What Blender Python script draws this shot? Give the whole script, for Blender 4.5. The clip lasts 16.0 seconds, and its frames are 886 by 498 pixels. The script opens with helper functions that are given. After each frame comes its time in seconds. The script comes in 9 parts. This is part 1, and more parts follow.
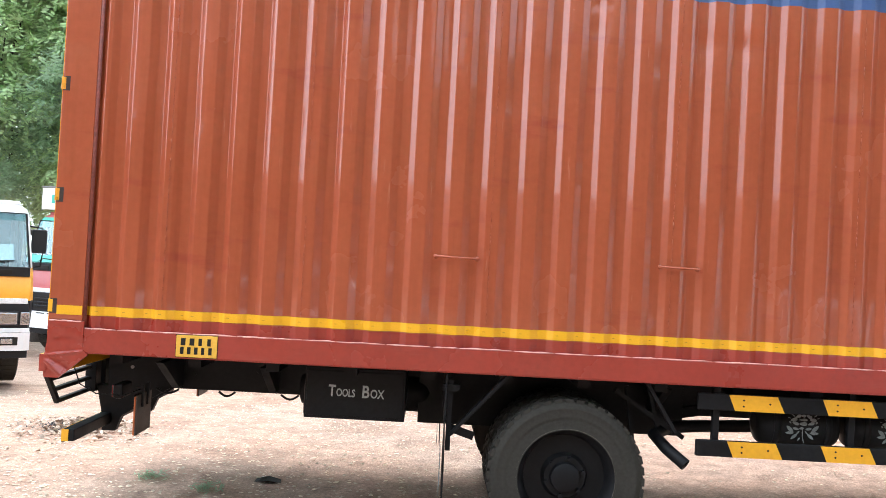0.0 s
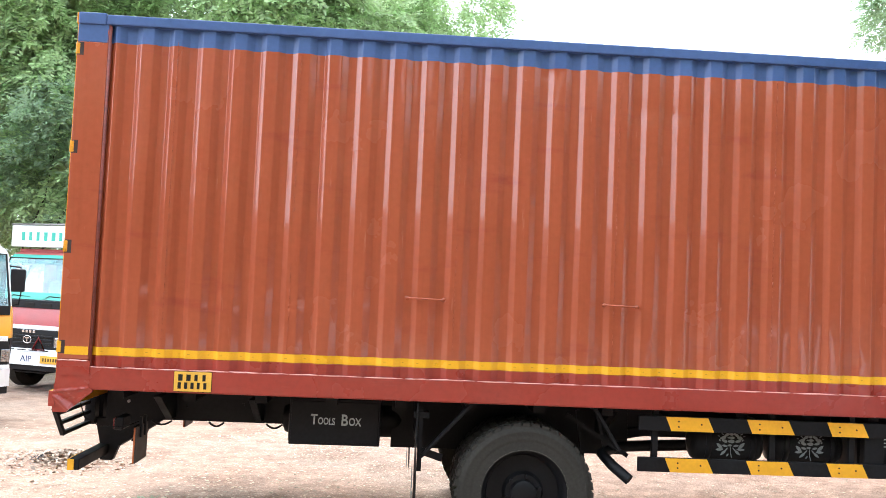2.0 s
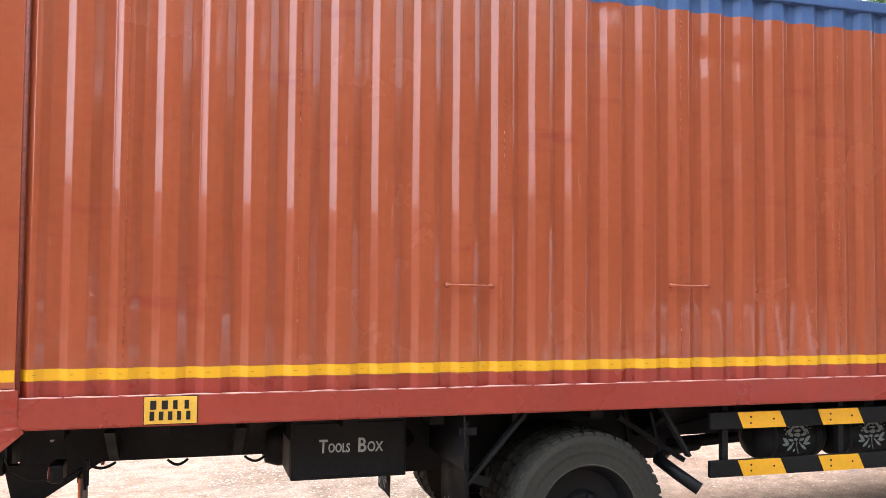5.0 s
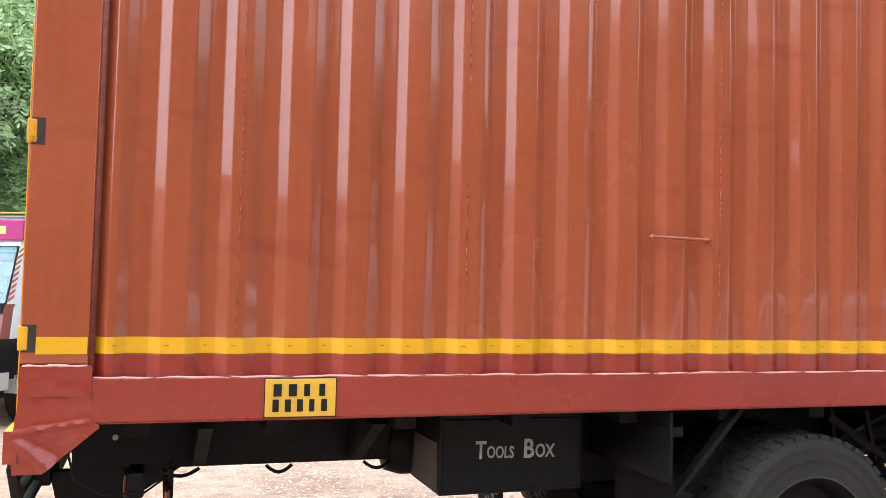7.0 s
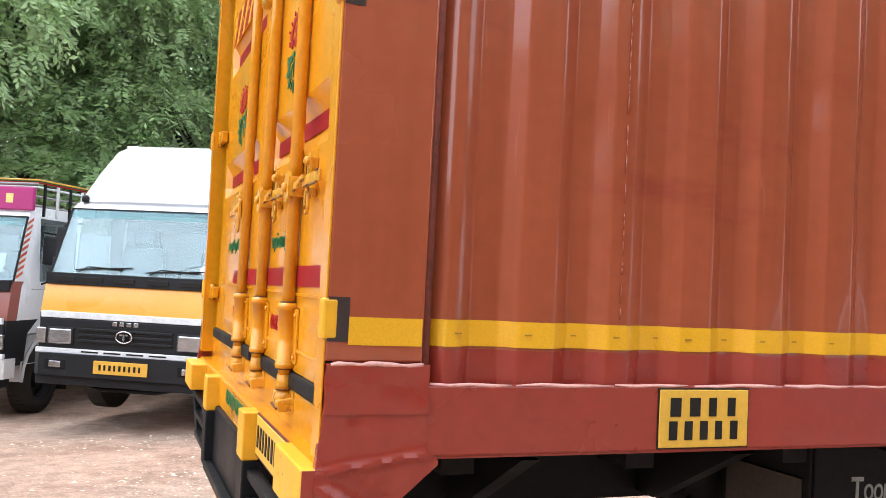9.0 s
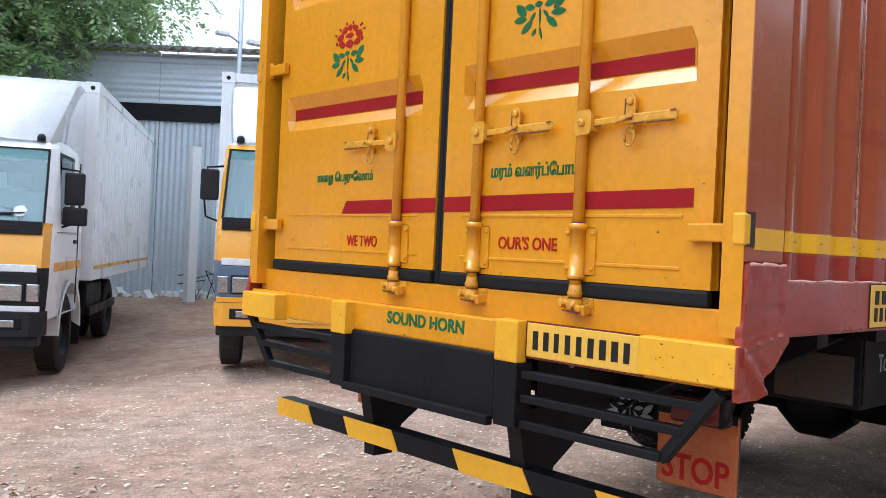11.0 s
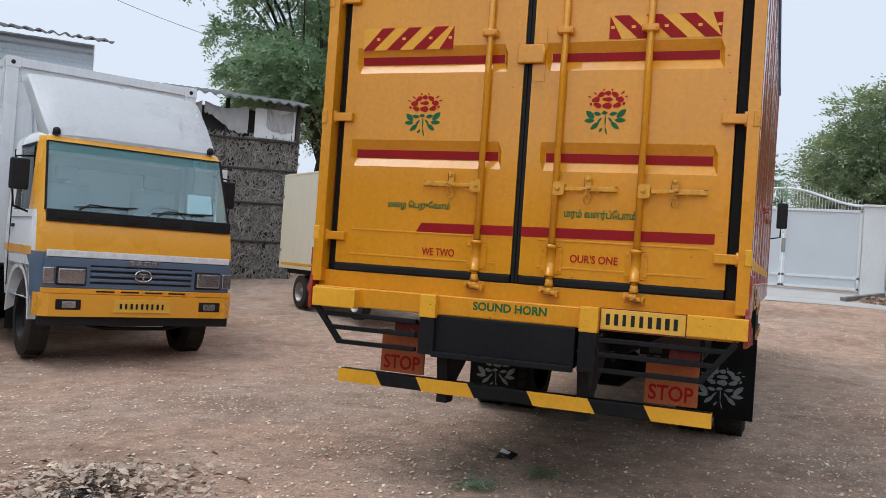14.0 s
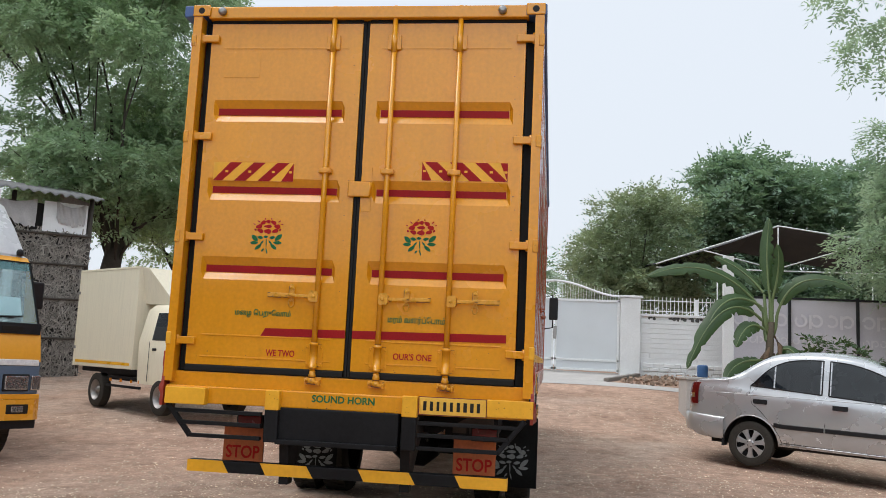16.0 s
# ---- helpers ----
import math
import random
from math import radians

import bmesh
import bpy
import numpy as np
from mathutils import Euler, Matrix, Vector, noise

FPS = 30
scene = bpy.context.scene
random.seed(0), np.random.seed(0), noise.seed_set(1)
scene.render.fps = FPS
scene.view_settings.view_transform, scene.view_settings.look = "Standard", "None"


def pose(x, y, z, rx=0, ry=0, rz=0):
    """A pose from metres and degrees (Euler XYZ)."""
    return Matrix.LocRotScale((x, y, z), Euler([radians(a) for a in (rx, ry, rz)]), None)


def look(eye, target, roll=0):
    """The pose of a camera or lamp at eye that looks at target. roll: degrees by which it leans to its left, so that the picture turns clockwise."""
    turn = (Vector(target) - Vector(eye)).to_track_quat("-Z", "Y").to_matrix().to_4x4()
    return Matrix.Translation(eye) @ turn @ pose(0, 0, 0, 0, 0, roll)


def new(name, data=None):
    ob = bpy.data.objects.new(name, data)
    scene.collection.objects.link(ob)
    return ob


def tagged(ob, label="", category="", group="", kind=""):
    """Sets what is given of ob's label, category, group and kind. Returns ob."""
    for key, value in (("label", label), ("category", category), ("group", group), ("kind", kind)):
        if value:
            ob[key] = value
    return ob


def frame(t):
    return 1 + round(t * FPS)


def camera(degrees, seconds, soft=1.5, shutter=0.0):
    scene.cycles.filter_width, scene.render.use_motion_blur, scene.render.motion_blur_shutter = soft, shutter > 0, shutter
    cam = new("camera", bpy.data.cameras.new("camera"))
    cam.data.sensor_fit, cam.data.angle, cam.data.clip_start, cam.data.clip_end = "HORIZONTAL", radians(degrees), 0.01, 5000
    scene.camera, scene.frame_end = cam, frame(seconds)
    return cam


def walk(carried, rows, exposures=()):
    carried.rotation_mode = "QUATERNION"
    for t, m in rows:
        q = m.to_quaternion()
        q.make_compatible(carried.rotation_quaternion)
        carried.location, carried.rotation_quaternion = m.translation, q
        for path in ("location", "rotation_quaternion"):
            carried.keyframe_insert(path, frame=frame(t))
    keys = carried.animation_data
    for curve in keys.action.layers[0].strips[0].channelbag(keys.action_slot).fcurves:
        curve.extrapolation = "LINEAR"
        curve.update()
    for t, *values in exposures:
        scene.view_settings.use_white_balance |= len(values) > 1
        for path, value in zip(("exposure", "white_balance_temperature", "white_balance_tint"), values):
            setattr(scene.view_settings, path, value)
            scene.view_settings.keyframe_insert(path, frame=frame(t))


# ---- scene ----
cam = camera(54.4, 16.0, soft=0.6)
METRES, EYE, TILT, LEAN, TURN = 11.2, 1.65, -0.9, -0.36, -0.6
ROWS = [
    (0.0, 0.0, 0.0, 0.0, -0.09, 1.82, -2.75),
    (0.5, -0.0009, -0.0299, 0.0049, -2.43, 3.12, -2.61),
    (1.0, 0.0037, -0.0512, 0.0063, -2.75, 3.3, -2.32),
    (1.5, 0.0035, -0.0637, 0.0064, -2.78, 3.41, -2.36),
    (2.0, -0.0067, -0.0605, 0.0072, -2.74, 3.71, -2.08),
    (2.5, -0.015, -0.0481, 0.0065, -2.88, 3.66, -1.4),
    (3.0, -0.0241, -0.0306, 0.0053, -3.6, 3.67, -1.28),
    (5.5, -0.1392, 0.0953, 0.003, -17.54, 3.18, -0.18),
    (6.0, -0.1533, 0.1236, -0.0009, -17.59, 3.24, -0.71),
    (6.5, -0.1618, 0.1528, -0.0071, -17.4, 3.26, -0.61),
    (7.0, -0.1687, 0.1904, -0.0128, -17.78, 3.38, -0.79),
    (7.5, -0.1814, 0.222, -0.0138, -18.62, 3.35, -1.03),
    (8.0, -0.1921, 0.255, -0.0167, -18.95, 3.99, -1.24),
    (8.5, -0.2126, 0.2881, -0.019, -19.06, 4.15, -2.5),
    (9.0, -0.241, 0.3123, -0.0202, -20.52, 2.97, -2.21),
    (9.5, -0.2732, 0.334, -0.0219, -22.54, 2.87, -2.09),
    (10.0, -0.3078, 0.3453, -0.0263, -29.6, 1.82, -1.57),
    (12.5, -0.4949, 0.3969, -0.035, -54.76, -0.04, -4.33),
    (13.0, -0.5272, 0.4131, -0.0343, -59.29, -0.25, -5.1),
    (13.5, -0.5545, 0.4336, -0.0343, -63.63, -0.01, -4.18),
    (14.0, -0.5925, 0.4439, -0.0322, -68.1, 0.66, -3.0),
    (14.5, -0.6259, 0.4391, -0.0312, -74.11, 3.3, -2.34),
    (15.0, -0.6504, 0.4413, -0.0291, -79.37, 4.67, -2.53),
    (15.5, -0.6676, 0.4482, -0.0295, -82.37, 5.19, -1.85),
    (16.0, -0.6817, 0.4446, -0.0276, -82.3, 7.05, -1.7),
]
walk(cam, [(t, pose(0, 0, EYE, TILT, LEAN, TURN) @ pose(METRES * x, METRES * y, METRES * z, 90 + pitch, roll, yaw)) for t, x, y, z, yaw, pitch, roll in ROWS],
     exposures=((0.0, 0.96, 6150, 10), (3.0, 1.0, 6150, 10), (5.5, 0.98, 6150, 10), (7.0, 0.92, 6200, 10), (7.5, 0.86, 6350, 12), (8.0, 1.32, 6350, 12), (8.5, 1.28, 6300, 12), (9.0, 0.62, 6350, 14), (9.5, 0.70, 6200, 11), (10.0, 0.11, 5950, 10), (12.5, 0.18, 5750, 10), (13.0, 0.10, 5700, 10), (13.5, 0.04, 5750, 11), (14.0, -0.61, 6200, 11), (14.5, -0.60, 6400, 11), (15.0, -0.56, 6450, 11), (15.5, -0.54, 6500, 11), (16.0, -0.52, 6550, 11)))

# ---- world and sun: bright overcast day ----
world = bpy.data.worlds.new("overcast_sky")
scene.world = world
world.use_nodes = True
wn, wl = world.node_tree.nodes, world.node_tree.links
wn.clear()
w_out, w_bg, w_mix, w_sky = wn.new("ShaderNodeOutputWorld"), wn.new("ShaderNodeBackground"), wn.new("ShaderNodeMixRGB"), wn.new("ShaderNodeTexSky")
w_sky.sky_type, w_sky.sun_disc = "NISHITA", False
w_sky.sun_elevation, w_sky.sun_rotation, w_sky.dust_density = radians(64), radians(344), 4.0
w_mix.inputs[0].default_value = 0.86
w_mix.inputs[2].default_value = (8.85, 9.65, 10.5, 1)
w_bg.inputs[1].default_value = 0.082
wl.new(w_sky.outputs[0], w_mix.inputs[1])
w_dir, w_sep, w_rise, w_mul = wn.new("ShaderNodeTexCoord"), wn.new("ShaderNodeSeparateXYZ"), wn.new("ShaderNodeMapRange"), wn.new("ShaderNodeVectorMath")
for i, v in ((1, 0.0), (2, 1.0), (3, 1.8), (4, 1.95)):      # an overcast sky is brightest overhead
    w_rise.inputs[i].default_value = v
w_mul.operation = "SCALE"
wl.new(w_dir.outputs["Generated"], w_sep.inputs[0])
wl.new(w_sep.outputs[2], w_rise.inputs[0])
wl.new(w_mix.outputs[0], w_mul.inputs[0])
# plus a bright lobe added in the west, for reflections on ribs and doors
w_toward, w_lobe, w_gain = wn.new("ShaderNodeVectorMath"), wn.new("ShaderNodeMath"), wn.new("ShaderNodeMath")
w_clip, w_both = wn.new("ShaderNodeMath"), wn.new("ShaderNodeMath")
w_toward.operation, w_toward.inputs[1].default_value = "DOT_PRODUCT", Vector((-0.82, -0.22, 0.52)).normalized()
w_clip.operation, w_clip.inputs[1].default_value = "MAXIMUM", 0.0
w_lobe.operation, w_lobe.inputs[1].default_value = "POWER", 6.0
w_gain.operation, w_gain.inputs[1].default_value, w_gain.inputs[2].default_value = "MULTIPLY_ADD", 1.4, 0.95
w_both.operation = "MULTIPLY"
wl.new(w_dir.outputs["Generated"], w_toward.inputs[0])
wl.new(w_toward.outputs["Value"], w_clip.inputs[0])
wl.new(w_clip.outputs[0], w_lobe.inputs[0])
wl.new(w_lobe.outputs[0], w_gain.inputs[0])
wl.new(w_rise.outputs[0], w_both.inputs[0])
wl.new(w_gain.outputs[0], w_both.inputs[1])
wl.new(w_both.outputs[0], w_mul.inputs["Scale"])
wl.new(w_mul.outputs[0], w_bg.inputs[0])
wl.new(w_bg.outputs[0], w_out.inputs[0])
sun = new("sun", bpy.data.lights.new("sun", "SUN"))
sun.data.energy, sun.data.angle, sun.data.color = 2.1, radians(30), (1.0, 0.965, 0.93)
sun.matrix_world = look((0, 0, 30), (4, -14, 0))

# ---- mesh helpers ----
class Shape:
    """A bmesh that pieces are added to."""

    def __init__(self):
        self.bm = bmesh.new()

    def box(self, x0, x1, y0, y1, z0, z1, bevel=0.0, mi=0, m=None):
        vs = [self.bm.verts.new((x, y, z)) for x in (x0, x1) for y in (y0, y1) for z in (z0, z1)]
        fs = [self.bm.faces.new([vs[i] for i in q]) for q in ((0, 1, 3, 2), (4, 6, 7, 5), (0, 4, 5, 1), (2, 3, 7, 6), (0, 2, 6, 4), (1, 5, 7, 3))]
        for f in fs:
            f.material_index = mi
        if bevel:
            es = list({e for f in fs for e in f.edges})
            r = bmesh.ops.bevel(self.bm, geom=es, offset=bevel, segments=2, profile=0.5, affect="EDGES")
            vs = list({v for f in r["faces"] for v in f.verts} | {v for v in vs if v.is_valid})
        if m is not None:
            bmesh.ops.transform(self.bm, matrix=m, verts=vs)
        return self

    def bar(self, p0, p1, w, h, up=(0, 0, 1), bevel=0.0, mi=0):
        """A square bar from p0 to p1."""
        p0, p1 = Vector(p0), Vector(p1)
        d = p1 - p0
        z = d.normalized()
        x = Vector(up).cross(z)
        x = x.normalized() if x.length > 1e-5 else Vector((1, 0, 0))
        y = z.cross(x)
        m = Matrix((x, y, z)).transposed().to_4x4()
        m.translation = p0
        return self.box(-w / 2, w / 2, -h / 2, h / 2, 0, d.length, bevel, mi, m)

    def cyl(self, p0, p1, r, seg=12, r2=None, caps=True, mi=0):
        return self.rings([(0, r), (1, r if r2 is None else r2)], p0, p1, seg, caps, mi)

    def rings(self, prof, p0, p1, seg=16, caps=True, mi=0, smooth=True):
        """Lathe: prof holds (share of the way from p0 to p1, radius)."""
        p0, p1 = Vector(p0), Vector(p1)
        d = p1 - p0
        q = d.to_track_quat("Z", "Y")
        rows = []
        for s, r in prof:
            c = p0 + d * s
            rows.append([self.bm.verts.new(c + q @ Vector((r * math.cos(2 * math.pi * k / seg), r * math.sin(2 * math.pi * k / seg), 0))) for k in range(seg)])
        for a, b in zip(rows, rows[1:]):
            for k in range(seg):
                f = self.bm.faces.new((a[k], a[(k + 1) % seg], b[(k + 1) % seg], b[k]))
                f.material_index, f.smooth = mi, smooth
        if caps:
            for row in (rows[0][::-1], rows[-1]):
                self.bm.faces.new(row).material_index = mi
        return self

    def tube(self, pts, r, seg=8, mi=0, caps=True):
        pts = [Vector(p) for p in pts]
        rows, rs = [], r if isinstance(r, (list, tuple)) else [r] * len(pts)
        for i, p in enumerate(pts):
            d = (pts[min(i + 1, len(pts) - 1)] - pts[max(i - 1, 0)]).normalized()
            ref = Vector((0, 0, 1)) if abs(d.z) < 0.9 else Vector((0, 1, 0))
            u = d.cross(ref).normalized()
            v = u.cross(d)
            rows.append([self.bm.verts.new(p + rs[i] * (u * math.cos(2 * math.pi * k / seg) + v * math.sin(2 * math.pi * k / seg))) for k in range(seg)])
        for a, b in zip(rows, rows[1:]):
            for k in range(seg):
                f = self.bm.faces.new((a[k], a[(k + 1) % seg], b[(k + 1) % seg], b[k]))
                f.material_index, f.smooth = mi, True
        if caps:
            self.bm.faces.new(rows[0][::-1])
            self.bm.faces.new(rows[-1])
        return self

    def prism(self, poly, axis, a0, a1, mi=0, bevel=0.0):
        """A polygon (pairs in the two other axes, in order) drawn out along axis from a0 to a1."""
        def at(p, a):
            return {"x": (a, p[0], p[1]), "y": (p[0], a, p[1]), "z": (p[0], p[1], a)}[axis]
        A, Bv = [self.bm.verts.new(at(p, a0)) for p in poly], [self.bm.verts.new(at(p, a1)) for p in poly]
        n = len(poly)
        fs = [self.bm.faces.new(A), self.bm.faces.new(Bv[::-1])]
        fs += [self.bm.faces.new((A[k], Bv[k], Bv[(k + 1) % n], A[(k + 1) % n])) for k in range(n)]
        for f in fs:
            f.material_index = mi
        if bevel:
            bmesh.ops.bevel(self.bm, geom=list({e for f in fs for e in f.edges}), offset=bevel, segments=2, profile=0.5, affect="EDGES")
        return self

    def loft(self, rows, closed=True, caps=True, skip=(), smooth=False, mi=0):
        """Skin between rows of points; skip: (row, column) faces left open."""
        vr = [[self.bm.verts.new(p) for p in r] for r in rows]
        n = len(rows[0])
        for i, (a, b) in enumerate(zip(vr, vr[1:])):
            for k in range(n if closed else n - 1):
                if (i, k) not in skip:
                    f = self.bm.faces.new((a[k], a[(k + 1) % n], b[(k + 1) % n], b[k]))
                    f.smooth, f.material_index = smooth, mi
        if caps and closed:
            self.bm.faces.new(vr[0][::-1])
            self.bm.faces.new(vr[-1])
        return self


HOME = {}


def thing(name, m, label, category, group=""):
    """An Empty that parts hang on. Parts are given in its own frame."""
    ob = new(name)
    ob.empty_display_size = 0.2
    ob.matrix_basis = m
    return tagged(ob, label, category, group)


def thing_world(name, at, label, category, group=""):
    """The same, with parts given in world metres."""
    ob = thing(name, Matrix.Translation(at), label, category, group)
    HOME[ob.name] = Matrix.Translation(at).inverted()
    return ob


def finish(name, me, material, parent, label=""):
    for mt in material if isinstance(material, (list, tuple)) else (material,):
        me.materials.append(mt)
    ob = new(name, me)
    if parent is not None:
        root = parent
        while root.parent:
            root = root.parent
        if root.name in HOME:
            me.transform(HOME[root.name])
        ob.parent = parent
    return tagged(ob, label)


def part(name, shape, material, parent, label="", soft=None):
    bm = shape.bm
    bmesh.ops.recalc_face_normals(bm, faces=bm.faces)
    me = bpy.data.meshes.new(name)
    bm.to_mesh(me)
    bm.free()
    if soft:
        me.shade_smooth()
        me.set_sharp_from_angle(angle=radians(soft))
    return finish(name, me, material, parent, label)


def raw(name, verts, faces, material, parent, label="", mids=None):
    me = bpy.data.meshes.new(name)
    me.from_pydata(verts, [], faces)
    ob = finish(name, me, material, parent, label)
    if mids is not None:
        me.polygons.foreach_set("material_index", mids)
    return ob


def lettering(name, body, m, width, height, material, parent, depth=0.0015, label="", bold=0.0):
    """Text as a mesh, its middle at m, fitted to width and height; it faces m's +z."""
    cu = bpy.data.curves.new(name, "FONT")
    cu.body, cu.extrude, cu.resolution_u, cu.offset = body, depth, 3, bold
    tmp = new(name, cu)
    me = bpy.data.meshes.new_from_object(tmp.evaluated_get(bpy.context.evaluated_depsgraph_get()))
    bpy.data.objects.remove(tmp)
    bpy.data.curves.remove(cu)
    co = np.empty(len(me.vertices) * 3)
    me.vertices.foreach_get("co", co)
    co = co.reshape(-1, 3)
    lo, hi = co.min(0), co.max(0)
    co[:, 0] = (co[:, 0] - (lo[0] + hi[0]) / 2) * width / max(hi[0] - lo[0], 1e-6)
    co[:, 1] = (co[:, 1] - (lo[1] + hi[1]) / 2) * height / max(hi[1] - lo[1], 1e-6)
    me.vertices.foreach_set("co", co.ravel())
    me.transform(m)
    me.materials.clear()
    return finish(name, me, material, parent, label)


def on_rear(y, z, x, roll=0):
    """A frame on a face that looks towards -x: its x runs to -y, its y up."""
    m = Matrix(((0, 0, -1, x), (-1, 0, 0, y), (0, 1, 0, z), (0, 0, 0, 1)))
    return m @ pose(0, 0, 0, 0, 0, roll)


def on_side(x, z, y, roll=0):
    """A frame on a face that looks towards -y."""
    m = Matrix(((1, 0, 0, x), (0, 0, -1, y), (0, 1, 0, z), (0, 0, 0, 1)))
    return m @ pose(0, 0, 0, 0, 0, roll)


def bars_text(name, m, width, height, rows, material, parent, rnd):
    """Writing that is not spelled out: upright strokes in rows."""
    for i, n in enumerate(rows):
        hh = height / (len(rows) * 1.25)
        yc = height / 2 - (i + 0.5) * height / len(rows)
        w = width / n
        for k in range(n):
            x0 = -width / 2 + k * w
            part(name, Shape().box(x0 + 0.20 * w, x0 + w * rnd.uniform(0.58, 0.74), yc - hh / 2, yc + hh / 2, 0, 0.002, 0, 0, m), material, parent)


def stencil_rose(m, w, h, parent, red, green):
    """A stencilled rose over pointed leaves, every petal cut apart from the next."""
    def petal(s, k, cx, cy, ang, ln, wd, point):
        pts = []
        for i in range(14):
            a = 2 * math.pi * i / 14
            u = math.cos(a) * ln / 2
            v = math.sin(a) * wd / 2 * (abs(math.sin(a)) ** 0.6 if point else 1.08 - 0.2 * math.cos(3 * a))
            pts.append((cx + u * math.cos(ang) - v * math.sin(ang), cy + u * math.sin(ang) + v * math.cos(ang)))
        s.prism(pts, "z", 0, 0.0010 + 0.00012 * k)
    f, g = Shape(), Shape()
    for k, (cx, cy, an, ln, wd) in enumerate(((.03, .265, 0, .25, .085), (-.13, .365, .55, .19, .10), (.03, .40, 0, .15, .095), (.20, .375, -.5, .19, .10), (-.25, .255, .2, .20, .115), (.32, .265, -.15, .20, .115),
                                              (-.20, .135, -.35, .20, .10), (.03, .125, 0, .23, .125), (.265, .14, .3, .20, .10), (-.36, .165, -.9, .08, .05), (.42, .175, .9, .08, .05),
                                              (-.07, .475, 1.3, .06, .03), (.13, .475, 1.8, .06, .03), (-.27, .40, -.6, .10, .03), (.38, .41, .6, .10, .03), (-.40, .32, -.2, .08, .025), (.47, .33, .2, .08, .025))):
        petal(f, k, cx * w, cy * h, an, ln * w, wd * h, False)
    for k, (cx, cy, an, ln, wd) in enumerate(((-.36, -.07, -.75, .27, .13), (.38, -.04, .75, .29, .13), (-.37, -.20, .02, .25, .10), (.36, -.185, -.02, .27, .10), (-.235, -.315, .7, .26, .10), (.24, -.30, -.7, .26, .10),
                                              (-.19, -.05, -.2, .19, .09), (.19, -.045, .2, .19, .09), (-.02, -.03, .1, .15, .08), (-.13, -.19, .85, .16, .05), (.13, -.18, -.85, .16, .05), (.01, -.20, 1.6, .26, .03), (.035, -.42, 1.85, .20, .035), (-.09, -.40, .9, .12, .05))):
        petal(g, k, cx * w, cy * h, an, ln * w, wd * h, True)
    for s in (f, g):
        bmesh.ops.transform(s.bm, matrix=m, verts=s.bm.verts)
    part("stencil_flower", f, red, parent)
    part("stencil_leaves", g, green, parent)


# ---- lie of the land ----
def ramp(u, w=2.0):
    return 0.5 * (u + math.sqrt(u * u + w * w))


def land(x, y):
    z = -0.04 + 0.10 * (ramp(x - 5) - ramp(x - 17))
    z -= 0.065 * (ramp(y - 8.0) - ramp(y - 16)) / (1 + math.exp(min(40, (x - 0.5) / 1.2)))
    z -= 0.08 * (ramp(2.8 - y, 1.0) - ramp(-2 - y, 1.0)) / (1 + math.exp(min(40, (3.0 - x) / 0.5)))
    z -= 0.055 * math.exp(-((x - 0.8) / 3.0) ** 2 - ((y - 6.2) / 2.2) ** 2)      # ruts where lorries stand
    return z


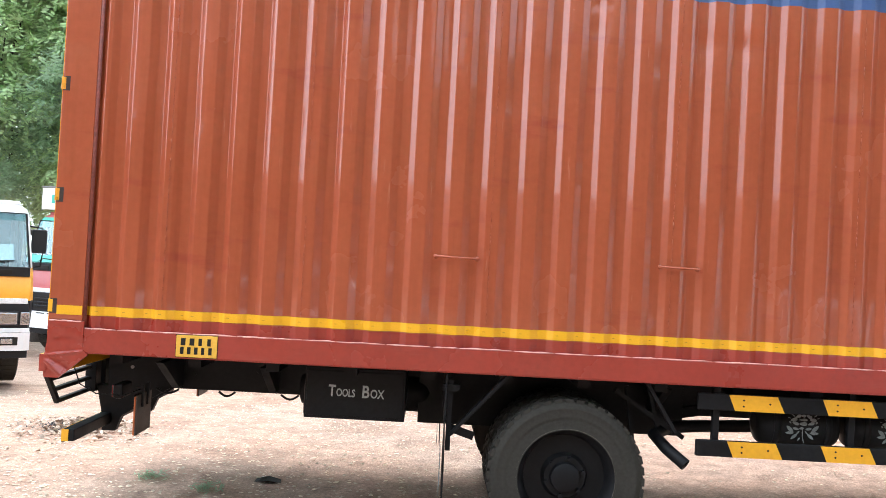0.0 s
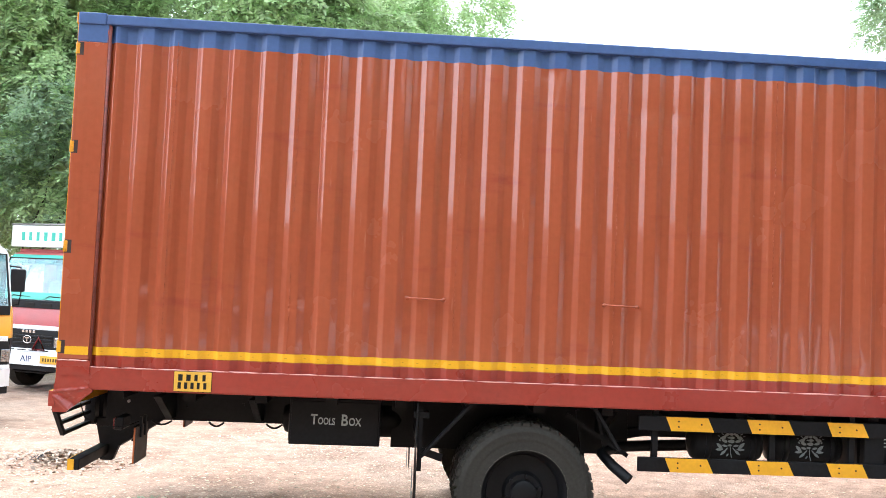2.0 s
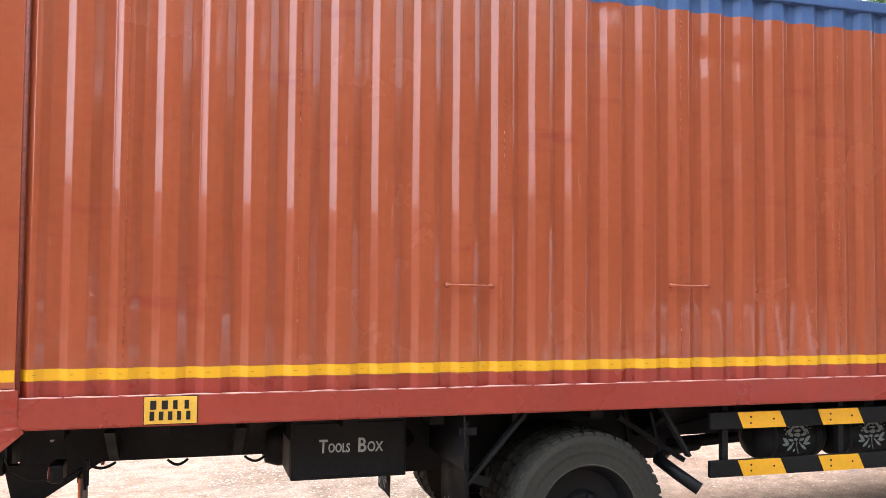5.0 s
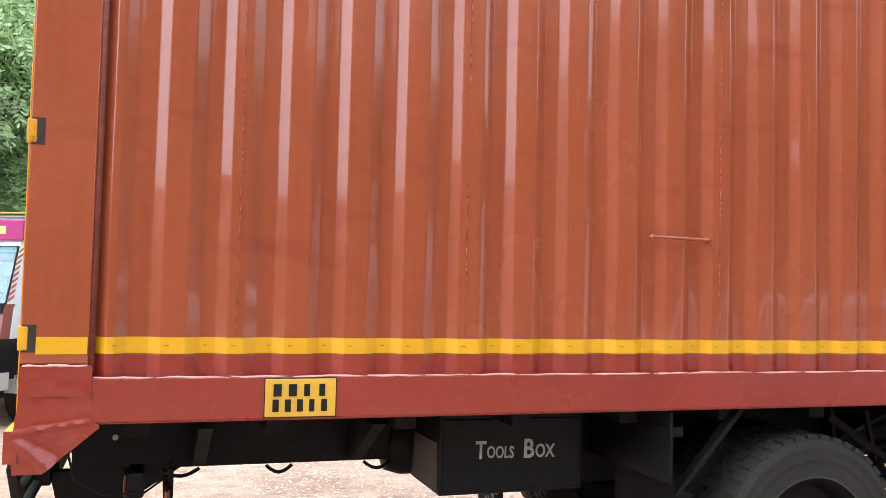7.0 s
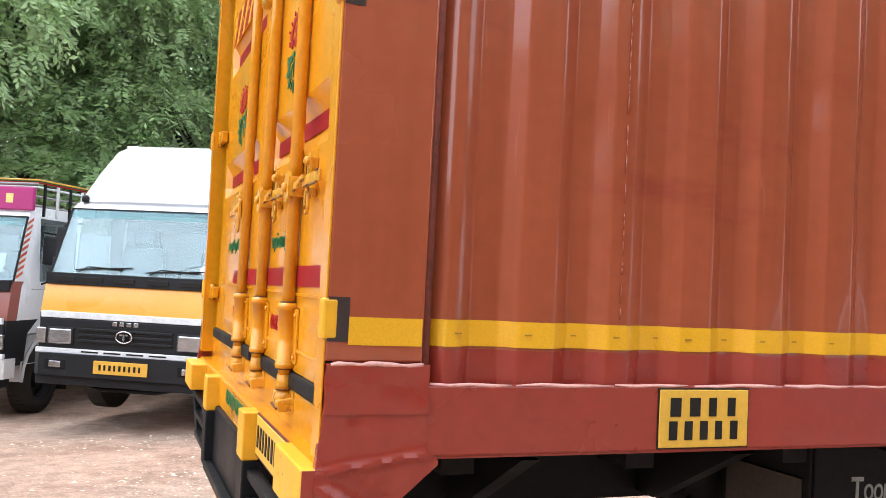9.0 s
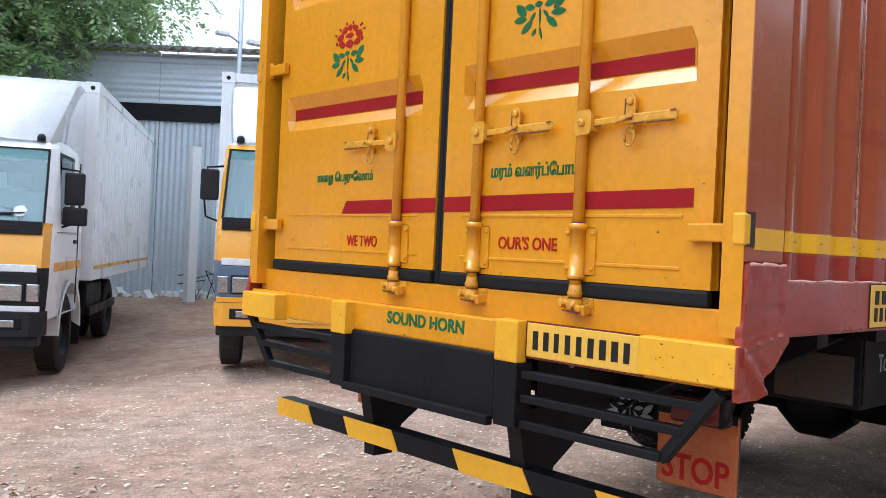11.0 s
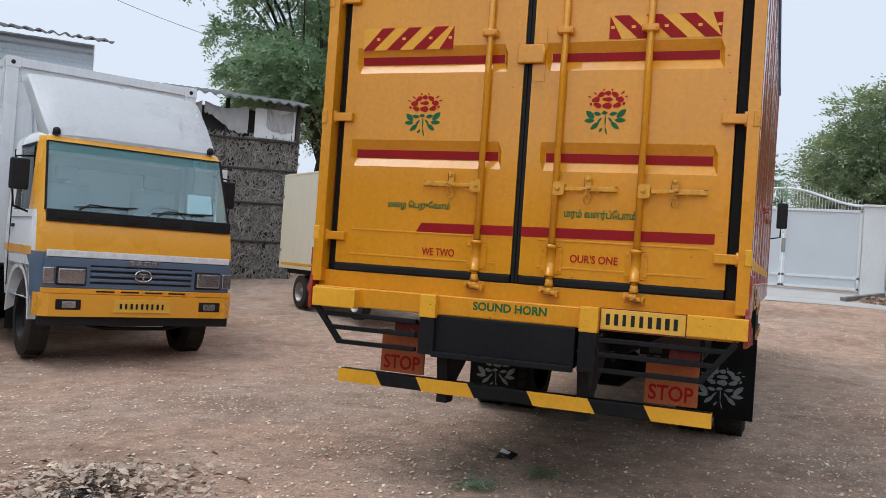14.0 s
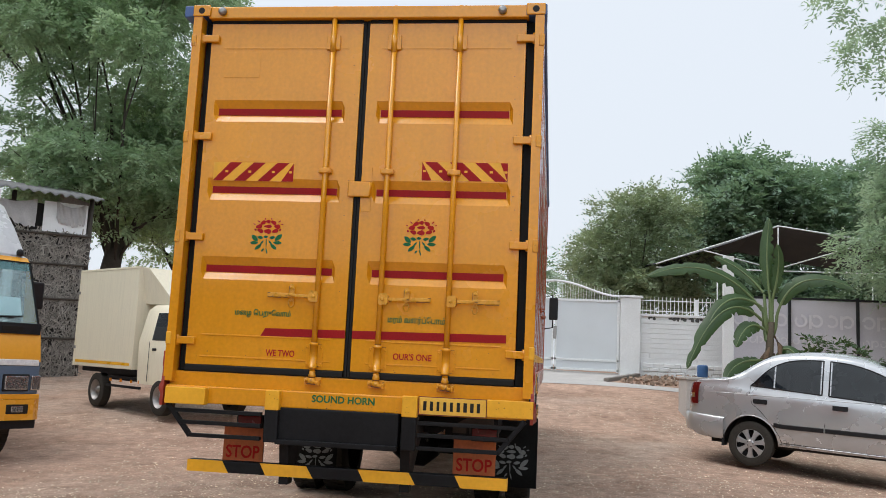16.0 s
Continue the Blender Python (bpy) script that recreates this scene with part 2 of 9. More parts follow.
# ---- materials ----
def surface(name, colour, rough=0.5, metal=0.0, vary=0.12, scale=3.0, grain=60.0, bump=0.08, dirt=None, dirt_amount=0.0, coat=0.0, rough_vary=0.12, dent=0.0, random_by="", streak=0.0, smudge=None, scuff=None):
    """A Principled surface whose colour and gloss vary at a broad and a fine scale, with fine relief and stains."""
    mt = bpy.data.materials.new(name)
    mt.use_nodes = True
    nt = mt.node_tree
    n, l = nt.nodes, nt.links
    b = n["Principled BSDF"]
    co = n.new("ShaderNodeTexCoord")
    broad, fine = n.new("ShaderNodeTexNoise"), n.new("ShaderNodeTexNoise")
    broad.inputs["Scale"].default_value, broad.inputs["Detail"].default_value = scale, 5
    fine.inputs["Scale"].default_value, fine.inputs["Detail"].default_value = grain, 4
    for t in (broad, fine):
        l.new(co.outputs["Object"], t.inputs["Vector"])
    add = n.new("ShaderNodeMath")
    add.operation = "ADD"
    l.new(broad.outputs[0], add.inputs[0])
    l.new(fine.outputs[0], add.inputs[1])
    rg = n.new("ShaderNodeMapRange")
    for i, v in ((1, 0.6), (2, 1.4), (3, 1 - vary), (4, 1 + vary)):
        rg.inputs[i].default_value = v
    l.new(add.outputs[0], rg.inputs[0])
    mul = n.new("ShaderNodeVectorMath")
    mul.operation = "SCALE"
    mul.inputs[0].default_value = colour
    l.new(rg.outputs[0], mul.inputs["Scale"])
    last = mul.outputs[0]
    if random_by:
        geo = n.new("ShaderNodeNewGeometry" if random_by == "island" else "ShaderNodeObjectInfo")
        r2 = n.new("ShaderNodeMapRange")
        r2.inputs[3].default_value, r2.inputs[4].default_value = 0.6, 1.45
        l.new(geo.outputs["Random Per Island" if random_by == "island" else "Random"], r2.inputs[0])
        m2 = n.new("ShaderNodeVectorMath")
        m2.operation = "SCALE"
        l.new(last, m2.inputs[0])
        l.new(r2.outputs[0], m2.inputs["Scale"])
        last = m2.outputs[0]
    if streak:
        run, pull, thin_ = n.new("ShaderNodeTexNoise"), n.new("ShaderNodeMapping"), n.new("ShaderNodeMapRange")
        pull.inputs["Scale"].default_value = (26, 26, 1.3)
        run.inputs["Scale"].default_value, run.inputs["Detail"].default_value = 1.0, 6
        l.new(co.outputs["Object"], pull.inputs["Vector"])
        l.new(pull.outputs[0], run.inputs["Vector"])
        for i, v in ((1, 0.45), (2, 0.75), (3, 1.0), (4, 1.0 - streak)):
            thin_.inputs[i].default_value = v
        l.new(run.outputs[0], thin_.inputs[0])
        m3 = n.new("ShaderNodeVectorMath")
        m3.operation = "SCALE"
        l.new(last, m3.inputs[0])
        l.new(thin_.outputs[0], m3.inputs["Scale"])
        last = m3.outputs[0]
    if smudge:
        # scuffs that run lengthwise, in a colour of their own
        rub, lie, keep = n.new("ShaderNodeTexNoise"), n.new("ShaderNodeMapping"), n.new("ShaderNodeMapRange")
        lie.inputs["Scale"].default_value = (1.6, 1.6, 7.0)
        rub.inputs["Scale"].default_value, rub.inputs["Detail"].default_value, rub.inputs["Roughness"].default_value = 1.0, 7, 0.62
        l.new(co.outputs["Object"], lie.inputs["Vector"])
        l.new(lie.outputs[0], rub.inputs["Vector"])
        for i, v in ((1, 0.59), (2, 0.74), (3, 0.0), (4, 0.5)):
            keep.inputs[i].default_value = v
        l.new(rub.outputs[0], keep.inputs[0])
        m4 = n.new("ShaderNodeMixRGB")
        m4.inputs[2].default_value = (*smudge, 1)
        l.new(keep.outputs[0], m4.inputs[0])
        l.new(last, m4.inputs[1])
        last = m4.outputs[0]
    if scuff:
        # short pale rubs that run up and down
        rub2, up, cut2, m5 = n.new("ShaderNodeTexNoise"), n.new("ShaderNodeMapping"), n.new("ShaderNodeMapRange"), n.new("ShaderNodeMixRGB")
        up.inputs["Scale"].default_value = (34, 34, 3.2)
        rub2.inputs["Scale"].default_value, rub2.inputs["Detail"].default_value, rub2.inputs["Roughness"].default_value = 1.0, 8, 0.6
        l.new(co.outputs["Object"], up.inputs["Vector"])
        l.new(up.outputs[0], rub2.inputs["Vector"])
        for i, v in ((1, 0.66), (2, 0.76), (3, 0.0), (4, 0.45)):
            cut2.inputs[i].default_value = v
        l.new(rub2.outputs[0], cut2.inputs[0])
        m5.inputs[2].default_value = (*scuff, 1)
        l.new(cut2.outputs[0], m5.inputs[0])
        l.new(last, m5.inputs[1])
        last = m5.outputs[0]
    if dirt:
        spots = n.new("ShaderNodeTexNoise")
        spots.inputs["Scale"].default_value, spots.inputs["Detail"].default_value, spots.inputs["Roughness"].default_value = scale * 2.3, 8, 0.7
        l.new(co.outputs["Object"], spots.inputs["Vector"])
        cut = n.new("ShaderNodeMapRange")
        cut.inputs[1].default_value, cut.inputs[2].default_value = 0.72 - 0.3 * dirt_amount, 0.86 - 0.22 * dirt_amount
        cut.inputs[4].default_value = min(1.0, 0.45 + dirt_amount)
        l.new(spots.outputs[0], cut.inputs[0])
        mix = n.new("ShaderNodeMixRGB")
        mix.inputs[2].default_value = (*dirt, 1)
        l.new(cut.outputs[0], mix.inputs[0])
        l.new(last, mix.inputs[1])
        last = mix.outputs[0]
    l.new(last, b.inputs["Base Color"])
    rr = n.new("ShaderNodeMapRange")
    rr.inputs[1].default_value, rr.inputs[2].default_value = 0.3, 0.7
    rr.inputs[3].default_value, rr.inputs[4].default_value = max(0.02, rough - rough_vary), min(1, rough + rough_vary)
    l.new(broad.outputs[0], rr.inputs[0])
    l.new(rr.outputs[0], b.inputs["Roughness"])
    b.inputs["Metallic"].default_value = metal
    b.inputs["Coat Weight"].default_value = coat
    b.inputs["Coat Roughness"].default_value = 0.07
    b.inputs["Coat IOR"].default_value = 1.5
    if bump or dent:
        bp = n.new("ShaderNodeBump")
        bp.inputs["Strength"].default_value, bp.inputs["Distance"].default_value = bump, 0.01
        l.new(fine.outputs[0], bp.inputs["Height"])
        if dent:
            big = n.new("ShaderNodeTexNoise")
            big.inputs["Scale"].default_value, big.inputs["Detail"].default_value = 2.2, 2
            l.new(co.outputs["Object"], big.inputs["Vector"])
            b2 = n.new("ShaderNodeBump")
            b2.inputs["Strength"].default_value, b2.inputs["Distance"].default_value = dent, 0.05
            l.new(big.outputs[0], b2.inputs["Height"])
            l.new(b2.outputs[0], bp.inputs["Normal"])
        l.new(bp.outputs[0], b.inputs["Normal"])
    return mt


def glass(name, tint=(0.85, 0.93, 0.92), rough=0.02):
    mt = surface(name, tint, rough, bump=0, vary=0.0, rough_vary=0.0)
    mt.node_tree.nodes["Principled BSDF"].inputs["Transmission Weight"].default_value = 1.0
    mt.node_tree.nodes["Principled BSDF"].inputs["IOR"].default_value = 1.5
    return mt


RED = surface("red_oxide_paint", (0.355, 0.082, 0.036), 0.24, vary=0.10, scale=1.3, grain=25, bump=0.015, dirt=(0.26, 0.038, 0.026), dirt_amount=0.14, dent=0.05, rough_vary=0.07, coat=0.5, streak=0.10, smudge=(0.25, 0.036, 0.028), scuff=(0.50, 0.20, 0.13))
RED.node_tree.nodes["Principled BSDF"].inputs["Specular IOR Level"].default_value = 0.3
RED.node_tree.nodes["Principled BSDF"].inputs["Coat Roughness"].default_value = 0.05
RED.node_tree.nodes["Principled BSDF"].inputs["Coat IOR"].default_value = 1.6
CRIMSON = surface("crimson_sill_paint", (0.295, 0.034, 0.020), 0.3, coat=0.15, vary=0.14, scale=2, grain=30, bump=0.08, dirt=(0.22, 0.045, 0.035), dirt_amount=0.25, dent=0.2, smudge=(0.34, 0.075, 0.05))
BLUE = surface("blue_rail_paint", (0.048, 0.095, 0.24), 0.4, vary=0.15, scale=2, grain=30, bump=0.04, dirt=(0.10, 0.13, 0.25), dirt_amount=0.1)
ORANGE = surface("orange_yellow_paint", (0.68, 0.278, 0.007), 0.22, coat=0.25, streak=0.05, rough_vary=0.08, vary=0.12, scale=1.5, grain=40, bump=0.04, dirt=(0.40, 0.14, 0.02), dirt_amount=0.16, dent=0.10)
YELLOW = surface("yellow_bumper_paint", (0.76, 0.37, 0.014), 0.38, vary=0.1, scale=3, grain=40, bump=0.06, dirt=(0.4, 0.2, 0.05), dirt_amount=0.2)
TAPE = surface("yellow_reflective_tape", (0.76, 0.385, 0.01), 0.35, vary=0.12, scale=4, grain=220, bump=0.05)
TAPE_RED = surface("red_reflective_tape", (0.29, 0.009, 0.011), 0.55, vary=0.2, scale=5, grain=120, bump=0.04)
WELD = surface("pale_weld_bead", (0.74, 0.38, 0.33), 0.45, vary=0.25, scale=15, grain=90, bump=0.3)
RUBBER = surface("black_rubber", (0.012, 0.012, 0.012), 0.6, vary=0.3, scale=5, grain=60, bump=0.1)
BLACK = surface("black_chassis_paint", (0.009, 0.009, 0.010), 0.5, vary=0.35, scale=3, grain=40, bump=0.1, dirt=(0.018, 0.016, 0.014), dirt_amount=0.2)
WORN = surface("worn_orange_fittings", (0.66, 0.28, 0.015), 0.34, vary=0.2, scale=14, grain=60, bump=0.2, dirt=(0.07, 0.03, 0.015), dirt_amount=0.58)
GRIME = surface("dark_rust_grime", (0.10, 0.036, 0.012), 0.75, vary=0.4, scale=40, grain=120, bump=0.2)
TYRE = surface("dusty_tyre_rubber", (0.038, 0.035, 0.030), 0.8, vary=0.3, scale=4, grain=50, bump=0.15, dirt=(0.085, 0.073, 0.056), dirt_amount=0.32)
RIM_EDGE = surface("dusty_rim_edge", (0.13, 0.11, 0.09), 0.6, vary=0.3, scale=12, grain=60, bump=0.1)
STEEL = surface("dull_steel", (0.30, 0.29, 0.28), 0.45, metal=0.8, vary=0.2, bump=0.08)
WHITE = surface("white_paint", (0.78, 0.79, 0.80), 0.32, streak=0.06, vary=0.04, scale=2, grain=40, bump=0.03, dirt=(0.5, 0.46, 0.42), dirt_amount=0.08)
OFFWHITE = surface("cream_paint", (0.74, 0.68, 0.52), 0.4, streak=0.07, vary=0.05, scale=2, grain=40, bump=0.04, dirt=(0.5, 0.42, 0.3), dirt_amount=0.1)
CABORANGE = surface("cab_orange_paint", (0.78, 0.36, 0.035), 0.3, vary=0.06, scale=2, grain=30, bump=0.02)
SLATE = surface("slate_blue_plastic", (0.10, 0.15, 0.22), 0.45, vary=0.12, scale=4, grain=60, bump=0.05)
DARK = surface("dark_plastic", (0.02, 0.021, 0.023), 0.45, vary=0.2, scale=6, grain=60, bump=0.05)
FADED = surface("faded_white_stencil", (0.18, 0.195, 0.195), 0.7, vary=0.3, scale=20, grain=120, bump=0.02, dirt=(0.05, 0.05, 0.05), dirt_amount=0.5)
HANDLE = surface("worn_yellow_handle", (0.64, 0.30, 0.022), 0.3, vary=0.2, scale=16, grain=60, bump=0.25, dirt=(0.08, 0.035, 0.015), dirt_amount=0.50)
STENCIL = surface("white_stencil_paint", (0.70, 0.72, 0.72), 0.6, vary=0.2, scale=20, grain=120, bump=0.02)
GREEN = surface("green_stencil_paint", (0.016, 0.115, 0.04), 0.55, vary=0.3, scale=15, grain=90, bump=0.02)
ROSE = surface("red_stencil_paint", (0.36, 0.012, 0.009), 0.6, vary=0.25, scale=15, grain=90, bump=0.02)
DULLSTENCIL = surface("dull_grey_stencil", (0.36, 0.38, 0.37), 0.7, vary=0.3, scale=30, grain=120, bump=0.02, dirt=(0.06, 0.06, 0.06), dirt_amount=0.35)
INK = surface("black_letter_paint", (0.02, 0.018, 0.016), 0.5, vary=0.2, scale=15, grain=90, bump=0.02)
PLATE = surface("number_plate_yellow", (0.75, 0.42, 0.05), 0.45, vary=0.12, scale=12, grain=80, bump=0.03, dirt=(0.35, 0.2, 0.06), dirt_amount=0.15)
FLAP = surface("orange_mud_flap", (0.40, 0.10, 0.025), 0.6, vary=0.25, scale=5, grain=40, bump=0.1, dirt=(0.14, 0.06, 0.03), dirt_amount=0.3)
GLASS = glass("windscreen_glass", (0.66, 0.87, 0.90))
GLASS.node_tree.nodes["Principled BSDF"].inputs["Transmission Weight"].default_value = 0.89      # a pale diffuse veil stands in for sky reflected in the screen
TEALGLASS = glass("sun_strip_film", (0.25, 0.55, 0.55))
DARKGLASS = glass("tinted_glass", (0.035, 0.04, 0.042))
PALEGLASS = glass("door_glass", (0.75, 0.8, 0.8))
LAMP = surface("lamp_glass", (0.46, 0.47, 0.48), 0.10, vary=0.25, scale=18, grain=60, bump=0.25, metal=0.85)
AMBER = surface("amber_lens", (0.75, 0.22, 0.01), 0.2, vary=0.15, scale=20, bump=0.1)
TAIL = surface("red_lens", (0.11, 0.005, 0.006), 0.2, vary=0.15, scale=20, bump=0.1)
SEAT = surface("grey_seat_cloth", (0.24, 0.27, 0.28), 0.8, vary=0.2, scale=10, bump=0.1)
CHROME = surface("bright_metal", (0.7, 0.7, 0.7), 0.2, metal=1.0, vary=0.1, bump=0.02)
CHIPS = surface("dry_leaf_and_stone_chips", (0.62, 0.53, 0.40), 0.9, vary=0.35, scale=8, grain=60, bump=0.1, random_by="island")
ROOFING = surface("weathered_asbestos_roofing", (0.17, 0.17, 0.17), 0.85, vary=0.25, scale=1.5, grain=20, bump=0.2)
GALV = surface("galvanised_sheet", (0.52, 0.57, 0.62), 0.42, metal=0.3, vary=0.16, scale=1.4, grain=25, bump=0.04, dirt=(0.30, 0.27, 0.24), dirt_amount=0.2)
SILVER = surface("silver_car_paint", (0.50, 0.525, 0.54), 0.26, metal=0.55, vary=0.03, scale=3, grain=200, bump=0.01, coat=0.6)
BARK = surface("grey_bark", (0.06, 0.05, 0.042), 0.9, vary=0.35, scale=4, grain=30, bump=0.6)
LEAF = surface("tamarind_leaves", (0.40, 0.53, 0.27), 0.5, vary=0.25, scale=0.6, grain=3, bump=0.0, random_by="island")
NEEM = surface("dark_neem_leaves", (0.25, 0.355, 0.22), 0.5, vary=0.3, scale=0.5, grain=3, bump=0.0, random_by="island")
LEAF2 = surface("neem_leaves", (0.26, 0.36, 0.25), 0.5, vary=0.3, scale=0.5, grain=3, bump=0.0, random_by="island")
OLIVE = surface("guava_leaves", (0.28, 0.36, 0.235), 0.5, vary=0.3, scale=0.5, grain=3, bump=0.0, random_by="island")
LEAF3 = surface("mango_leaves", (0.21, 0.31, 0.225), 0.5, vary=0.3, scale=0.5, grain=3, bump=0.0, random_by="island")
BANANA = surface("banana_leaf", (0.03, 0.066, 0.022), 0.55, vary=0.25, scale=3, grain=40, bump=0.15)
STRAP = surface("dark_brown_rubber", (0.05, 0.034, 0.028), 0.6, vary=0.3, scale=8, bump=0.1)
THATCH = surface("woven_palm_leaf", (0.25, 0.23, 0.205), 0.9, vary=0.35, scale=4, grain=35, bump=0.4, random_by="island")
LIMEWASH = surface("limewashed_wall", (0.70, 0.71, 0.71), 0.85, vary=0.1, scale=1.6, grain=30, bump=0.2, dirt=(0.40, 0.38, 0.36), dirt_amount=0.15)
CLOTH = surface("torn_sheet_cloth", (0.45, 0.44, 0.44), 0.9, vary=0.2, scale=4, grain=40, bump=0.2)
CONCRETE = surface("worn_concrete", (0.45, 0.43, 0.41), 0.9, vary=0.15, scale=2, grain=25, bump=0.3)
def let_light_through(mt, share, colour):
    """Leaves pass some light: a translucent layer mixed in."""
    n, l = mt.node_tree.nodes, mt.node_tree.links
    tr, mx = n.new("ShaderNodeBsdfTranslucent"), n.new("ShaderNodeMixShader")
    tr.inputs[0].default_value = (*colour, 1)
    mx.inputs[0].default_value = share
    l.new(n["Principled BSDF"].outputs[0], mx.inputs[1])
    l.new(tr.outputs[0], mx.inputs[2])
    l.new(mx.outputs[0], n["Material Output"].inputs[0])


for dull in (BLACK, RUBBER, TYRE, DARK, INK, TAPE_RED, ROSE, GREEN):
    dull.node_tree.nodes["Principled BSDF"].inputs["Specular IOR Level"].default_value = 0.16
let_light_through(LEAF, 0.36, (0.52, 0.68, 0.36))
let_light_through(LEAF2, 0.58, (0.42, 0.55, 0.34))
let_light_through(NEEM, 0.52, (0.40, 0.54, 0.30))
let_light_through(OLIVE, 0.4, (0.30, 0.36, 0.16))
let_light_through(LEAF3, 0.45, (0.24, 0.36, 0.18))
let_light_through(BANANA, 0.1, (0.2, 0.36, 0.06))


def earth_look():
    """Packed earth: pale and reddish patches, dark stains, fine grit."""
    mt = surface("packed_earth", (0.485, 0.320, 0.234), 0.95, vary=0.2, scale=0.5, grain=9, bump=0.0, dirt=(0.24, 0.145, 0.10), dirt_amount=0.34)
    n, l = mt.node_tree.nodes, mt.node_tree.links
    b, co = n["Principled BSDF"], n.new("ShaderNodeTexCoord")
    last = b.inputs["Base Color"].links[0].from_socket
    grit, speck = n.new("ShaderNodeTexNoise"), n.new("ShaderNodeTexVoronoi")
    grit.inputs["Scale"].default_value, grit.inputs["Detail"].default_value, grit.inputs["Roughness"].default_value = 55, 6, 0.75
    speck.inputs["Scale"].default_value = 26
    for t in (grit, speck):
        l.new(co.outputs["Object"], t.inputs["Vector"])
    # wide washes of grey dust and of damp red-brown soil
    for size, lo, hi, most, tone in ((0.20, 0.46, 0.62, 0.75, (0.44, 0.345, 0.275)), (0.75, 0.50, 0.68, 0.62, (0.235, 0.128, 0.082)), (2.6, 0.54, 0.70, 0.5, (0.27, 0.165, 0.115))):
        wash, span, lay = n.new("ShaderNodeTexNoise"), n.new("ShaderNodeMapRange"), n.new("ShaderNodeMixRGB")
        wash.inputs["Scale"].default_value, wash.inputs["Detail"].default_value, wash.inputs["Roughness"].default_value = size, 6, 0.62
        l.new(co.outputs["Object"], wash.inputs["Vector"])
        for i, v in ((1, lo), (2, hi), (3, 0.0), (4, most)):
            span.inputs[i].default_value = v
        l.new(wash.outputs[0], span.inputs[0])
        l.new(span.outputs[0], lay.inputs[0])
        l.new(last, lay.inputs[1])
        lay.inputs[2].default_value = (*tone, 1)
        last = lay.outputs[0]
    rg = n.new("ShaderNodeMapRange")
    for i, v in ((1, 0.3), (2, 0.7), (3, 0.52), (4, 1.46)):
        rg.inputs[i].default_value = v
    l.new(grit.outputs[0], rg.inputs[0])
    mul = n.new("ShaderNodeVectorMath")
    mul.operation = "SCALE"
    l.new(last, mul.inputs[0])
    l.new(rg.outputs[0], mul.inputs["Scale"])
    clod, rg2, mul2 = n.new("ShaderNodeTexNoise"), n.new("ShaderNodeMapRange"), n.new("ShaderNodeVectorMath")
    clod.inputs["Scale"].default_value, clod.inputs["Detail"].default_value, clod.inputs["Roughness"].default_value = 5.5, 9, 0.72
    l.new(co.outputs["Object"], clod.inputs["Vector"])
    for i, v in ((1, 0.32), (2, 0.68), (3, 0.68), (4, 1.24)):
        rg2.inputs[i].default_value = v
    l.new(clod.outputs[0], rg2.inputs[0])
    mul2.operation = "SCALE"
    l.new(mul.outputs[0], mul2.inputs[0])
    l.new(rg2.outputs[0], mul2.inputs["Scale"])
    cut = n.new("ShaderNodeMapRange")
    for i, v in ((1, 0.10), (2, 0.16), (3, 0.55), (4, 0.0)):
        cut.inputs[i].default_value = v
    l.new(speck.outputs["Distance"], cut.inputs[0])
    thin = n.new("ShaderNodeTexNoise")
    thin.inputs["Scale"].default_value = 1.1
    l.new(co.outputs["Object"], thin.inputs["Vector"])
    gate = n.new("ShaderNodeMapRange")
    gate.inputs[1].default_value, gate.inputs[2].default_value = 0.45, 0.62
    l.new(thin.outputs[0], gate.inputs[0])
    both = n.new("ShaderNodeMath")
    both.operation = "MULTIPLY"
    l.new(cut.outputs[0], both.inputs[0])
    l.new(gate.outputs[0], both.inputs[1])
    mix = n.new("ShaderNodeMixRGB")
    mix.inputs[2].default_value = (0.62, 0.52, 0.40, 1)
    l.new(both.outputs[0], mix.inputs[0])
    l.new(mul2.outputs[0], mix.inputs[1])
    l.new(mix.outputs[0], b.inputs["Base Color"])
    bp = n.new("ShaderNodeBump")
    bp.inputs["Strength"].default_value, bp.inputs["Distance"].default_value = 0.7, 0.02
    l.new(grit.outputs[0], bp.inputs["Height"])
    bp2 = n.new("ShaderNodeBump")
    bp2.inputs["Strength"].default_value, bp2.inputs["Distance"].default_value = 0.8, 0.05
    l.new(clod.outputs[0], bp2.inputs["Height"])
    l.new(bp2.outputs[0], bp.inputs["Normal"])
    l.new(bp.outputs[0], b.inputs["Normal"])
    return mt


EARTH_LOOK = earth_look()

# ---- ground: one sheet to the horizon ----
def build_ground():
    n = 170
    axis = [math.sinh(6.2 * (2 * i / n - 1)) / math.sinh(6.2) * 900 for i in range(n + 1)]
    xs, ys = [a + 1 for a in axis], [a + 8 for a in axis]
    verts = []
    for y in ys:
        for x in xs:
            near = math.exp(-((x - 1) ** 2 + (y - 8) ** 2) / 900)
            z = land(x, y) + near * (0.035 * noise.noise((x * 0.35, y * 0.35, 1)) + 0.012 * noise.noise((x * 1.7, y * 1.7, 5)))
            verts.append((x, y, z))
    faces = [(j * (n + 1) + i, j * (n + 1) + i + 1, (j + 1) * (n + 1) + i + 1, (j + 1) * (n + 1) + i) for j in range(n) for i in range(n)]
    ob = raw("ground", verts, faces, EARTH_LOOK, None)
    for p in ob.data.polygons:
        p.use_smooth = True
    tagged(ob, "packed reddish earth yard with stains and tyre tracks", "ground", kind="structure")


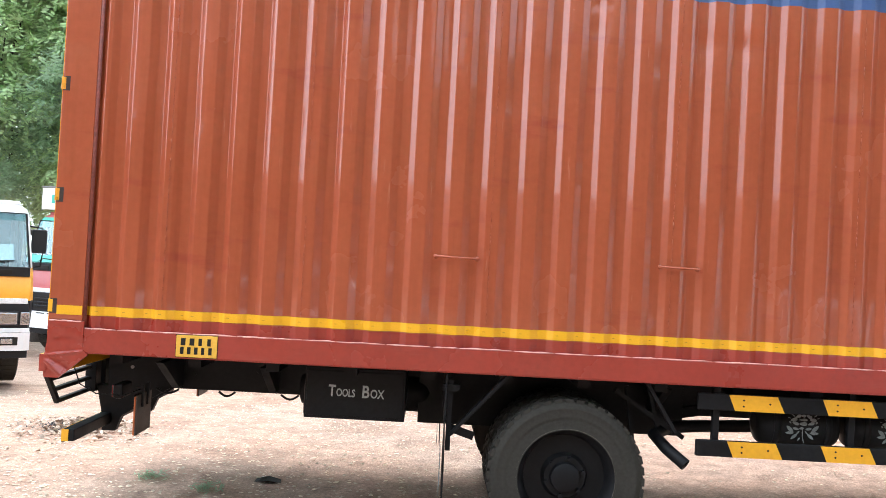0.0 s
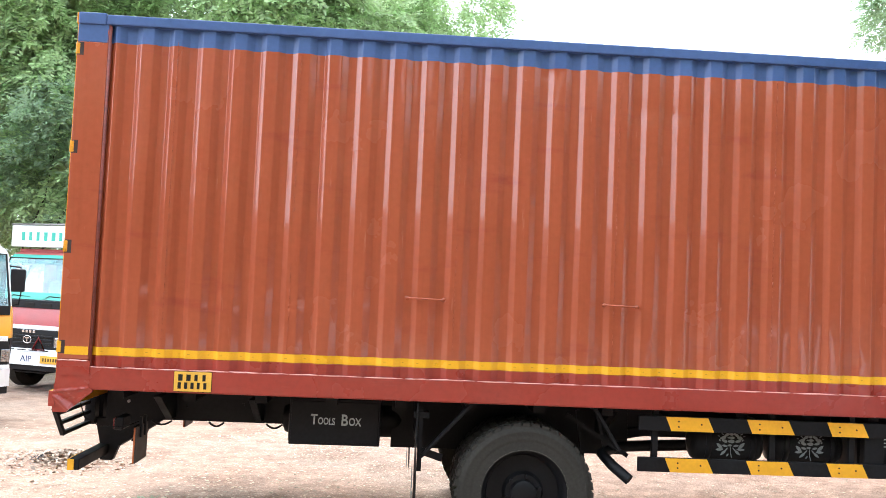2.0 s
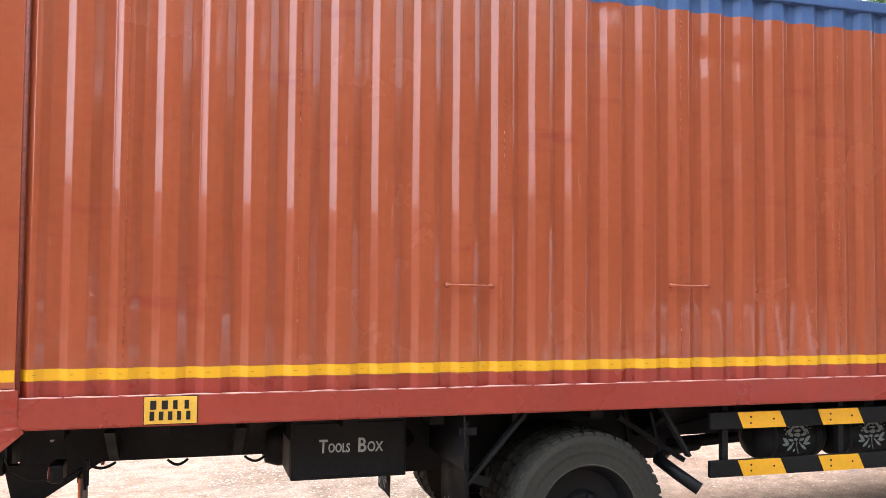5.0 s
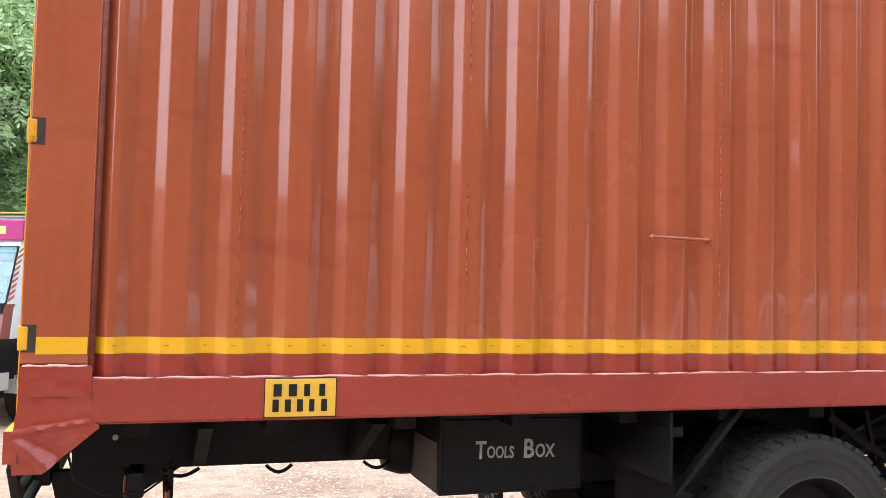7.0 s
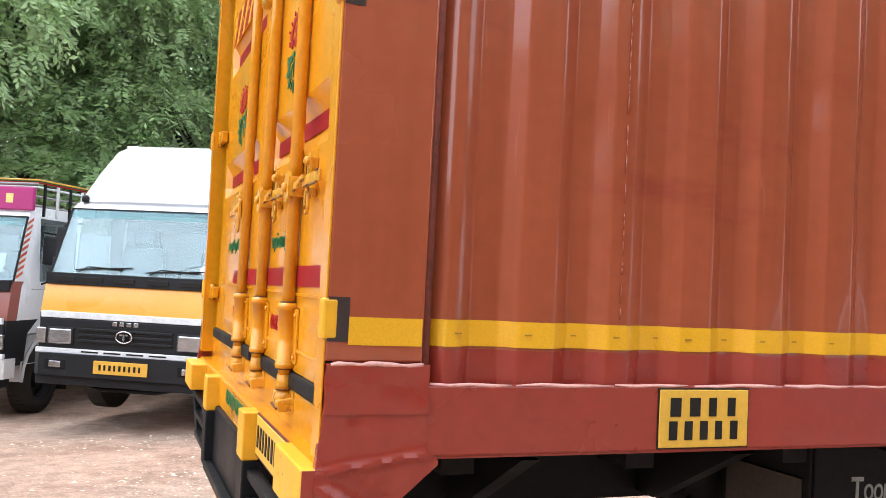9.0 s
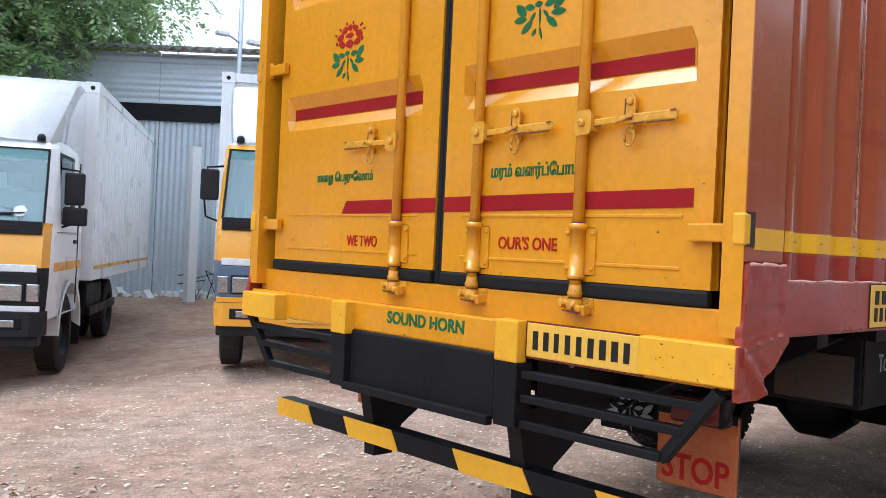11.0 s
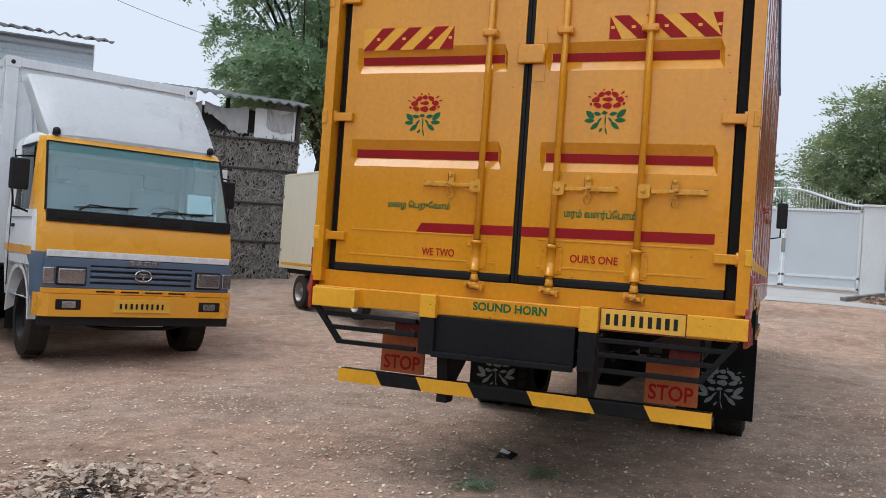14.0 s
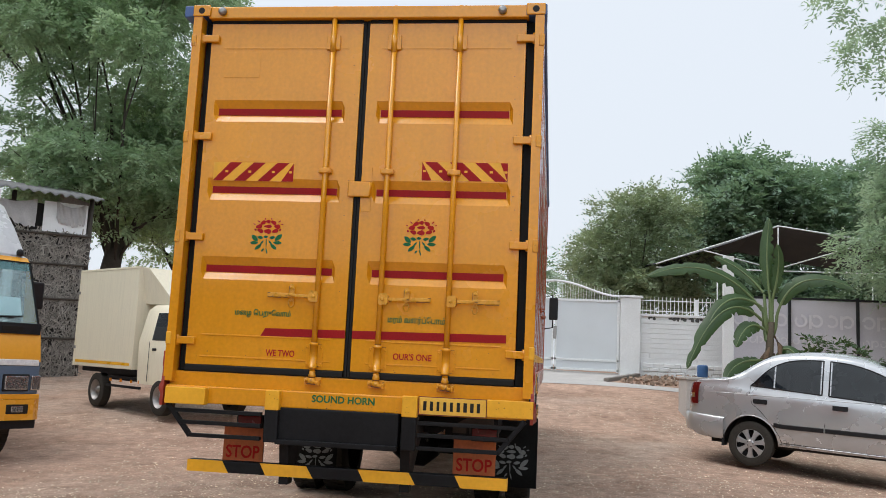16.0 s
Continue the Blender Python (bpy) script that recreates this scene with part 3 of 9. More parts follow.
def ground_at(x, y):
    near = math.exp(-((x - 1) ** 2 + (y - 8) ** 2) / 900)
    return land(x, y) + near * (0.035 * noise.noise((x * 0.35, y * 0.35, 1)) + 0.012 * noise.noise((x * 1.7, y * 1.7, 5)))


def build_litter():
    """Dry leaves, chips and pebbles strewn over the yard."""
    rnd = random.Random(4)
    verts, faces = [], []

    def chip(x, y, s, flat):
        z = ground_at(x, y) + 0.004
        a, k = rnd.uniform(0, 6.28), rnd.choice((4, 5, 6))
        i0 = len(verts)
        for j in range(k):
            t = a + 2 * math.pi * j / k
            r = s * rnd.uniform(0.6, 1.1)
            verts.append((x + r * math.cos(t), y + 0.6 * r * math.sin(t), z + rnd.uniform(0, s * flat)))
        verts.append((x, y, z + s * flat * 1.2))
        for j in range(k):
            faces.append((i0 + j, i0 + (j + 1) % k, i0 + k))
    for _ in range(6500):            # larger fallen leaves, in drifts
        x, y = rnd.uniform(-4.5, 9), rnd.uniform(1.2, 12.5)
        if noise.noise((x * 0.45, y * 0.45, 19)) + rnd.uniform(-0.5, 0.5) > 0.05:
            chip(x, y, rnd.uniform(0.007, 0.021), rnd.uniform(0.15, 0.6))
    for _ in range(3600):            # thick behind the truck and under it
        x, y = rnd.gauss(-1.6, 2.0), rnd.gauss(6.2, 2.2)
        chip(x, y, rnd.uniform(0.009, 0.026), rnd.uniform(0.15, 0.6))
    for _ in range(30000):
        x, y = rnd.uniform(-5.0, 12), rnd.uniform(1.5, 12.5)
        if noise.noise((x * 0.5, y * 0.5, 9)) + rnd.uniform(-0.35, 0.35) > -0.02:
            chip(x, y, rnd.choice((0.006, 0.007, 0.009, 0.012, 0.019)) * rnd.uniform(0.7, 1.3), rnd.uniform(0.2, 0.7))
    for _ in range(15000):           # drifts of small pale slivers behind and beside the truck
        x, y = rnd.uniform(-5.5, 1.5), rnd.uniform(2.5, 10.5)
        if noise.noise((x * 0.8, y * 0.8, 33)) + rnd.uniform(-0.3, 0.3) > 0.12:
            chip(x, y, rnd.uniform(0.006, 0.015), rnd.uniform(0.1, 0.4))
    for _ in range(11000):           # yellowed leaves towards the gate and the car
        x, y = rnd.uniform(-4.0, 10), rnd.uniform(-0.5, 5.2)
        if noise.noise((x * 0.6, y * 0.6, 51)) + rnd.uniform(-0.3, 0.3) > -0.02:
            chip(x, y, rnd.uniform(0.010, 0.025), rnd.uniform(0.1, 0.5))
    ob = raw("leaf_litter", verts, faces, CHIPS, None)
    tagged(ob, "scattered dry leaf and stone chips on the earth", "litter", kind="stuff")


build_ground()
build_litter()

# ---- the container truck ----
XR, XF, YR, YL = -2.26, 4.60, 5.16, 7.51      # rear, front, right side, left side of the container
ZB, ZS, ZT = 1.0, 1.146, 3.50                   # underside of the side sill, its top, the roof
truck = thing_world("container_truck", (0.86, 6.335, -0.04), "container lorry with ribbed red sides and orange rear doors", "truck")


def wheel(at, axis_y, r, w, parent, tread=44, rim_colour=BLACK, detail=True):
    """A road wheel with its tread, rim, hub and nuts; its outer face looks along axis_y (-1 or 1)."""
    x, y, z = at
    s = Shape()
    d = axis_y * w
    prof = [(0.0, r * 0.62), (0.02, r * 0.68), (0.0, r * 0.80), (0.03, r * 0.90), (0.10, r * 0.965), (0.16, r * 0.985), (0.84, r * 0.985), (0.90, r * 0.965), (0.962, r * 0.91), (0.985, r * 0.895), (0.985, r * 0.875), (0.975, r * 0.865), (1.0, r * 0.80), (0.995, r * 0.765), (0.985, r * 0.755), (0.99, r * 0.735), (0.98, r * 0.68), (1, r * 0.62)]
    s.rings(prof, (x, y, z), (x, y + d, z), 48, caps=False)
    tyre = part("wheel", s, TYRE, parent, soft=40)
    if detail:
        s = Shape()
        for k in range(tread):
            a = 2 * math.pi * k / tread
            for v0, v1, sh in ((0.08, 0.34, 0), (0.40, 0.60, 0.5), (0.66, 0.92, 0)):
                t = a + sh * 2 * math.pi / tread
                m = Matrix.Translation((x, y, z)) @ Matrix.Rotation(t, 4, "Y")
                wd = r * 2 * math.pi / tread * 0.34
                s.box(-wd, wd, d * v0 if d > 0 else d * v1, d * v1 if d > 0 else d * v0, r * 0.955, r, 0, 0, m)
        tagged(part("tread", s, TYRE, tyre), kind="stuff")
    s = Shape()
    o, i = (0.96, 0.55)
    s.rings([(o, r * 0.64), (o + 0.01, r * 0.62), (o - 0.02, r * 0.60), (o - 0.16, r * 0.56), (i, r * 0.52), (i, r * 0.30), (i + 0.16, r * 0.26), (i + 0.16, r * 0.16)], (x, y, z), (x, y + d, z), 40, caps=False)
    part("rim", s, rim_colour, tyre, soft=30)
    part("rim_lip", Shape().tube([(x + r * 0.632 * math.cos(2 * math.pi * k / 40), y + d * 0.972, z + r * 0.632 * math.sin(2 * math.pi * k / 40)) for k in range(41)], 0.006, 6), RIM_EDGE, tyre)
    s = Shape()
    s.rings([(i + 0.1, r * 0.20), (i + 0.30, r * 0.18), (i + 0.34, r * 0.14), (i + 0.34, 0.001)], (x, y, z), (x, y + d, z), 20, caps=False)
    part("hub", s, rim_colour, tyre, soft=30)
    for k in range(6):
        a = 2 * math.pi * k / 6 + 0.3
        p = Vector((x + r * 0.24 * math.cos(a), y + d * (i + 0.14), z + r * 0.24 * math.sin(a)))
        part("wheel_nut", Shape().cyl(p, p + Vector((0, d * 0.16, 0)), r * 0.03, 6), rim_colour, tyre)
    return tyre


def folded(points, radius=0.006, steps=3):
    """Rounds the inner corners of an open profile with short arcs."""
    out = [points[0]]
    for a, b, c in zip(points, points[1:], points[2:]):
        a, b, c = Vector(a), Vector(b), Vector(c)
        u, v = a - b, c - b
        p, q = b + u.normalized() * min(radius, u.length * 0.3), b + v.normalized() * min(radius, v.length * 0.3)
        for k in range(steps + 1):
            f = k / steps
            w = p * (1 - f) ** 2 + b * 2 * f * (1 - f) + q * f * f
            out.append((w.x, w.y))
    return out + [points[-1]]


RIB_STARTS = [-2.046, -1.885, -1.67, -1.477, -1.266, -1.053, -0.838, -0.62, -0.40, -0.178] + [0.043 + 0.2206 * k for k in range(21)]


def ribbed_side():
    """The ribbed steel side: sheet folded into upright ridges, drawn from sill to top rail, with the yellow tape folded on it."""
    rnd = random.Random(31)
    prof = [(-2.062, 0.034)]
    for k, b in enumerate(RIB_STARTS):
        if b + 0.17 > XF - 0.12:
            break
        w = 0.068 if k == 0 else 0.082 if k != 2 else 0.055
        lean, sink = rnd.uniform(-0.003, 0.003), rnd.uniform(-0.002, 0.002)      # no two folds alike
        if k in (1, 3, 6):
            lean = 0.0045
        prof += [(b, 0.034 + sink), (b + 0.036 if k else b + 0.03, 0.002 + max(0, lean)), (b + 0.036 + w if k else b + 0.055, 0.002 + max(0, -lean)), (b + 0.083 + w if k else b + 0.095, 0.034 + sink)]
    prof.append((XF - 0.10, 0.034))
    prof = folded(prof)
    for yy, sg, step in ((YR, 1, 0.055), (YL, -1, 0.3)):
        n = int((3.30 - 1.22) / step)
        zs = [ZS - 0.01, 1.216] + [1.25 + 2.05 * k / n for k in range(n + 1)] + [3.315, 3.317, 3.38, ZT - 0.05]
        rnd = random.Random(3)
        dents = [(rnd.uniform(-2, 4.4), rnd.uniform(1.3, 3.1), rnd.uniform(0.1, 0.3), rnd.uniform(-0.005, 0.005)) for _ in range(40)]
        dents += [(rnd.uniform(-2, 4.4), rnd.choice((rnd.uniform(1.28, 1.7), rnd.uniform(1.3, 3.2))), rnd.uniform(0.02, 0.05), rnd.uniform(0.002, 0.006)) for _ in range(46)]
        dents += [(0.95, 3.28, 0.05, 0.016), (0.93, 3.12, 0.035, 0.010), (1.60, 3.05, 0.045, 0.014), (1.83, 3.05, 0.045, 0.014), (-1.66, 1.72, 0.035, 0.007), (-1.50, 2.02, 0.04, 0.005), (-1.72, 1.62, 0.05, 0.007), (-0.83, 1.62, 0.03, 0.006)]
        rows = []
        for z in zs:
            row = []
            for x, y in prof:
                dd = sum(a * math.exp(-((x - dx) ** 2 + (z - dz) ** 2) / (w * w)) for dx, dz, w, a in dents)
                row.append((x + 0.002 * noise.noise((x * 3, z, 2)), yy + sg * (y + dd + 0.004), z))
            rows.append(row)
        s = Shape()
        s.loft(rows, closed=False, smooth=True)
        for f in s.bm.faces:
            zc = f.calc_center_median().z
            f.material_index = 1 if zc > 3.316 else 2 if zc < 1.216 else 0
        part("ribbed_side", s, (RED, BLUE, CRIMSON), truck)
        s = Shape()
        z0, z1 = 1.2225, 1.2775
        for a, b in zip(prof, prof[1:]):
            s.bm.faces.new([s.bm.verts.new((p[0], yy + sg * (p[1] + 0.0005), z)) for p, z in ((a, z0), (b, z0), (b, z1), (a, z1))])
        bmesh.ops.remove_doubles(s.bm, verts=s.bm.verts, dist=0.0005)
        tape = part("reflective_tape", s, TAPE, truck)
        if sg > 0:
            s = Shape()
            for k, b in enumerate(RIB_STARTS[:-1]):
                s.box(b + 0.05, b + 0.066, yy + 0.0025, yy + 0.006, 1.2485, 1.2515)
                s.box(b + 0.176, b + 0.19, yy + 0.034, yy + 0.0365, 1.2485, 1.2515)
            tagged(part("tape_mark", s, surface("faded_tape_print", (0.36, 0.18, 0.02), 0.5), tape), kind="stuff")


ribbed_side()
# broken beads of sealant where the side's sheets lap
for x in (-1.603, -0.775, 0.335, 1.43, 2.54, 3.64):
    s = Shape()
    rj = random.Random(int(x * 10))
    z = 1.29
    while z < 3.3:
        ln = rj.uniform(0.01, 0.05)
        s.tube([(x + rj.uniform(-0.001, 0.001), YR + 0.0055, z), (x, YR + 0.0045, z + ln * 0.5), (x + rj.uniform(-0.001, 0.001), YR + 0.0055, z + ln)], [0.001, rj.uniform(0.0015, 0.0032), 0.001], 5)
        z += ln + rj.uniform(0.0, 0.03) * rj.choice((0, 0, 1))
    tagged(part("lap_joint", s, RED, truck), kind="stuff")

# corner posts, rails, roof, front wall
for yy, sg in ((YR, 1), (YL, -1)):
    y0, y1 = sorted((yy - sg * 0.003, yy + sg * 0.055))
    part("corner_post", Shape().box(XR - 0.006, -2.066, y0, y1, 1.19, 3.31, 0.004), RED, truck)
    part("corner_post_top", Shape().box(XR - 0.006, -2.066, y0, y1, 3.31, 3.44, 0.004), BLUE, truck)
    part("front_post", Shape().box(XF - 0.10, XF, y0, y1, 1.0, 3.44, 0.006), RED, truck)
    yo, yi = sorted((yy - sg * 0.012, yy + sg * 0.06))
    part("top_rail", Shape().box(XR + 0.18, XF - 0.15, yo, yi, 3.432, ZT, 0.008), BLUE, truck, "dented blue top rail")
    for xa, xb in ((XR - 0.006, XR + 0.178), (XF - 0.148, XF + 0.004)):
        s = Shape().box(xa, xb, min(yo, yi) - 0.004, max(yo, yi) + 0.06, 3.428, ZT + 0.008, 0.008)
        part("corner_casting", s, BLUE, truck)
    s = Shape().box(-2.063, XF, *sorted((yy - sg * 0.006, yy + sg * 0.05)), ZB, ZS, 0.006)
    s.box(-2.063, XF, *sorted((yy, yy + sg * 0.14)), ZB - 0.004, ZB + 0.012)
    part("side_sill", s, CRIMSON, truck, "crimson painted steel side sill")
    # weld bead along the sill
    s = Shape()
    rnd = random.Random(8)
    x = -2.05
    while x < XF - 0.1:
        ln = rnd.uniform(0.14, 0.34)
        s.tube([(x + ln * k / 4, yy - sg * 0.004, ZS + rnd.uniform(-0.0018, 0.0018)) for k in range(5)], [rnd.uniform(0.001, 0.003), rnd.uniform(0.003, 0.0055), rnd.uniform(0.002, 0.005), rnd.uniform(0.003, 0.0055), 0.0015], 6)
        x += ln + rnd.uniform(0.0, 0.02)
    tagged(part("weld_bead", s, WELD, truck), kind="stuff")
    # lower corner plates: a lapped patch over the torn, buckled foot
    yo2 = yy - sg * 0.009
    for z0, z1, out in ((1.088, 1.186, 0.004), (0.845, 1.094, 0.0)):
        rows = []
        nz = 10 if z0 > 1 else 30
        for k in range(nz + 1):
            z = z0 + (z1 - z0) * k / nz
            low = max(0.0, 0.99 - z)
            xl = XR - 0.004 - 0.012 * min(1, max(0, (1.09 - z) / 0.12)) + 0.10 * max(0, 0.875 - z) + 0.003 * noise.noise((z * 30, 2, sg))
            xr = -2.052 + (0.033 * min(1, (1.02 - z) / 0.03) if 0.99 <= z < 1.02 else 0) + (0.033 - 1.16 * low if low > 0 else 0)
            row = []
            for j in range(25):
                x = xl + (max(xr, xl + 0.03) - xl) * j / 24
                crease = (x + 2.262) * 0.66 + (z - 0.945) * 0.75           # a fold running down from the rear edge
                fold = 0.020 * math.exp(-(crease / 0.016) ** 2) * min(1, low * 18) - 0.012 * math.exp(-((crease - 0.05) / 0.02) ** 2) * min(1, low * 14)
                ridge = 0.007 * math.exp(-((z - 0.985 - 0.15 * (x + 2.2)) / 0.008) ** 2) if z0 < 1 else 0
                row.append((x, yo2 - sg * (out + fold + ridge + 0.0035 * noise.noise((x * 16, z * 16, 4)) + 0.0015 * noise.noise((x * 60, z * 45, 9))), z))
            rows.append(row)
        s = Shape()
        s.loft([row + [(x, yy + sg * 0.01, z) for x, _, z in row[::-1]] for row in rows], smooth=True)
        foot = part("corner_foot_plate", s, CRIMSON, truck, "buckled crimson corner plate", soft=50)
    part("post_backing", Shape().box(XR + 0.012, -2.07, *sorted((yy + sg * 0.004, yy + sg * 0.05)), 1.0, 1.192), CRIMSON, truck)
    s = Shape()
    rj = random.Random(21)
    s.tube([(-2.256 + 0.19 * k / 12, yo2 - sg * 0.003, 1.186 + rj.uniform(-0.002, 0.002)) for k in range(13)], [rj.uniform(0.003, 0.006) for _ in range(13)], 6)
    part("plate_weld", s, WELD, foot)
    s = Shape().box(-2.222, -2.07, *sorted((yy - sg * 0.0045, yy - sg * 0.002)), 1.222, 1.277)
    part("reflective_tape", s, TAPE, truck)
    # dark joint between post and ribbed sheet
    s = Shape().tube([(-2.060, yy + sg * 0.012, 1.16), (-2.060, yy + sg * 0.012, 3.43)], 0.013, 8)
    part("sealant_joint", s, surface("dark_sealant", (0.21, 0.056, 0.042), 0.7, vary=0.4, scale=20), truck)
    rj = random.Random(12)
    s = Shape().tube([(-2.069 + rj.uniform(-0.0005, 0.0005), yy - sg * 0.002, 1.16 + 0.02 * k) for k in range(113)], [rj.uniform(0.001, 0.0028) for _ in range(113)], 5)
    part("paint_ridge", s, RED, truck)
    # hinge knuckles let into the post
    for z in (1.272, 1.934, 2.60, 3.262):
        s = Shape().box(XR - 0.016, XR + 0.016, *sorted((yy - sg * 0.0055, yy + sg * 0.03)), z - 0.040, z + 0.040, 0.006)
        part("hinge_knuckle", s, YELLOW if z < 1.5 else WORN, truck, "worn yellow hinge knuckle")
        # solid dark block: the open notch's shade is put into its colour
        part("hinge_slot", Shape().box(XR - 0.004, XR + 0.038, *sorted((yy - sg * 0.0042, yy + sg * 0.03)), z - 0.044, z + 0.043), surface("slot_shade", (0.035, 0.02, 0.015), 0.8, vary=0.4, scale=20) if "slot_shade" not in bpy.data.materials else bpy.data.materials["slot_shade"], truck)
part("roof", Shape().box(XR + 0.02, XF - 0.02, YR + 0.05, YL - 0.05, 3.46, 3.49), WHITE, truck)
part("front_wall", Shape().box(XF - 0.05, XF - 0.02, YR + 0.08, YL - 0.08, 1.0, 3.45), RED, truck)
part("container_floor", Shape().box(XR + 0.08, XF - 0.02, YR + 0.06, YL - 0.06, 1.0, 1.06), BLACK, truck)
for k in range(14):
    part("cross_bearer", Shape().box(-1.95 + 0.48 * k, -1.87 + 0.48 * k, YR + 0.16, YL - 0.16, 0.925, 0.995), BLACK, truck)

# side handles (grab rods welded to the ribs)
for xa, xb, z in ((0.013, 0.262, 1.688), (1.362, 1.590, 1.696)):
    h = part("grab_rod", Shape().tube([(xa, YR + 0.01, z), (xa, YR - 0.028, z), (xa + 0.01, YR - 0.033, z), (xb - 0.01, YR - 0.033, z - 0.004), (xb, YR - 0.028, z - 0.004), (xb, YR + 0.01, z - 0.004)], 0.0065, 8), RED, truck, "thin red grab rod")
    part("rod_boss", Shape().rings([(0, 0.016), (0.6, 0.014), (1, 0.008)], (xa, YR + 0.004, z), (xa, YR - 0.014, z), 10), RED, h)
    part("rod_boss", Shape().rings([(0, 0.016), (0.6, 0.014), (1, 0.008)], (xb, YR + 0.004, z - 0.004), (xb, YR - 0.014, z - 0.004), 10), RED, h)

# number panel on the side: the figures stay plain bars
rnd = random.Random(2)
pl = part("side_number_panel", Shape().box(-1.500, -1.256, YR - 0.012, YR - 0.004, 1.008, 1.138, 0.002), PLATE, truck, "yellow painted number panel")
part("panel_edge", Shape().box(-1.503, -1.253, YR - 0.009, YR - 0.005, 1.005, 1.141), INK, pl)
bars_text("number_bar", on_side(-1.378, 1.073, YR - 0.0122), 0.21, 0.105, (4, 5), INK, pl, rnd)

# ---- rear frame and doors ----
for y0, y1 in ((YR - 0.001, YR + 0.058), (YL - 0.058, YL + 0.001)):
    part("rear_post", Shape().box(XR - 0.010, XR - 0.0055, y0, y1, 1.0, 3.43, 0.0015), ORANGE, truck)
s = Shape().box(XR - 0.004, XR + 0.075, YR + 0.10, YL - 0.10, 3.418, ZT, 0.006)
part("header", s, ORANGE, truck)
for y0, y1 in ((YR + 0.0555, YR + 0.0585), (YL - 0.0585, YL - 0.0555)):
    part("rear_post_return", Shape().box(XR - 0.0055, XR + 0.075, y0, y1, 1.0, 3.43), ORANGE, truck)
for y in (YR + 0.055, YL - 0.055):
    s = Shape().box(XR - 0.02, XR - 0.007, y - 0.06, y + 0.06, 3.43, ZT + 0.006, 0.005)
    cc = part("rear_corner_casting", s, ORANGE, truck)
    part("casting_hole", Shape().rings([(0, 0.022), (1, 0.022)], (XR - 0.021, y, 3.467), (XR - 0.019, y, 3.467), 14), INK, cc)
for y in (YR + 0.27, YL - 0.20):
    part("marker_lamp", Shape().rings([(0, 0.028), (0.6, 0.026), (1, 0.012)], (XR - 0.012, y, 3.462), (XR - 0.04, y, 3.462), 16), STEEL, truck, "small round grey marker lamp")
part("door_sill_strip", Shape().box(XR + 0.040, XR + 0.075, YR + 0.02, YL - 0.02, 0.972, 1.066, 0.005), ORANGE, truck)
sill = part("rear_sill", Shape().box(XR - 0.008, XR + 0.06, YR + 0.03, YL - 0.02, 0.868, 0.976, 0.008), ORANGE, truck, "orange painted rear sill beam")
for y0, y1, z0, z1, px in ((7.20, 7.465, 0.862, 0.966, 0.068), (6.722, 6.814, 0.852, 0.974, 0.055), (5.855, 5.950, 0.854, 0.982, 0.049), (5.15, 5.43, 0.880, 0.984, 0.042)):
    part("sill_block", Shape().box(XR - px, XR - 0.002, y0, y1, z0, z1, 0.005), YELLOW, sill)
    if 5.5 < y0 < 7:
        part("sill_block_stem", Shape().box(XR - px + 0.004, XR + 0.03, y0 + 0.002, y1 - 0.002, 0.655, z0, 0.005), BLACK, sill)
part("sill_end", Shape().box(XR - 0.041, XR + 0.0, 5.145, 5.1495, 0.881, 0.983), CRIMSON, sill)
npl = part("rear_number_panel", Shape().box(XR - 0.014, XR - 0.007, 5.437, 5.848, 0.876, 0.978, 0.002), PLATE, truck, "yellow painted rear number panel with dark red edge")
part("panel_edge", Shape().box(XR - 0.012, XR - 0.007, 5.432, 5.853, 0.871, 0.983), surface("dark_red_edge", (0.12, 0.01, 0.012), 0.5), npl)
bars_text("number_bar", on_rear(5.645, 0.927, XR - 0.0142), 0.37, 0.07, (9,), INK, npl, rnd)
lettering("sill_lettering", "SOUND HORN", on_rear(6.327, 0.934, XR - 0.0085), 0.40, 0.046, GREEN, sill, bold=0.03)


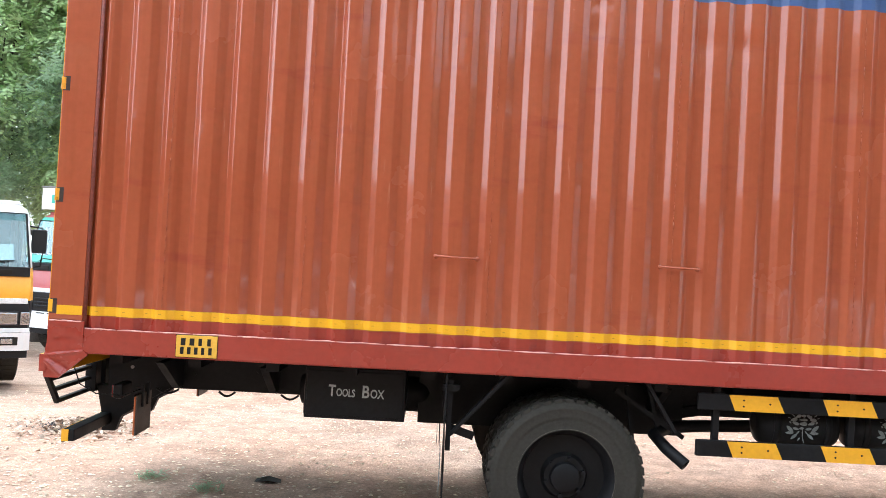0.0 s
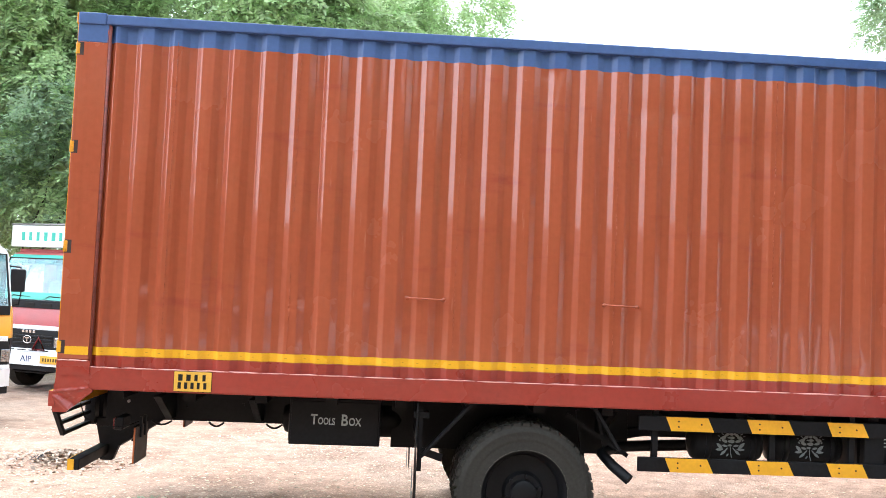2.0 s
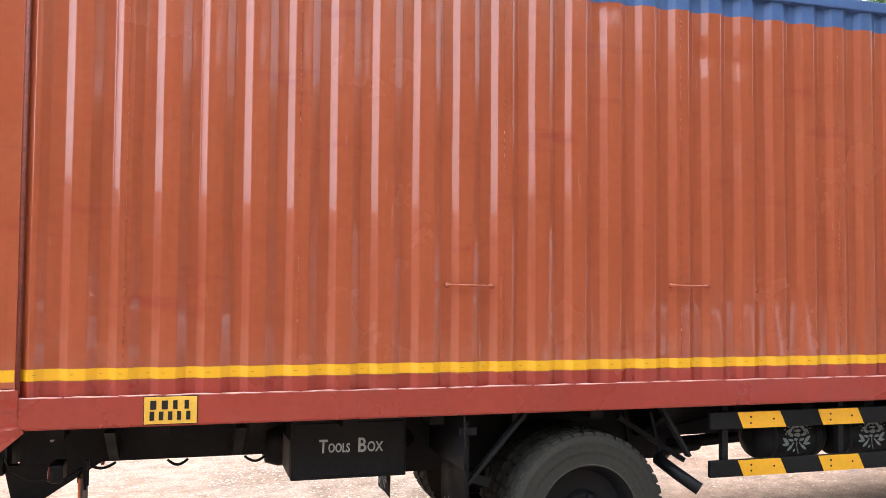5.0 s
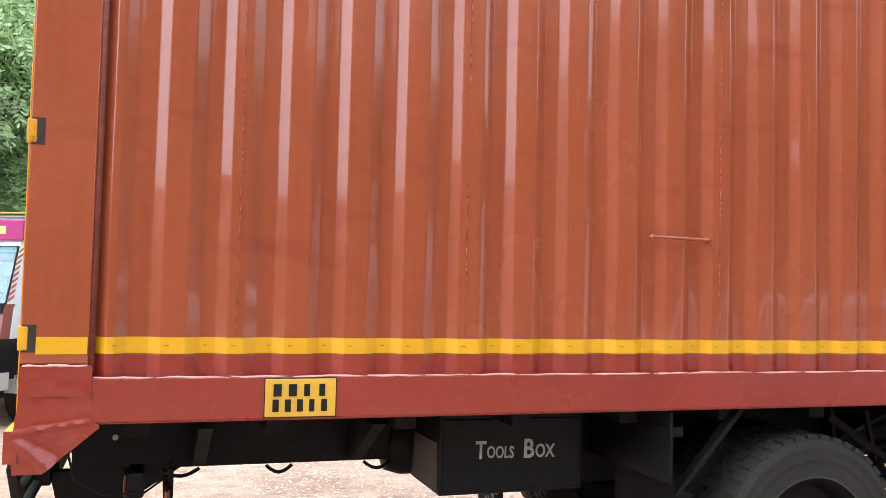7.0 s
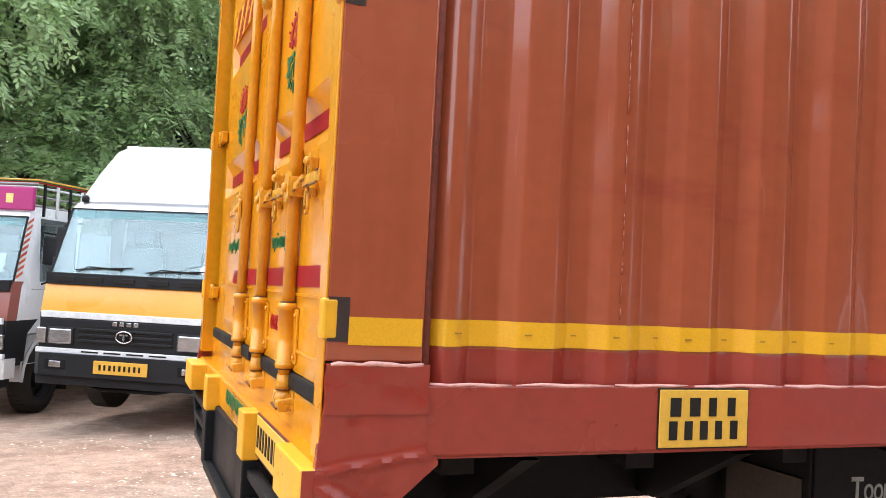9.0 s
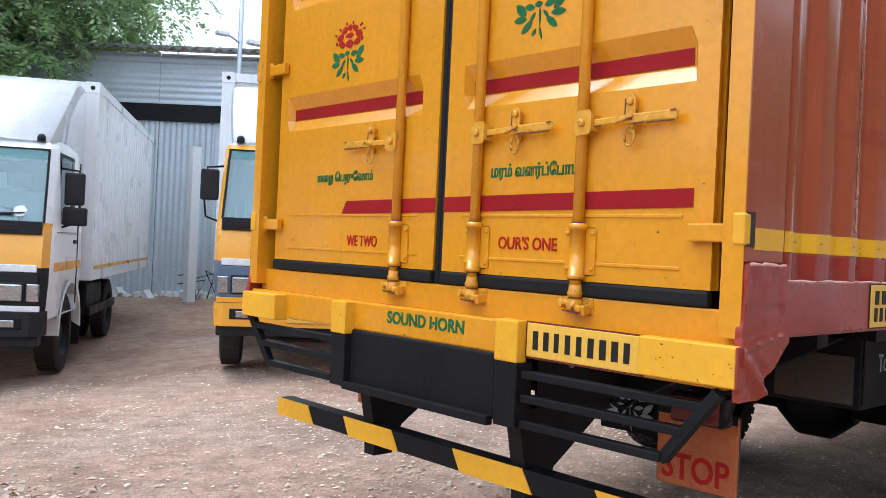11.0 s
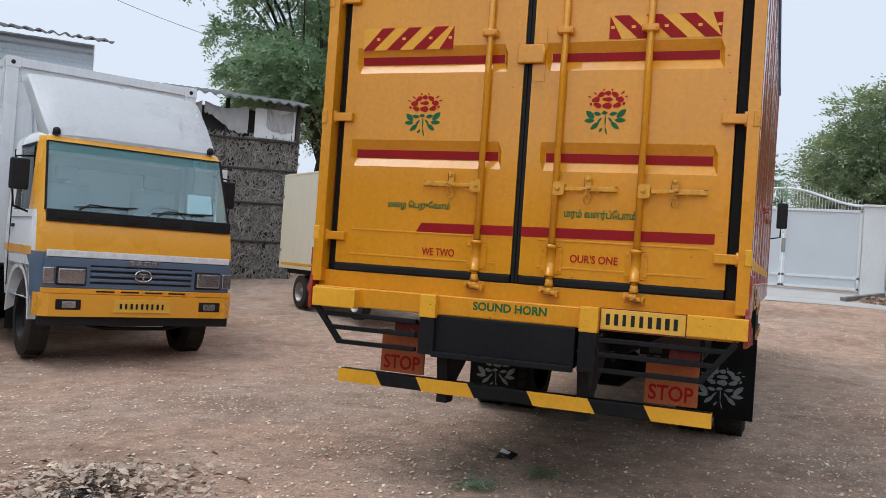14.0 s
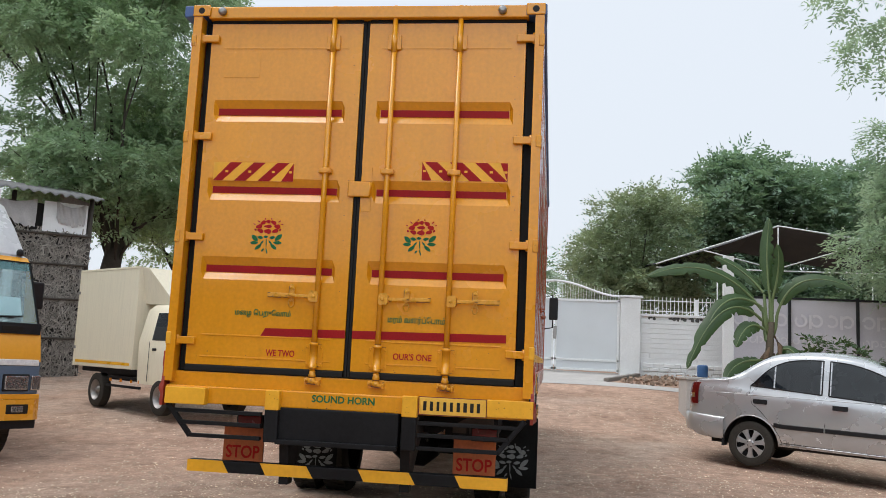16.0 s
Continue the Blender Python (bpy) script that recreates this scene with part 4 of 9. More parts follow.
def door(y0, y1, rods, first):
    """One leaf: sheet with three pressed channels, rubber gasket, rods, handles, hinges."""
    zb, zt, x = 1.112, 3.395, XR + 0.042
    ch = ((2.866, 2.816, 2.766, 2.718), (2.336, 2.286, 2.238, 2.188), (1.814, 1.762, 1.712, 1.664))
    a_, b_ = (0.092, 0.055) if first else (0.066, 0.073)
    ys = (y0, y0 + a_, y0 + a_ + 0.022, y1 - b_ - 0.022, y1 - b_, y1)
    s = Shape()
    zs, dep = [zb], [0]
    for a, b, c, d in reversed(ch):
        zs += [d, c, b, a]
        dep += [0, 0.029, 0.029, 0]
    zs.append(zt)
    dep.append(0)
    rows = [[(x + (dp if j in (2, 3) else 0), y, z) for j, y in enumerate(ys)] for z, dp in zip(zs, dep)]
    s.loft(rows, closed=False)
    s.box(x + 0.001, x + 0.012, y0, y0 + 0.06, zb, zt)
    s.box(x + 0.036, x + 0.045, y0, y1, zb, zt)
    leaf = part("door_leaf", s, ORANGE, truck, "orange steel door leaf with pressed channels")
    for a, b, c, d in ch:
        part("red_band", Shape().box(x + 0.0255, x + 0.028, ys[2] + 0.004, ys[3] - 0.004, c + 0.002, b - 0.002), TAPE_RED, leaf)
    # raised edge seams
    for z in (1.16, 1.30, 3.22):
        part("seam", Shape().box(x - 0.004, x + 0.001, y0 + 0.09, y1 - 0.09, z, z + 0.010, 0.002), ORANGE, leaf)
    # gasket
    s = Shape()
    gy0, gy1 = y0 - (0.022 if first else 0.056), y1 + (0.056 if first else 0.022)
    s.box(x + (0.006 if first else 0.045), x + 0.06, gy0, y0 - 0.002, zb - 0.044, zt + 0.02, 0.004)
    s.box(x + (0.045 if first else 0.006), x + 0.06, y1 + 0.002, gy1, zb - 0.044, zt + 0.02, 0.004)
    s.box(x - 0.011, x + 0.02, y0, y1, zb - 0.044, zb - 0.002, 0.008)
    s.box(x - 0.005, x + 0.02, y0, y1, zt + 0.002, zt + 0.032, 0.004)
    part("gasket", s, RUBBER, leaf)
    # hinges on the outer edge
    ye = y1 if first else y0
    sg = 1 if first else -1
    for z in (1.262, 1.938, 2.612, 3.285):
        s = Shape().box(x - 0.03, x - 0.003, *sorted((ye - sg * 0.06, ye + sg * 0.075)), z - 0.024, z + 0.024, 0.005)
        s.cyl((x - 0.018, ye + sg * 0.055, z - 0.034), (x - 0.018, ye + sg * 0.055, z + 0.034), 0.013, 10)
        part("hinge", s, ORANGE, leaf)
    for y, side in rods:
        xr = x - 0.018
        r = part("lock_rod", Shape().cyl((xr, y, 1.05), (xr, y, 3.49), 0.0175, 16), ORANGE, leaf, "orange lock rod")
        s = Shape()
        s.rings([(0, 0.025), (0.05, 0.027), (0.09, 0.025), (0.09, 0.0235), (0.88, 0.0235), (0.88, 0.027), (0.94, 0.0295), (1, 0.026)], (xr, y, 1.118), (xr, y, 1.282), 18)
        s.box(x - 0.007, x, y - 0.056, y + 0.056, 1.132, 1.268, 0.002)
        for dy in (-0.046, 0.046):
            for zz in (1.148, 1.252):
                s.rings([(0, 0.007), (0.6, 0.007), (1, 0.004)], (x - 0.007, y + dy, zz), (x - 0.013, y + dy, zz), 6)
        sl = part("rod_sleeve", s, ORANGE, r)
        for zz, rr in ((1.1165, 0.0225), (1.2835, 0.0215), (1.131, 0.0243)):
            part("grime_ring", Shape().rings([(0, rr), (1, rr)], (xr, y, zz - 0.0022), (xr, y, zz + 0.0022), 14), GRIME, sl)
        for zz, w_ in ((1.2695, 0.05), (1.1305, 0.038)):
            part("grime_line", Shape().box(x - 0.0012, x - 0.0002, y - w_, y + w_ * 0.8, zz - 0.0016, zz + 0.0016), GRIME, sl)
        s = Shape().rings([(0, 0.02), (1, 0.02)], (xr, y, 3.19), (xr, y, 3.33), 14)
        s.box(x - 0.02, x, y - 0.045, y + 0.045, 3.21, 3.31, 0.004)
        part("rod_sleeve", s, ORANGE, r)
        s = Shape().box(x - 0.045, x, y - 0.042, y + 0.042, 2.375, 2.407, 0.004)
        s.rings([(0, 0.022), (1, 0.022)], (xr, y, 2.37), (xr, y, 2.412), 14)
        for dy in (-0.03, 0.03):
            s.cyl((x - 0.045, y + dy, 2.39), (x - 0.052, y + dy, 2.39), 0.007, 6)
        part("rod_guide", s, ORANGE, r)
        for z, up in ((1.04, 1), (3.485, -1)):
            # rounded cam on the rod's end between the two lugs of its keeper
            s = Shape()
            s.rings([(0, 0.012), (0.25, 0.024), (0.6, 0.027), (0.85, 0.022), (1, 0.016)], (xr, y, z - 0.022), (xr, y, z + 0.022), 14)
            s.rings([(0, 0.021), (0.3, 0.024), (0.6, 0.020), (1, 0.019)], (xr, y, z + 0.026 * up), (xr, y, z + up * 0.062), 14)
            s.bar((xr - 0.006, y, z), (xr - 0.020, y - 0.042, z - 0.008 * up), 0.020, 0.020, bevel=0.006)
            s.bar((xr - 0.004, y, z + 0.004), (xr - 0.012, y + 0.036, z + 0.010 * up), 0.018, 0.016, bevel=0.005)
            s.bar((x, y - 0.050, z - 0.004), (xr - 0.024, y - 0.046, z - 0.012), 0.014, 0.030, bevel=0.004)
            s.bar((x, y + 0.044, z + 0.002), (xr - 0.018, y + 0.042, z + 0.006), 0.014, 0.026, bevel=0.004)
            s.box(x - 0.006, x, y - 0.058, y + 0.052, z - 0.026, z + 0.026, 0.002)
            ck = part("cam_keeper", s, WORN, r, "worn cam keeper with rust spots")
            part("grime_ring", Shape().rings([(0, 0.021), (1, 0.021)], (xr, y, z + 0.0225 * up), (xr, y, z + 0.0265 * up), 12), GRIME, ck)
            part("grime_line", Shape().bar((xr - 0.021, y - 0.030, z - 0.020), (xr - 0.024, y + 0.026, z - 0.014), 0.006, 0.005), GRIME, ck)
        # swing handle: clevis on the rod, tapered arm, tongue and hanging hasp
        z = 1.572
        yh = y + side * 0.022
        s = Shape()
        s.prism([(yh + side * a_, z + b_) for a_, b_ in ((-0.030, -0.028), (-0.022, -0.036), (0.020, -0.034), (0.028, -0.022), (0.028, 0.026), (0.018, 0.038), (-0.020, 0.036), (-0.030, 0.026))], "x", xr - 0.027, xr - 0.020)
        s.box(xr - 0.021, xr + 0.016, *sorted((yh + side * 0.022, yh + side * 0.029)), z - 0.024, z + 0.026, 0.002)
        s.rings([(0, 0.012), (0.6, 0.012), (1, 0.007)], (xr - 0.027, yh - side * 0.004, z), (xr - 0.038, yh - side * 0.004, z), 8)
        hb = part("handle_hub", s, HANDLE, r)
        ya, ym, yb = yh + side * 0.030, y + side * 0.155, y + side * 0.325
        s = Shape().bar((xr - 0.010, ya, z), (xr - 0.014, ym, z + 0.002), 0.012, 0.020, bevel=0.003)
        s.bar((xr - 0.012, ym + side * 0.002, z + 0.002), (xr - 0.010, yb, z + 0.004), 0.009, 0.027, bevel=0.004)
        s.bar((xr - 0.013, ym - side * 0.030, z - 0.005), (xr - 0.013, ym + side * 0.024, z + 0.010), 0.014, 0.012, bevel=0.003)
        sh = part("swing_handle", s, HANDLE, hb, "worn yellow swing handle with dark chips")
        for f0, f1, dz in ((0.02, 0.10, -0.012), (0.50, 0.62, -0.013), (0.66, 0.98, -0.014), (0.93, 0.99, 0.014)):
            part("grime_line", Shape().bar((xr - 0.017, ya + (yb - ya) * f0, z + dz), (xr - 0.016, ya + (yb - ya) * f1, z + dz + 0.002), 0.003, 0.0035), GRIME, sh)
        yl = y + side * 0.168
        s = Shape()
        s.prism([(yl + a_, z + b_) for a_, b_ in ((-0.016, 0.010), (0.016, 0.010), (0.017, 0.060), (0.010, 0.074), (-0.010, 0.074), (-0.017, 0.060))], "x", xr - 0.004, xr + 0.002)
        s.box(xr, x, yl - 0.012, yl + 0.012, z + 0.030, z + 0.062, 0.003)
        s.rings([(0, 0.011), (0.6, 0.011), (1, 0.006)], (xr - 0.004, yl, z + 0.052), (xr - 0.016, yl, z + 0.052), 8)
        s.bar((xr - 0.020, yl + side * 0.020, z + 0.012), (xr - 0.022, yl - side * 0.034, z - 0.002), 0.007, 0.012, bevel=0.002)
        lt = part("handle_latch", s, HANDLE, hb)
        part("grime_line", Shape().bar((xr - 0.0050, yl + 0.0165, z + 0.012), (xr - 0.0050, yl + 0.0165, z + 0.062), 0.002, 0.003).bar((xr - 0.0225, yl - 0.020, z + 0.000), (xr - 0.0225, yl + 0.018, z + 0.006), 0.002, 0.006), GRIME, lt)
        s = Shape().box(x - 0.014, x - 0.002, yl - 0.012, yl + 0.012, z - 0.034, z - 0.012, 0.003)
        s.tube([(xr - 0.004, yl + 0.017 * math.cos(q_), z - 0.042 + 0.030 * math.sin(q_)) for q_ in [2 * math.pi * k / 14 for k in range(15)]], 0.0045, 6)
        part("padlock_ring", s, HANDLE, hb)
    return leaf


left = door(6.352, 7.395, [(6.544, 1)], True)
right = door(5.275, 6.306, [(6.134, -1), (5.701, -1)], False)
XD = XR + 0.0415
s = Shape().box(XD - 0.03, XD - 0.002, 6.24, 6.385, 2.225, 2.325, 0.007)
s.cyl((XD - 0.018, 6.245, 2.235), (XD - 0.018, 6.245, 2.315), 0.012, 8)
part("overlap_plate", s, ORANGE, right)
part("lapped_plate", Shape().box(XD - 0.005, XD, 6.235, 6.30, 2.13, 2.225, 0.002), ORANGE, right)
part("lapped_plate", Shape().box(XD - 0.005, XD, 6.235, 6.30, 2.33, 2.42, 0.002), ORANGE, right)
part("riveted_patch", Shape().box(XD - 0.003, XD, 7.04, 7.29, 3.02, 3.195, 0.001), ORANGE, left)

# chevron tapes
def chevrons(ya, yb, z0, z1, parent, tilt):
    tape = part("chevron_tape", Shape().box(XD - 0.002, XD + 0.001, ya, yb, z0, z1), YELLOW, parent, "yellow and red striped chevron tape")
    w = (yb - ya) / 3.4
    for k in range(-1, 4):
        lo = ya + k * w
        pts = [(lo, z0), (lo + w * 0.5, z0), (lo + w * 0.5 + tilt, z1), (lo + tilt, z1)]
        pts = [(min(max(p[0], ya + 0.001), yb - 0.001), p[1]) for p in pts]
        if max(p[0] for p in pts) - min(p[0] for p in pts) > 0.02:
            st = part("red_stripe", Shape().prism(pts, "x", XD - 0.0032, XD - 0.0021), TAPE_RED, tape)
            yc, zc = sum(p[0] for p in pts) / 4, (z0 + z1) / 2
            part("tape_mark", Shape().box(XD - 0.0036, XD - 0.0031, yc - 0.010, yc + 0.010, zc - 0.007, zc + 0.007), YELLOW, st)


chevrons(6.76, 7.308, 2.318, 2.442, left, -0.13)
chevrons(5.36, 5.912, 2.345, 2.465, right, 0.13)
def tape_z(y):
    """The lower edge of the long red tape, laid on by hand a little askew."""
    return 1.309 + (6.906 - y) * 0.0125


for y0, y1, par in ((6.352, 6.906, left), (5.334, 6.306, right)):
    cut = 0.03 if par is left else 0
    part("red_tape", Shape().prism([(y0, tape_z(y0)), (y1, tape_z(y1)), (y1 - cut, tape_z(y1) + 0.051), (y0, tape_z(y0) + 0.051)], "x", XD - 0.0025, XD - 0.0005), TAPE_RED, par)
stencil_rose(on_rear(6.913, 1.957, XD - 0.0006), 0.215, 0.235, left, ROSE, GREEN)
stencil_rose(on_rear(5.905, 1.975, XD - 0.0006), 0.215, 0.235, right, ROSE, GREEN)
lettering("door_lettering", "WE TWO", on_rear(6.768, 1.205, XD - 0.0008), 0.19, 0.042, ROSE, left, bold=0.015)
lettering("door_lettering", "OUR'S ONE", on_rear(5.915, 1.218, XD - 0.0008), 0.245, 0.042, ROSE, right, bold=0.015)
lettering("tamil_lettering", "ம\u0bc8ழ \u0bc6பறு\u0bc7வாம்", on_rear(6.90, 1.452, XD - 0.0008), 0.37, 0.056, GREEN, left, bold=0.02)
lettering("tamil_lettering", "மரம் வளர்ப்\u0bc7பாம்", on_rear(5.90, 1.446, XD - 0.0008), 0.365, 0.056, GREEN, right, bold=0.02)

def paint_chips(parent, x, y0, y1, z0, z1, count, seed, edge=0.0):
    """Knocked-off paint: small ragged dark spots on a face that looks back, crowding towards its lower edge."""
    rnd = random.Random(seed)
    verts, faces = [], []
    for _ in range(count):
        y, z = rnd.uniform(y0, y1), z0 + (z1 - z0) * rnd.random() ** (1 + edge)
        r, k, i = rnd.choice((0.0010, 0.0014, 0.0018, 0.0028)) * rnd.uniform(0.8, 1.3), rnd.choice((5, 6, 7)), len(verts)
        w = rnd.uniform(0.8, 2.4)
        for j in range(k):
            a = 2 * math.pi * j / k
            q = r * rnd.uniform(0.5, 1.2)
            verts.append((x, y - w * q * math.cos(a), z + q * math.sin(a)))
        faces.append(tuple(range(i, i + k)))
    tagged(raw("paint_chips", verts, faces, GRIME, parent), kind="stuff")


paint_chips(sill, XR - 0.0082, 5.97, 6.70, 0.872, 0.972, 24, 3, 1.2)
paint_chips(sill, XR - 0.0425, 5.16, 5.42, 0.884, 0.980, 16, 5, 0.8)
paint_chips(sill, XR - 0.0555, 6.73, 6.80, 0.858, 0.968, 6, 7)
paint_chips(sill, XR - 0.0495, 5.865, 5.94, 0.860, 0.975, 6, 9)
paint_chips(left, XD - 0.0012, 6.37, 7.36, 1.116, 1.30, 18, 11, 0.8)
paint_chips(right, XD - 0.0012, 5.30, 6.29, 1.116, 1.30, 22, 13, 0.8)
paint_chips(right, XD - 0.0012, 5.30, 5.345, 1.30, 3.2, 24, 15)
paint_chips(left, XD - 0.0012, 6.36, 6.44, 1.30, 3.2, 20, 17)

# ---- underside ----
for y in (5.93, 6.74):
    o = 1 if y < 6.3 else -1
    s = Shape().prism([(y - o * 0.035, 0.70), (y + o * 0.035, 0.70), (y + o * 0.035, 0.712), (y - o * 0.025, 0.712), (y - o * 0.025, 0.903), (y + o * 0.035, 0.903), (y + o * 0.035, 0.915), (y - o * 0.035, 0.915)], "x", -2.16, 6.6)
    part("chassis_rail", s, BLACK, truck)
    for k in range(9):
        part("chassis_bolt", Shape().cyl((-2.0 + 0.42 * k, y - 0.045, 0.83 - 0.03 * (k % 2)), (-2.0 + 0.42 * k, y - 0.03, 0.83 - 0.03 * (k % 2)), 0.012, 8), STEEL if k % 3 == 0 else BLACK, truck)
for x in (-2.1, -1.2, 0.3, 1.6, 3.0, 4.4):
    part("cross_member", Shape().box(x, x + 0.08, 5.96, 6.71, 0.74, 0.88), BLACK, truck)
for x in (-1.70, -1.05, 1.5, 2.5, 3.6):
    part("outrigger", Shape().prism([(5.42, 0.93), (5.90, 0.93), (5.90, 0.72), (5.80, 0.72)], "x", x, x + 0.05), BLACK, truck)
# closed rear cross beam between the stems, step frames, underrun bar
part("rear_beam", Shape().box(XR - 0.02, XR + 0.05, 5.97, 6.735, 0.66, 0.87, 0.008).box(XR - 0.05, XR - 0.02, 5.97, 6.735, 0.645, 0.675, 0.004), BLACK, truck)
for sg, yo, yi in ((1, 7.46, 6.84), (-1, 5.20, 5.85)):
    st = part("step_frame", Shape().bar((XR - 0.02, yo, 0.865), (XR - 0.01, yo - sg * 0.16, 0.665), 0.03, 0.03, bevel=0.003), BLACK, truck, "black steel corner step frame")
    for f in (0.22, 0.58, 0.97):
        z = 0.865 - 0.2 * f
        part("step_bar", Shape().bar((XR - 0.015, yo - sg * 0.16 * f, z), (XR - 0.015, yi, z), 0.034, 0.024, bevel=0.003), BLACK, st)
BX = -2.205
bump = part("underrun_bar", Shape().box(BX, BX + 0.075, 5.300, 7.330, 0.440, 0.512, 0.006), BLACK, truck, "black and yellow striped underrun bar")
L = 7.330 - 5.300
for a, b in ((0.0, 0.135), (0.255, 0.405), (0.565, 0.725), (0.862, 1.0)):
    ya, yb = 7.330 - a * L, 7.330 - b * L
    pts = [(ya, 0.4395), (yb, 0.4395), (yb + (0.045 if b < 1 else 0), 0.5125), (ya + (0.04 if a > 0 else 0), 0.5125)]
    pts = [(min(p[0], 7.332), p[1]) for p in pts]
    part("yellow_stripe", Shape().prism(pts, "x", BX - 0.0025, BX + 0.0015), YELLOW, bump)
part("bar_end", Shape().box(BX - 0.002, BX + 0.04, 5.295, 5.2995, 0.4395, 0.5125), YELLOW, bump)
for y in (6.70, 5.93):
    part("bar_bracket", Shape().prism([(-2.24, 0.70), (-1.74, 0.70), (-2.06, 0.50), (-2.10, 0.39), (-2.19, 0.39), (-2.19, 0.5)], "y", y - 0.03, y + 0.03, bevel=0.003), BLACK, truck)
# brake lamps, hanging rubber, orange flaps with STOP
for y, xf in ((7.10, -1.83), (5.535, -1.80)):
    f = part("stop_flap", Shape().box(xf - 0.012, xf, y - 0.14, y + 0.14, 0.472, 0.715, 0.004), FLAP, truck, "orange rubber flap with red lettering")
    lettering("flap_lettering", "STOP", on_rear(y, 0.535, xf - 0.0125), 0.235, 0.085, ROSE, f, bold=0.02)
    part("flap_backing", Shape().box(xf + 0.0005, xf + 0.008, y - 0.14, y + 0.14, 0.472, 0.72, 0.002), STRAP, f)
    for dy in (-0.06, 0.04):
        part("flap_hanger", Shape().box(xf, xf + 0.02, y + dy, y + dy + 0.02, 0.64, 0.78), BLACK, truck)
    lamp = part("tail_lamp", Shape().box(-1.94, -1.88, y - 0.16, y + 0.02, 0.70, 0.79, 0.012), BLACK, truck)
    part("lens", Shape().box(-1.95, -1.939, y - 0.15, y + 0.01, 0.708, 0.782, 0.004), TAIL, lamp, "red tail lamp lens")
    part("flap_bracket", Shape().box(xf - 0.016, xf - 0.0125, y - 0.14, y + 0.14, 0.695, 0.725, 0.001), BLACK, truck)
for x, ln in ((-1.82, 0.15), (-1.40, 0.11), (-0.98, 0.12)):
    part("air_hose", Shape().tube([(x + ln * j / 6, 5.86, 0.70 - 0.03 * math.sin(math.pi * j / 6)) for j in range(7)], 0.008, 6), RUBBER, truck)
part("brake_line", Shape().tube([(-2.12, 5.22, 0.9), (-2.10, 5.26, 0.80), (-2.02, 5.32, 0.735), (-1.88, 5.38, 0.72), (-1.8, 5.5, 0.75)], 0.004, 6), RUBBER, truck)
# tool box
tb = part("tool_box", Shape().box(-0.765, -0.13, 5.455, 5.86, 0.632, 0.955, 0.006), BLACK, truck, "black steel tool box with white stencilled words")
part("tool_box_lid", Shape().box(-0.752, -0.143, 5.448, 5.456, 0.65, 0.935, 0.004), BLACK, tb)
for word, xc, w, h, zc in (("T", -0.592, 0.046, 0.072, 0.811), ("OOLS", -0.506, 0.118, 0.050, 0.800), ("B", -0.378, 0.046, 0.078, 0.811), ("OX", -0.306, 0.088, 0.056, 0.800)):
    lettering("box_lettering", word, on_side(xc, zc, 5.4475, -1.5), w, h, DULLSTENCIL, tb, bold=0.02)
part("box_end_plate", Shape().box(-0.772, -0.765, 5.48, 5.80, 0.65, 0.84, 0.002), surface("bare_plywood", (0.07, 0.055, 0.045), 0.8, vary=0.3, scale=8), tb)
part("spare_air_tank", Shape().rings([(0, 0.06), (0.03, 0.13), (0.1, 0.15), (0.9, 0.15), (0.97, 0.13), (1, 0.06)], (-0.88, 6.0, 0.76), (0.06, 6.0, 0.76), 20), BLACK, truck)
# rear wheels: outer and inner tyre each side, axle
for y, d in ((5.45, -1), (5.74, -1), (7.22, 1), (6.93, 1)):
    wheel((0.872, y, 0.384), d, 0.480, 0.235, truck)
s = Shape().cyl((0.872, 5.7, 0.384), (0.872, 6.95, 0.384), 0.07, 14).rings([(0, 0.09), (0.3, 0.2), (0.7, 0.2), (1, 0.09)], (0.872, 6.1, 0.384), (0.872, 6.55, 0.384), 18)
part("rear_axle", s, BLACK, truck)
for y in (5.93, 6.74):
    s = Shape()
    for k in range(7):
        ln = 0.68 - 0.07 * k
        s.tube([(0.86 + ln * t, y, 0.56 + 0.018 * k - 0.16 * (1 - t * t) + 0.13 * 1) for t in (-1, -0.5, 0, 0.5, 1)], 0.012, 4)
    part("leaf_spring", s, BLACK, truck)
part("propeller_shaft", Shape().cyl((1.0, 6.335, 0.5), (5.2, 6.335, 0.72), 0.045, 12), BLACK, truck)
part("torque_arm", Shape().bar((1.1, 5.9, 0.60), (2.1, 5.9, 0.78), 0.05, 0.07), BLACK, truck)
for x0, x1, z1 in ((0.505, 0.155, 0.615), (1.33, 1.52, 0.70)):
    part("guard_strut", Shape().bar((x0, 5.24, 1.0), (x1, 5.24, z1), 0.022, 0.05, up=(0, 1, 0), bevel=0.003), BLACK, truck)
s = Shape().box(0.13, 0.16, 5.22, 5.25, 0.52, 0.95).box(0.10, 0.20, 5.21, 5.26, 0.88, 0.92).bar((0.14, 5.24, 0.66), (0.3, 5.3, 0.60), 0.02, 0.05)
part("flap_post", s, BLACK, truck)
for y0, y1, zf in ((5.15, 5.62, 0.365), (6.93, 7.34, 0.31)):
    rows = [[(0.12 + 0.01 * t + 0.004 * math.sin(4 * t + 8 * u) + dx, y0 + (y1 - y0) * u, 0.74 - 0.60 * t) for u in (0, 0.25, 0.5, 0.75, 1)] for dx in (0,) for t in (0, 0.25, 0.5, 0.75, 1)]
    s = Shape()
    s.loft(rows, closed=False)
    bmesh.ops.solidify(s.bm, geom=s.bm.faces[:], thickness=0.008)
    fl = part("mud_flap", s, RUBBER, truck, "black rubber mud flap with white stencilled flower", soft=60)
    stencil_rose(on_rear((y0 + y1) / 2 + (0.0 if y0 < 6 else -0.018), zf, 0.1065), 0.33, 0.30, fl, FADED, FADED)
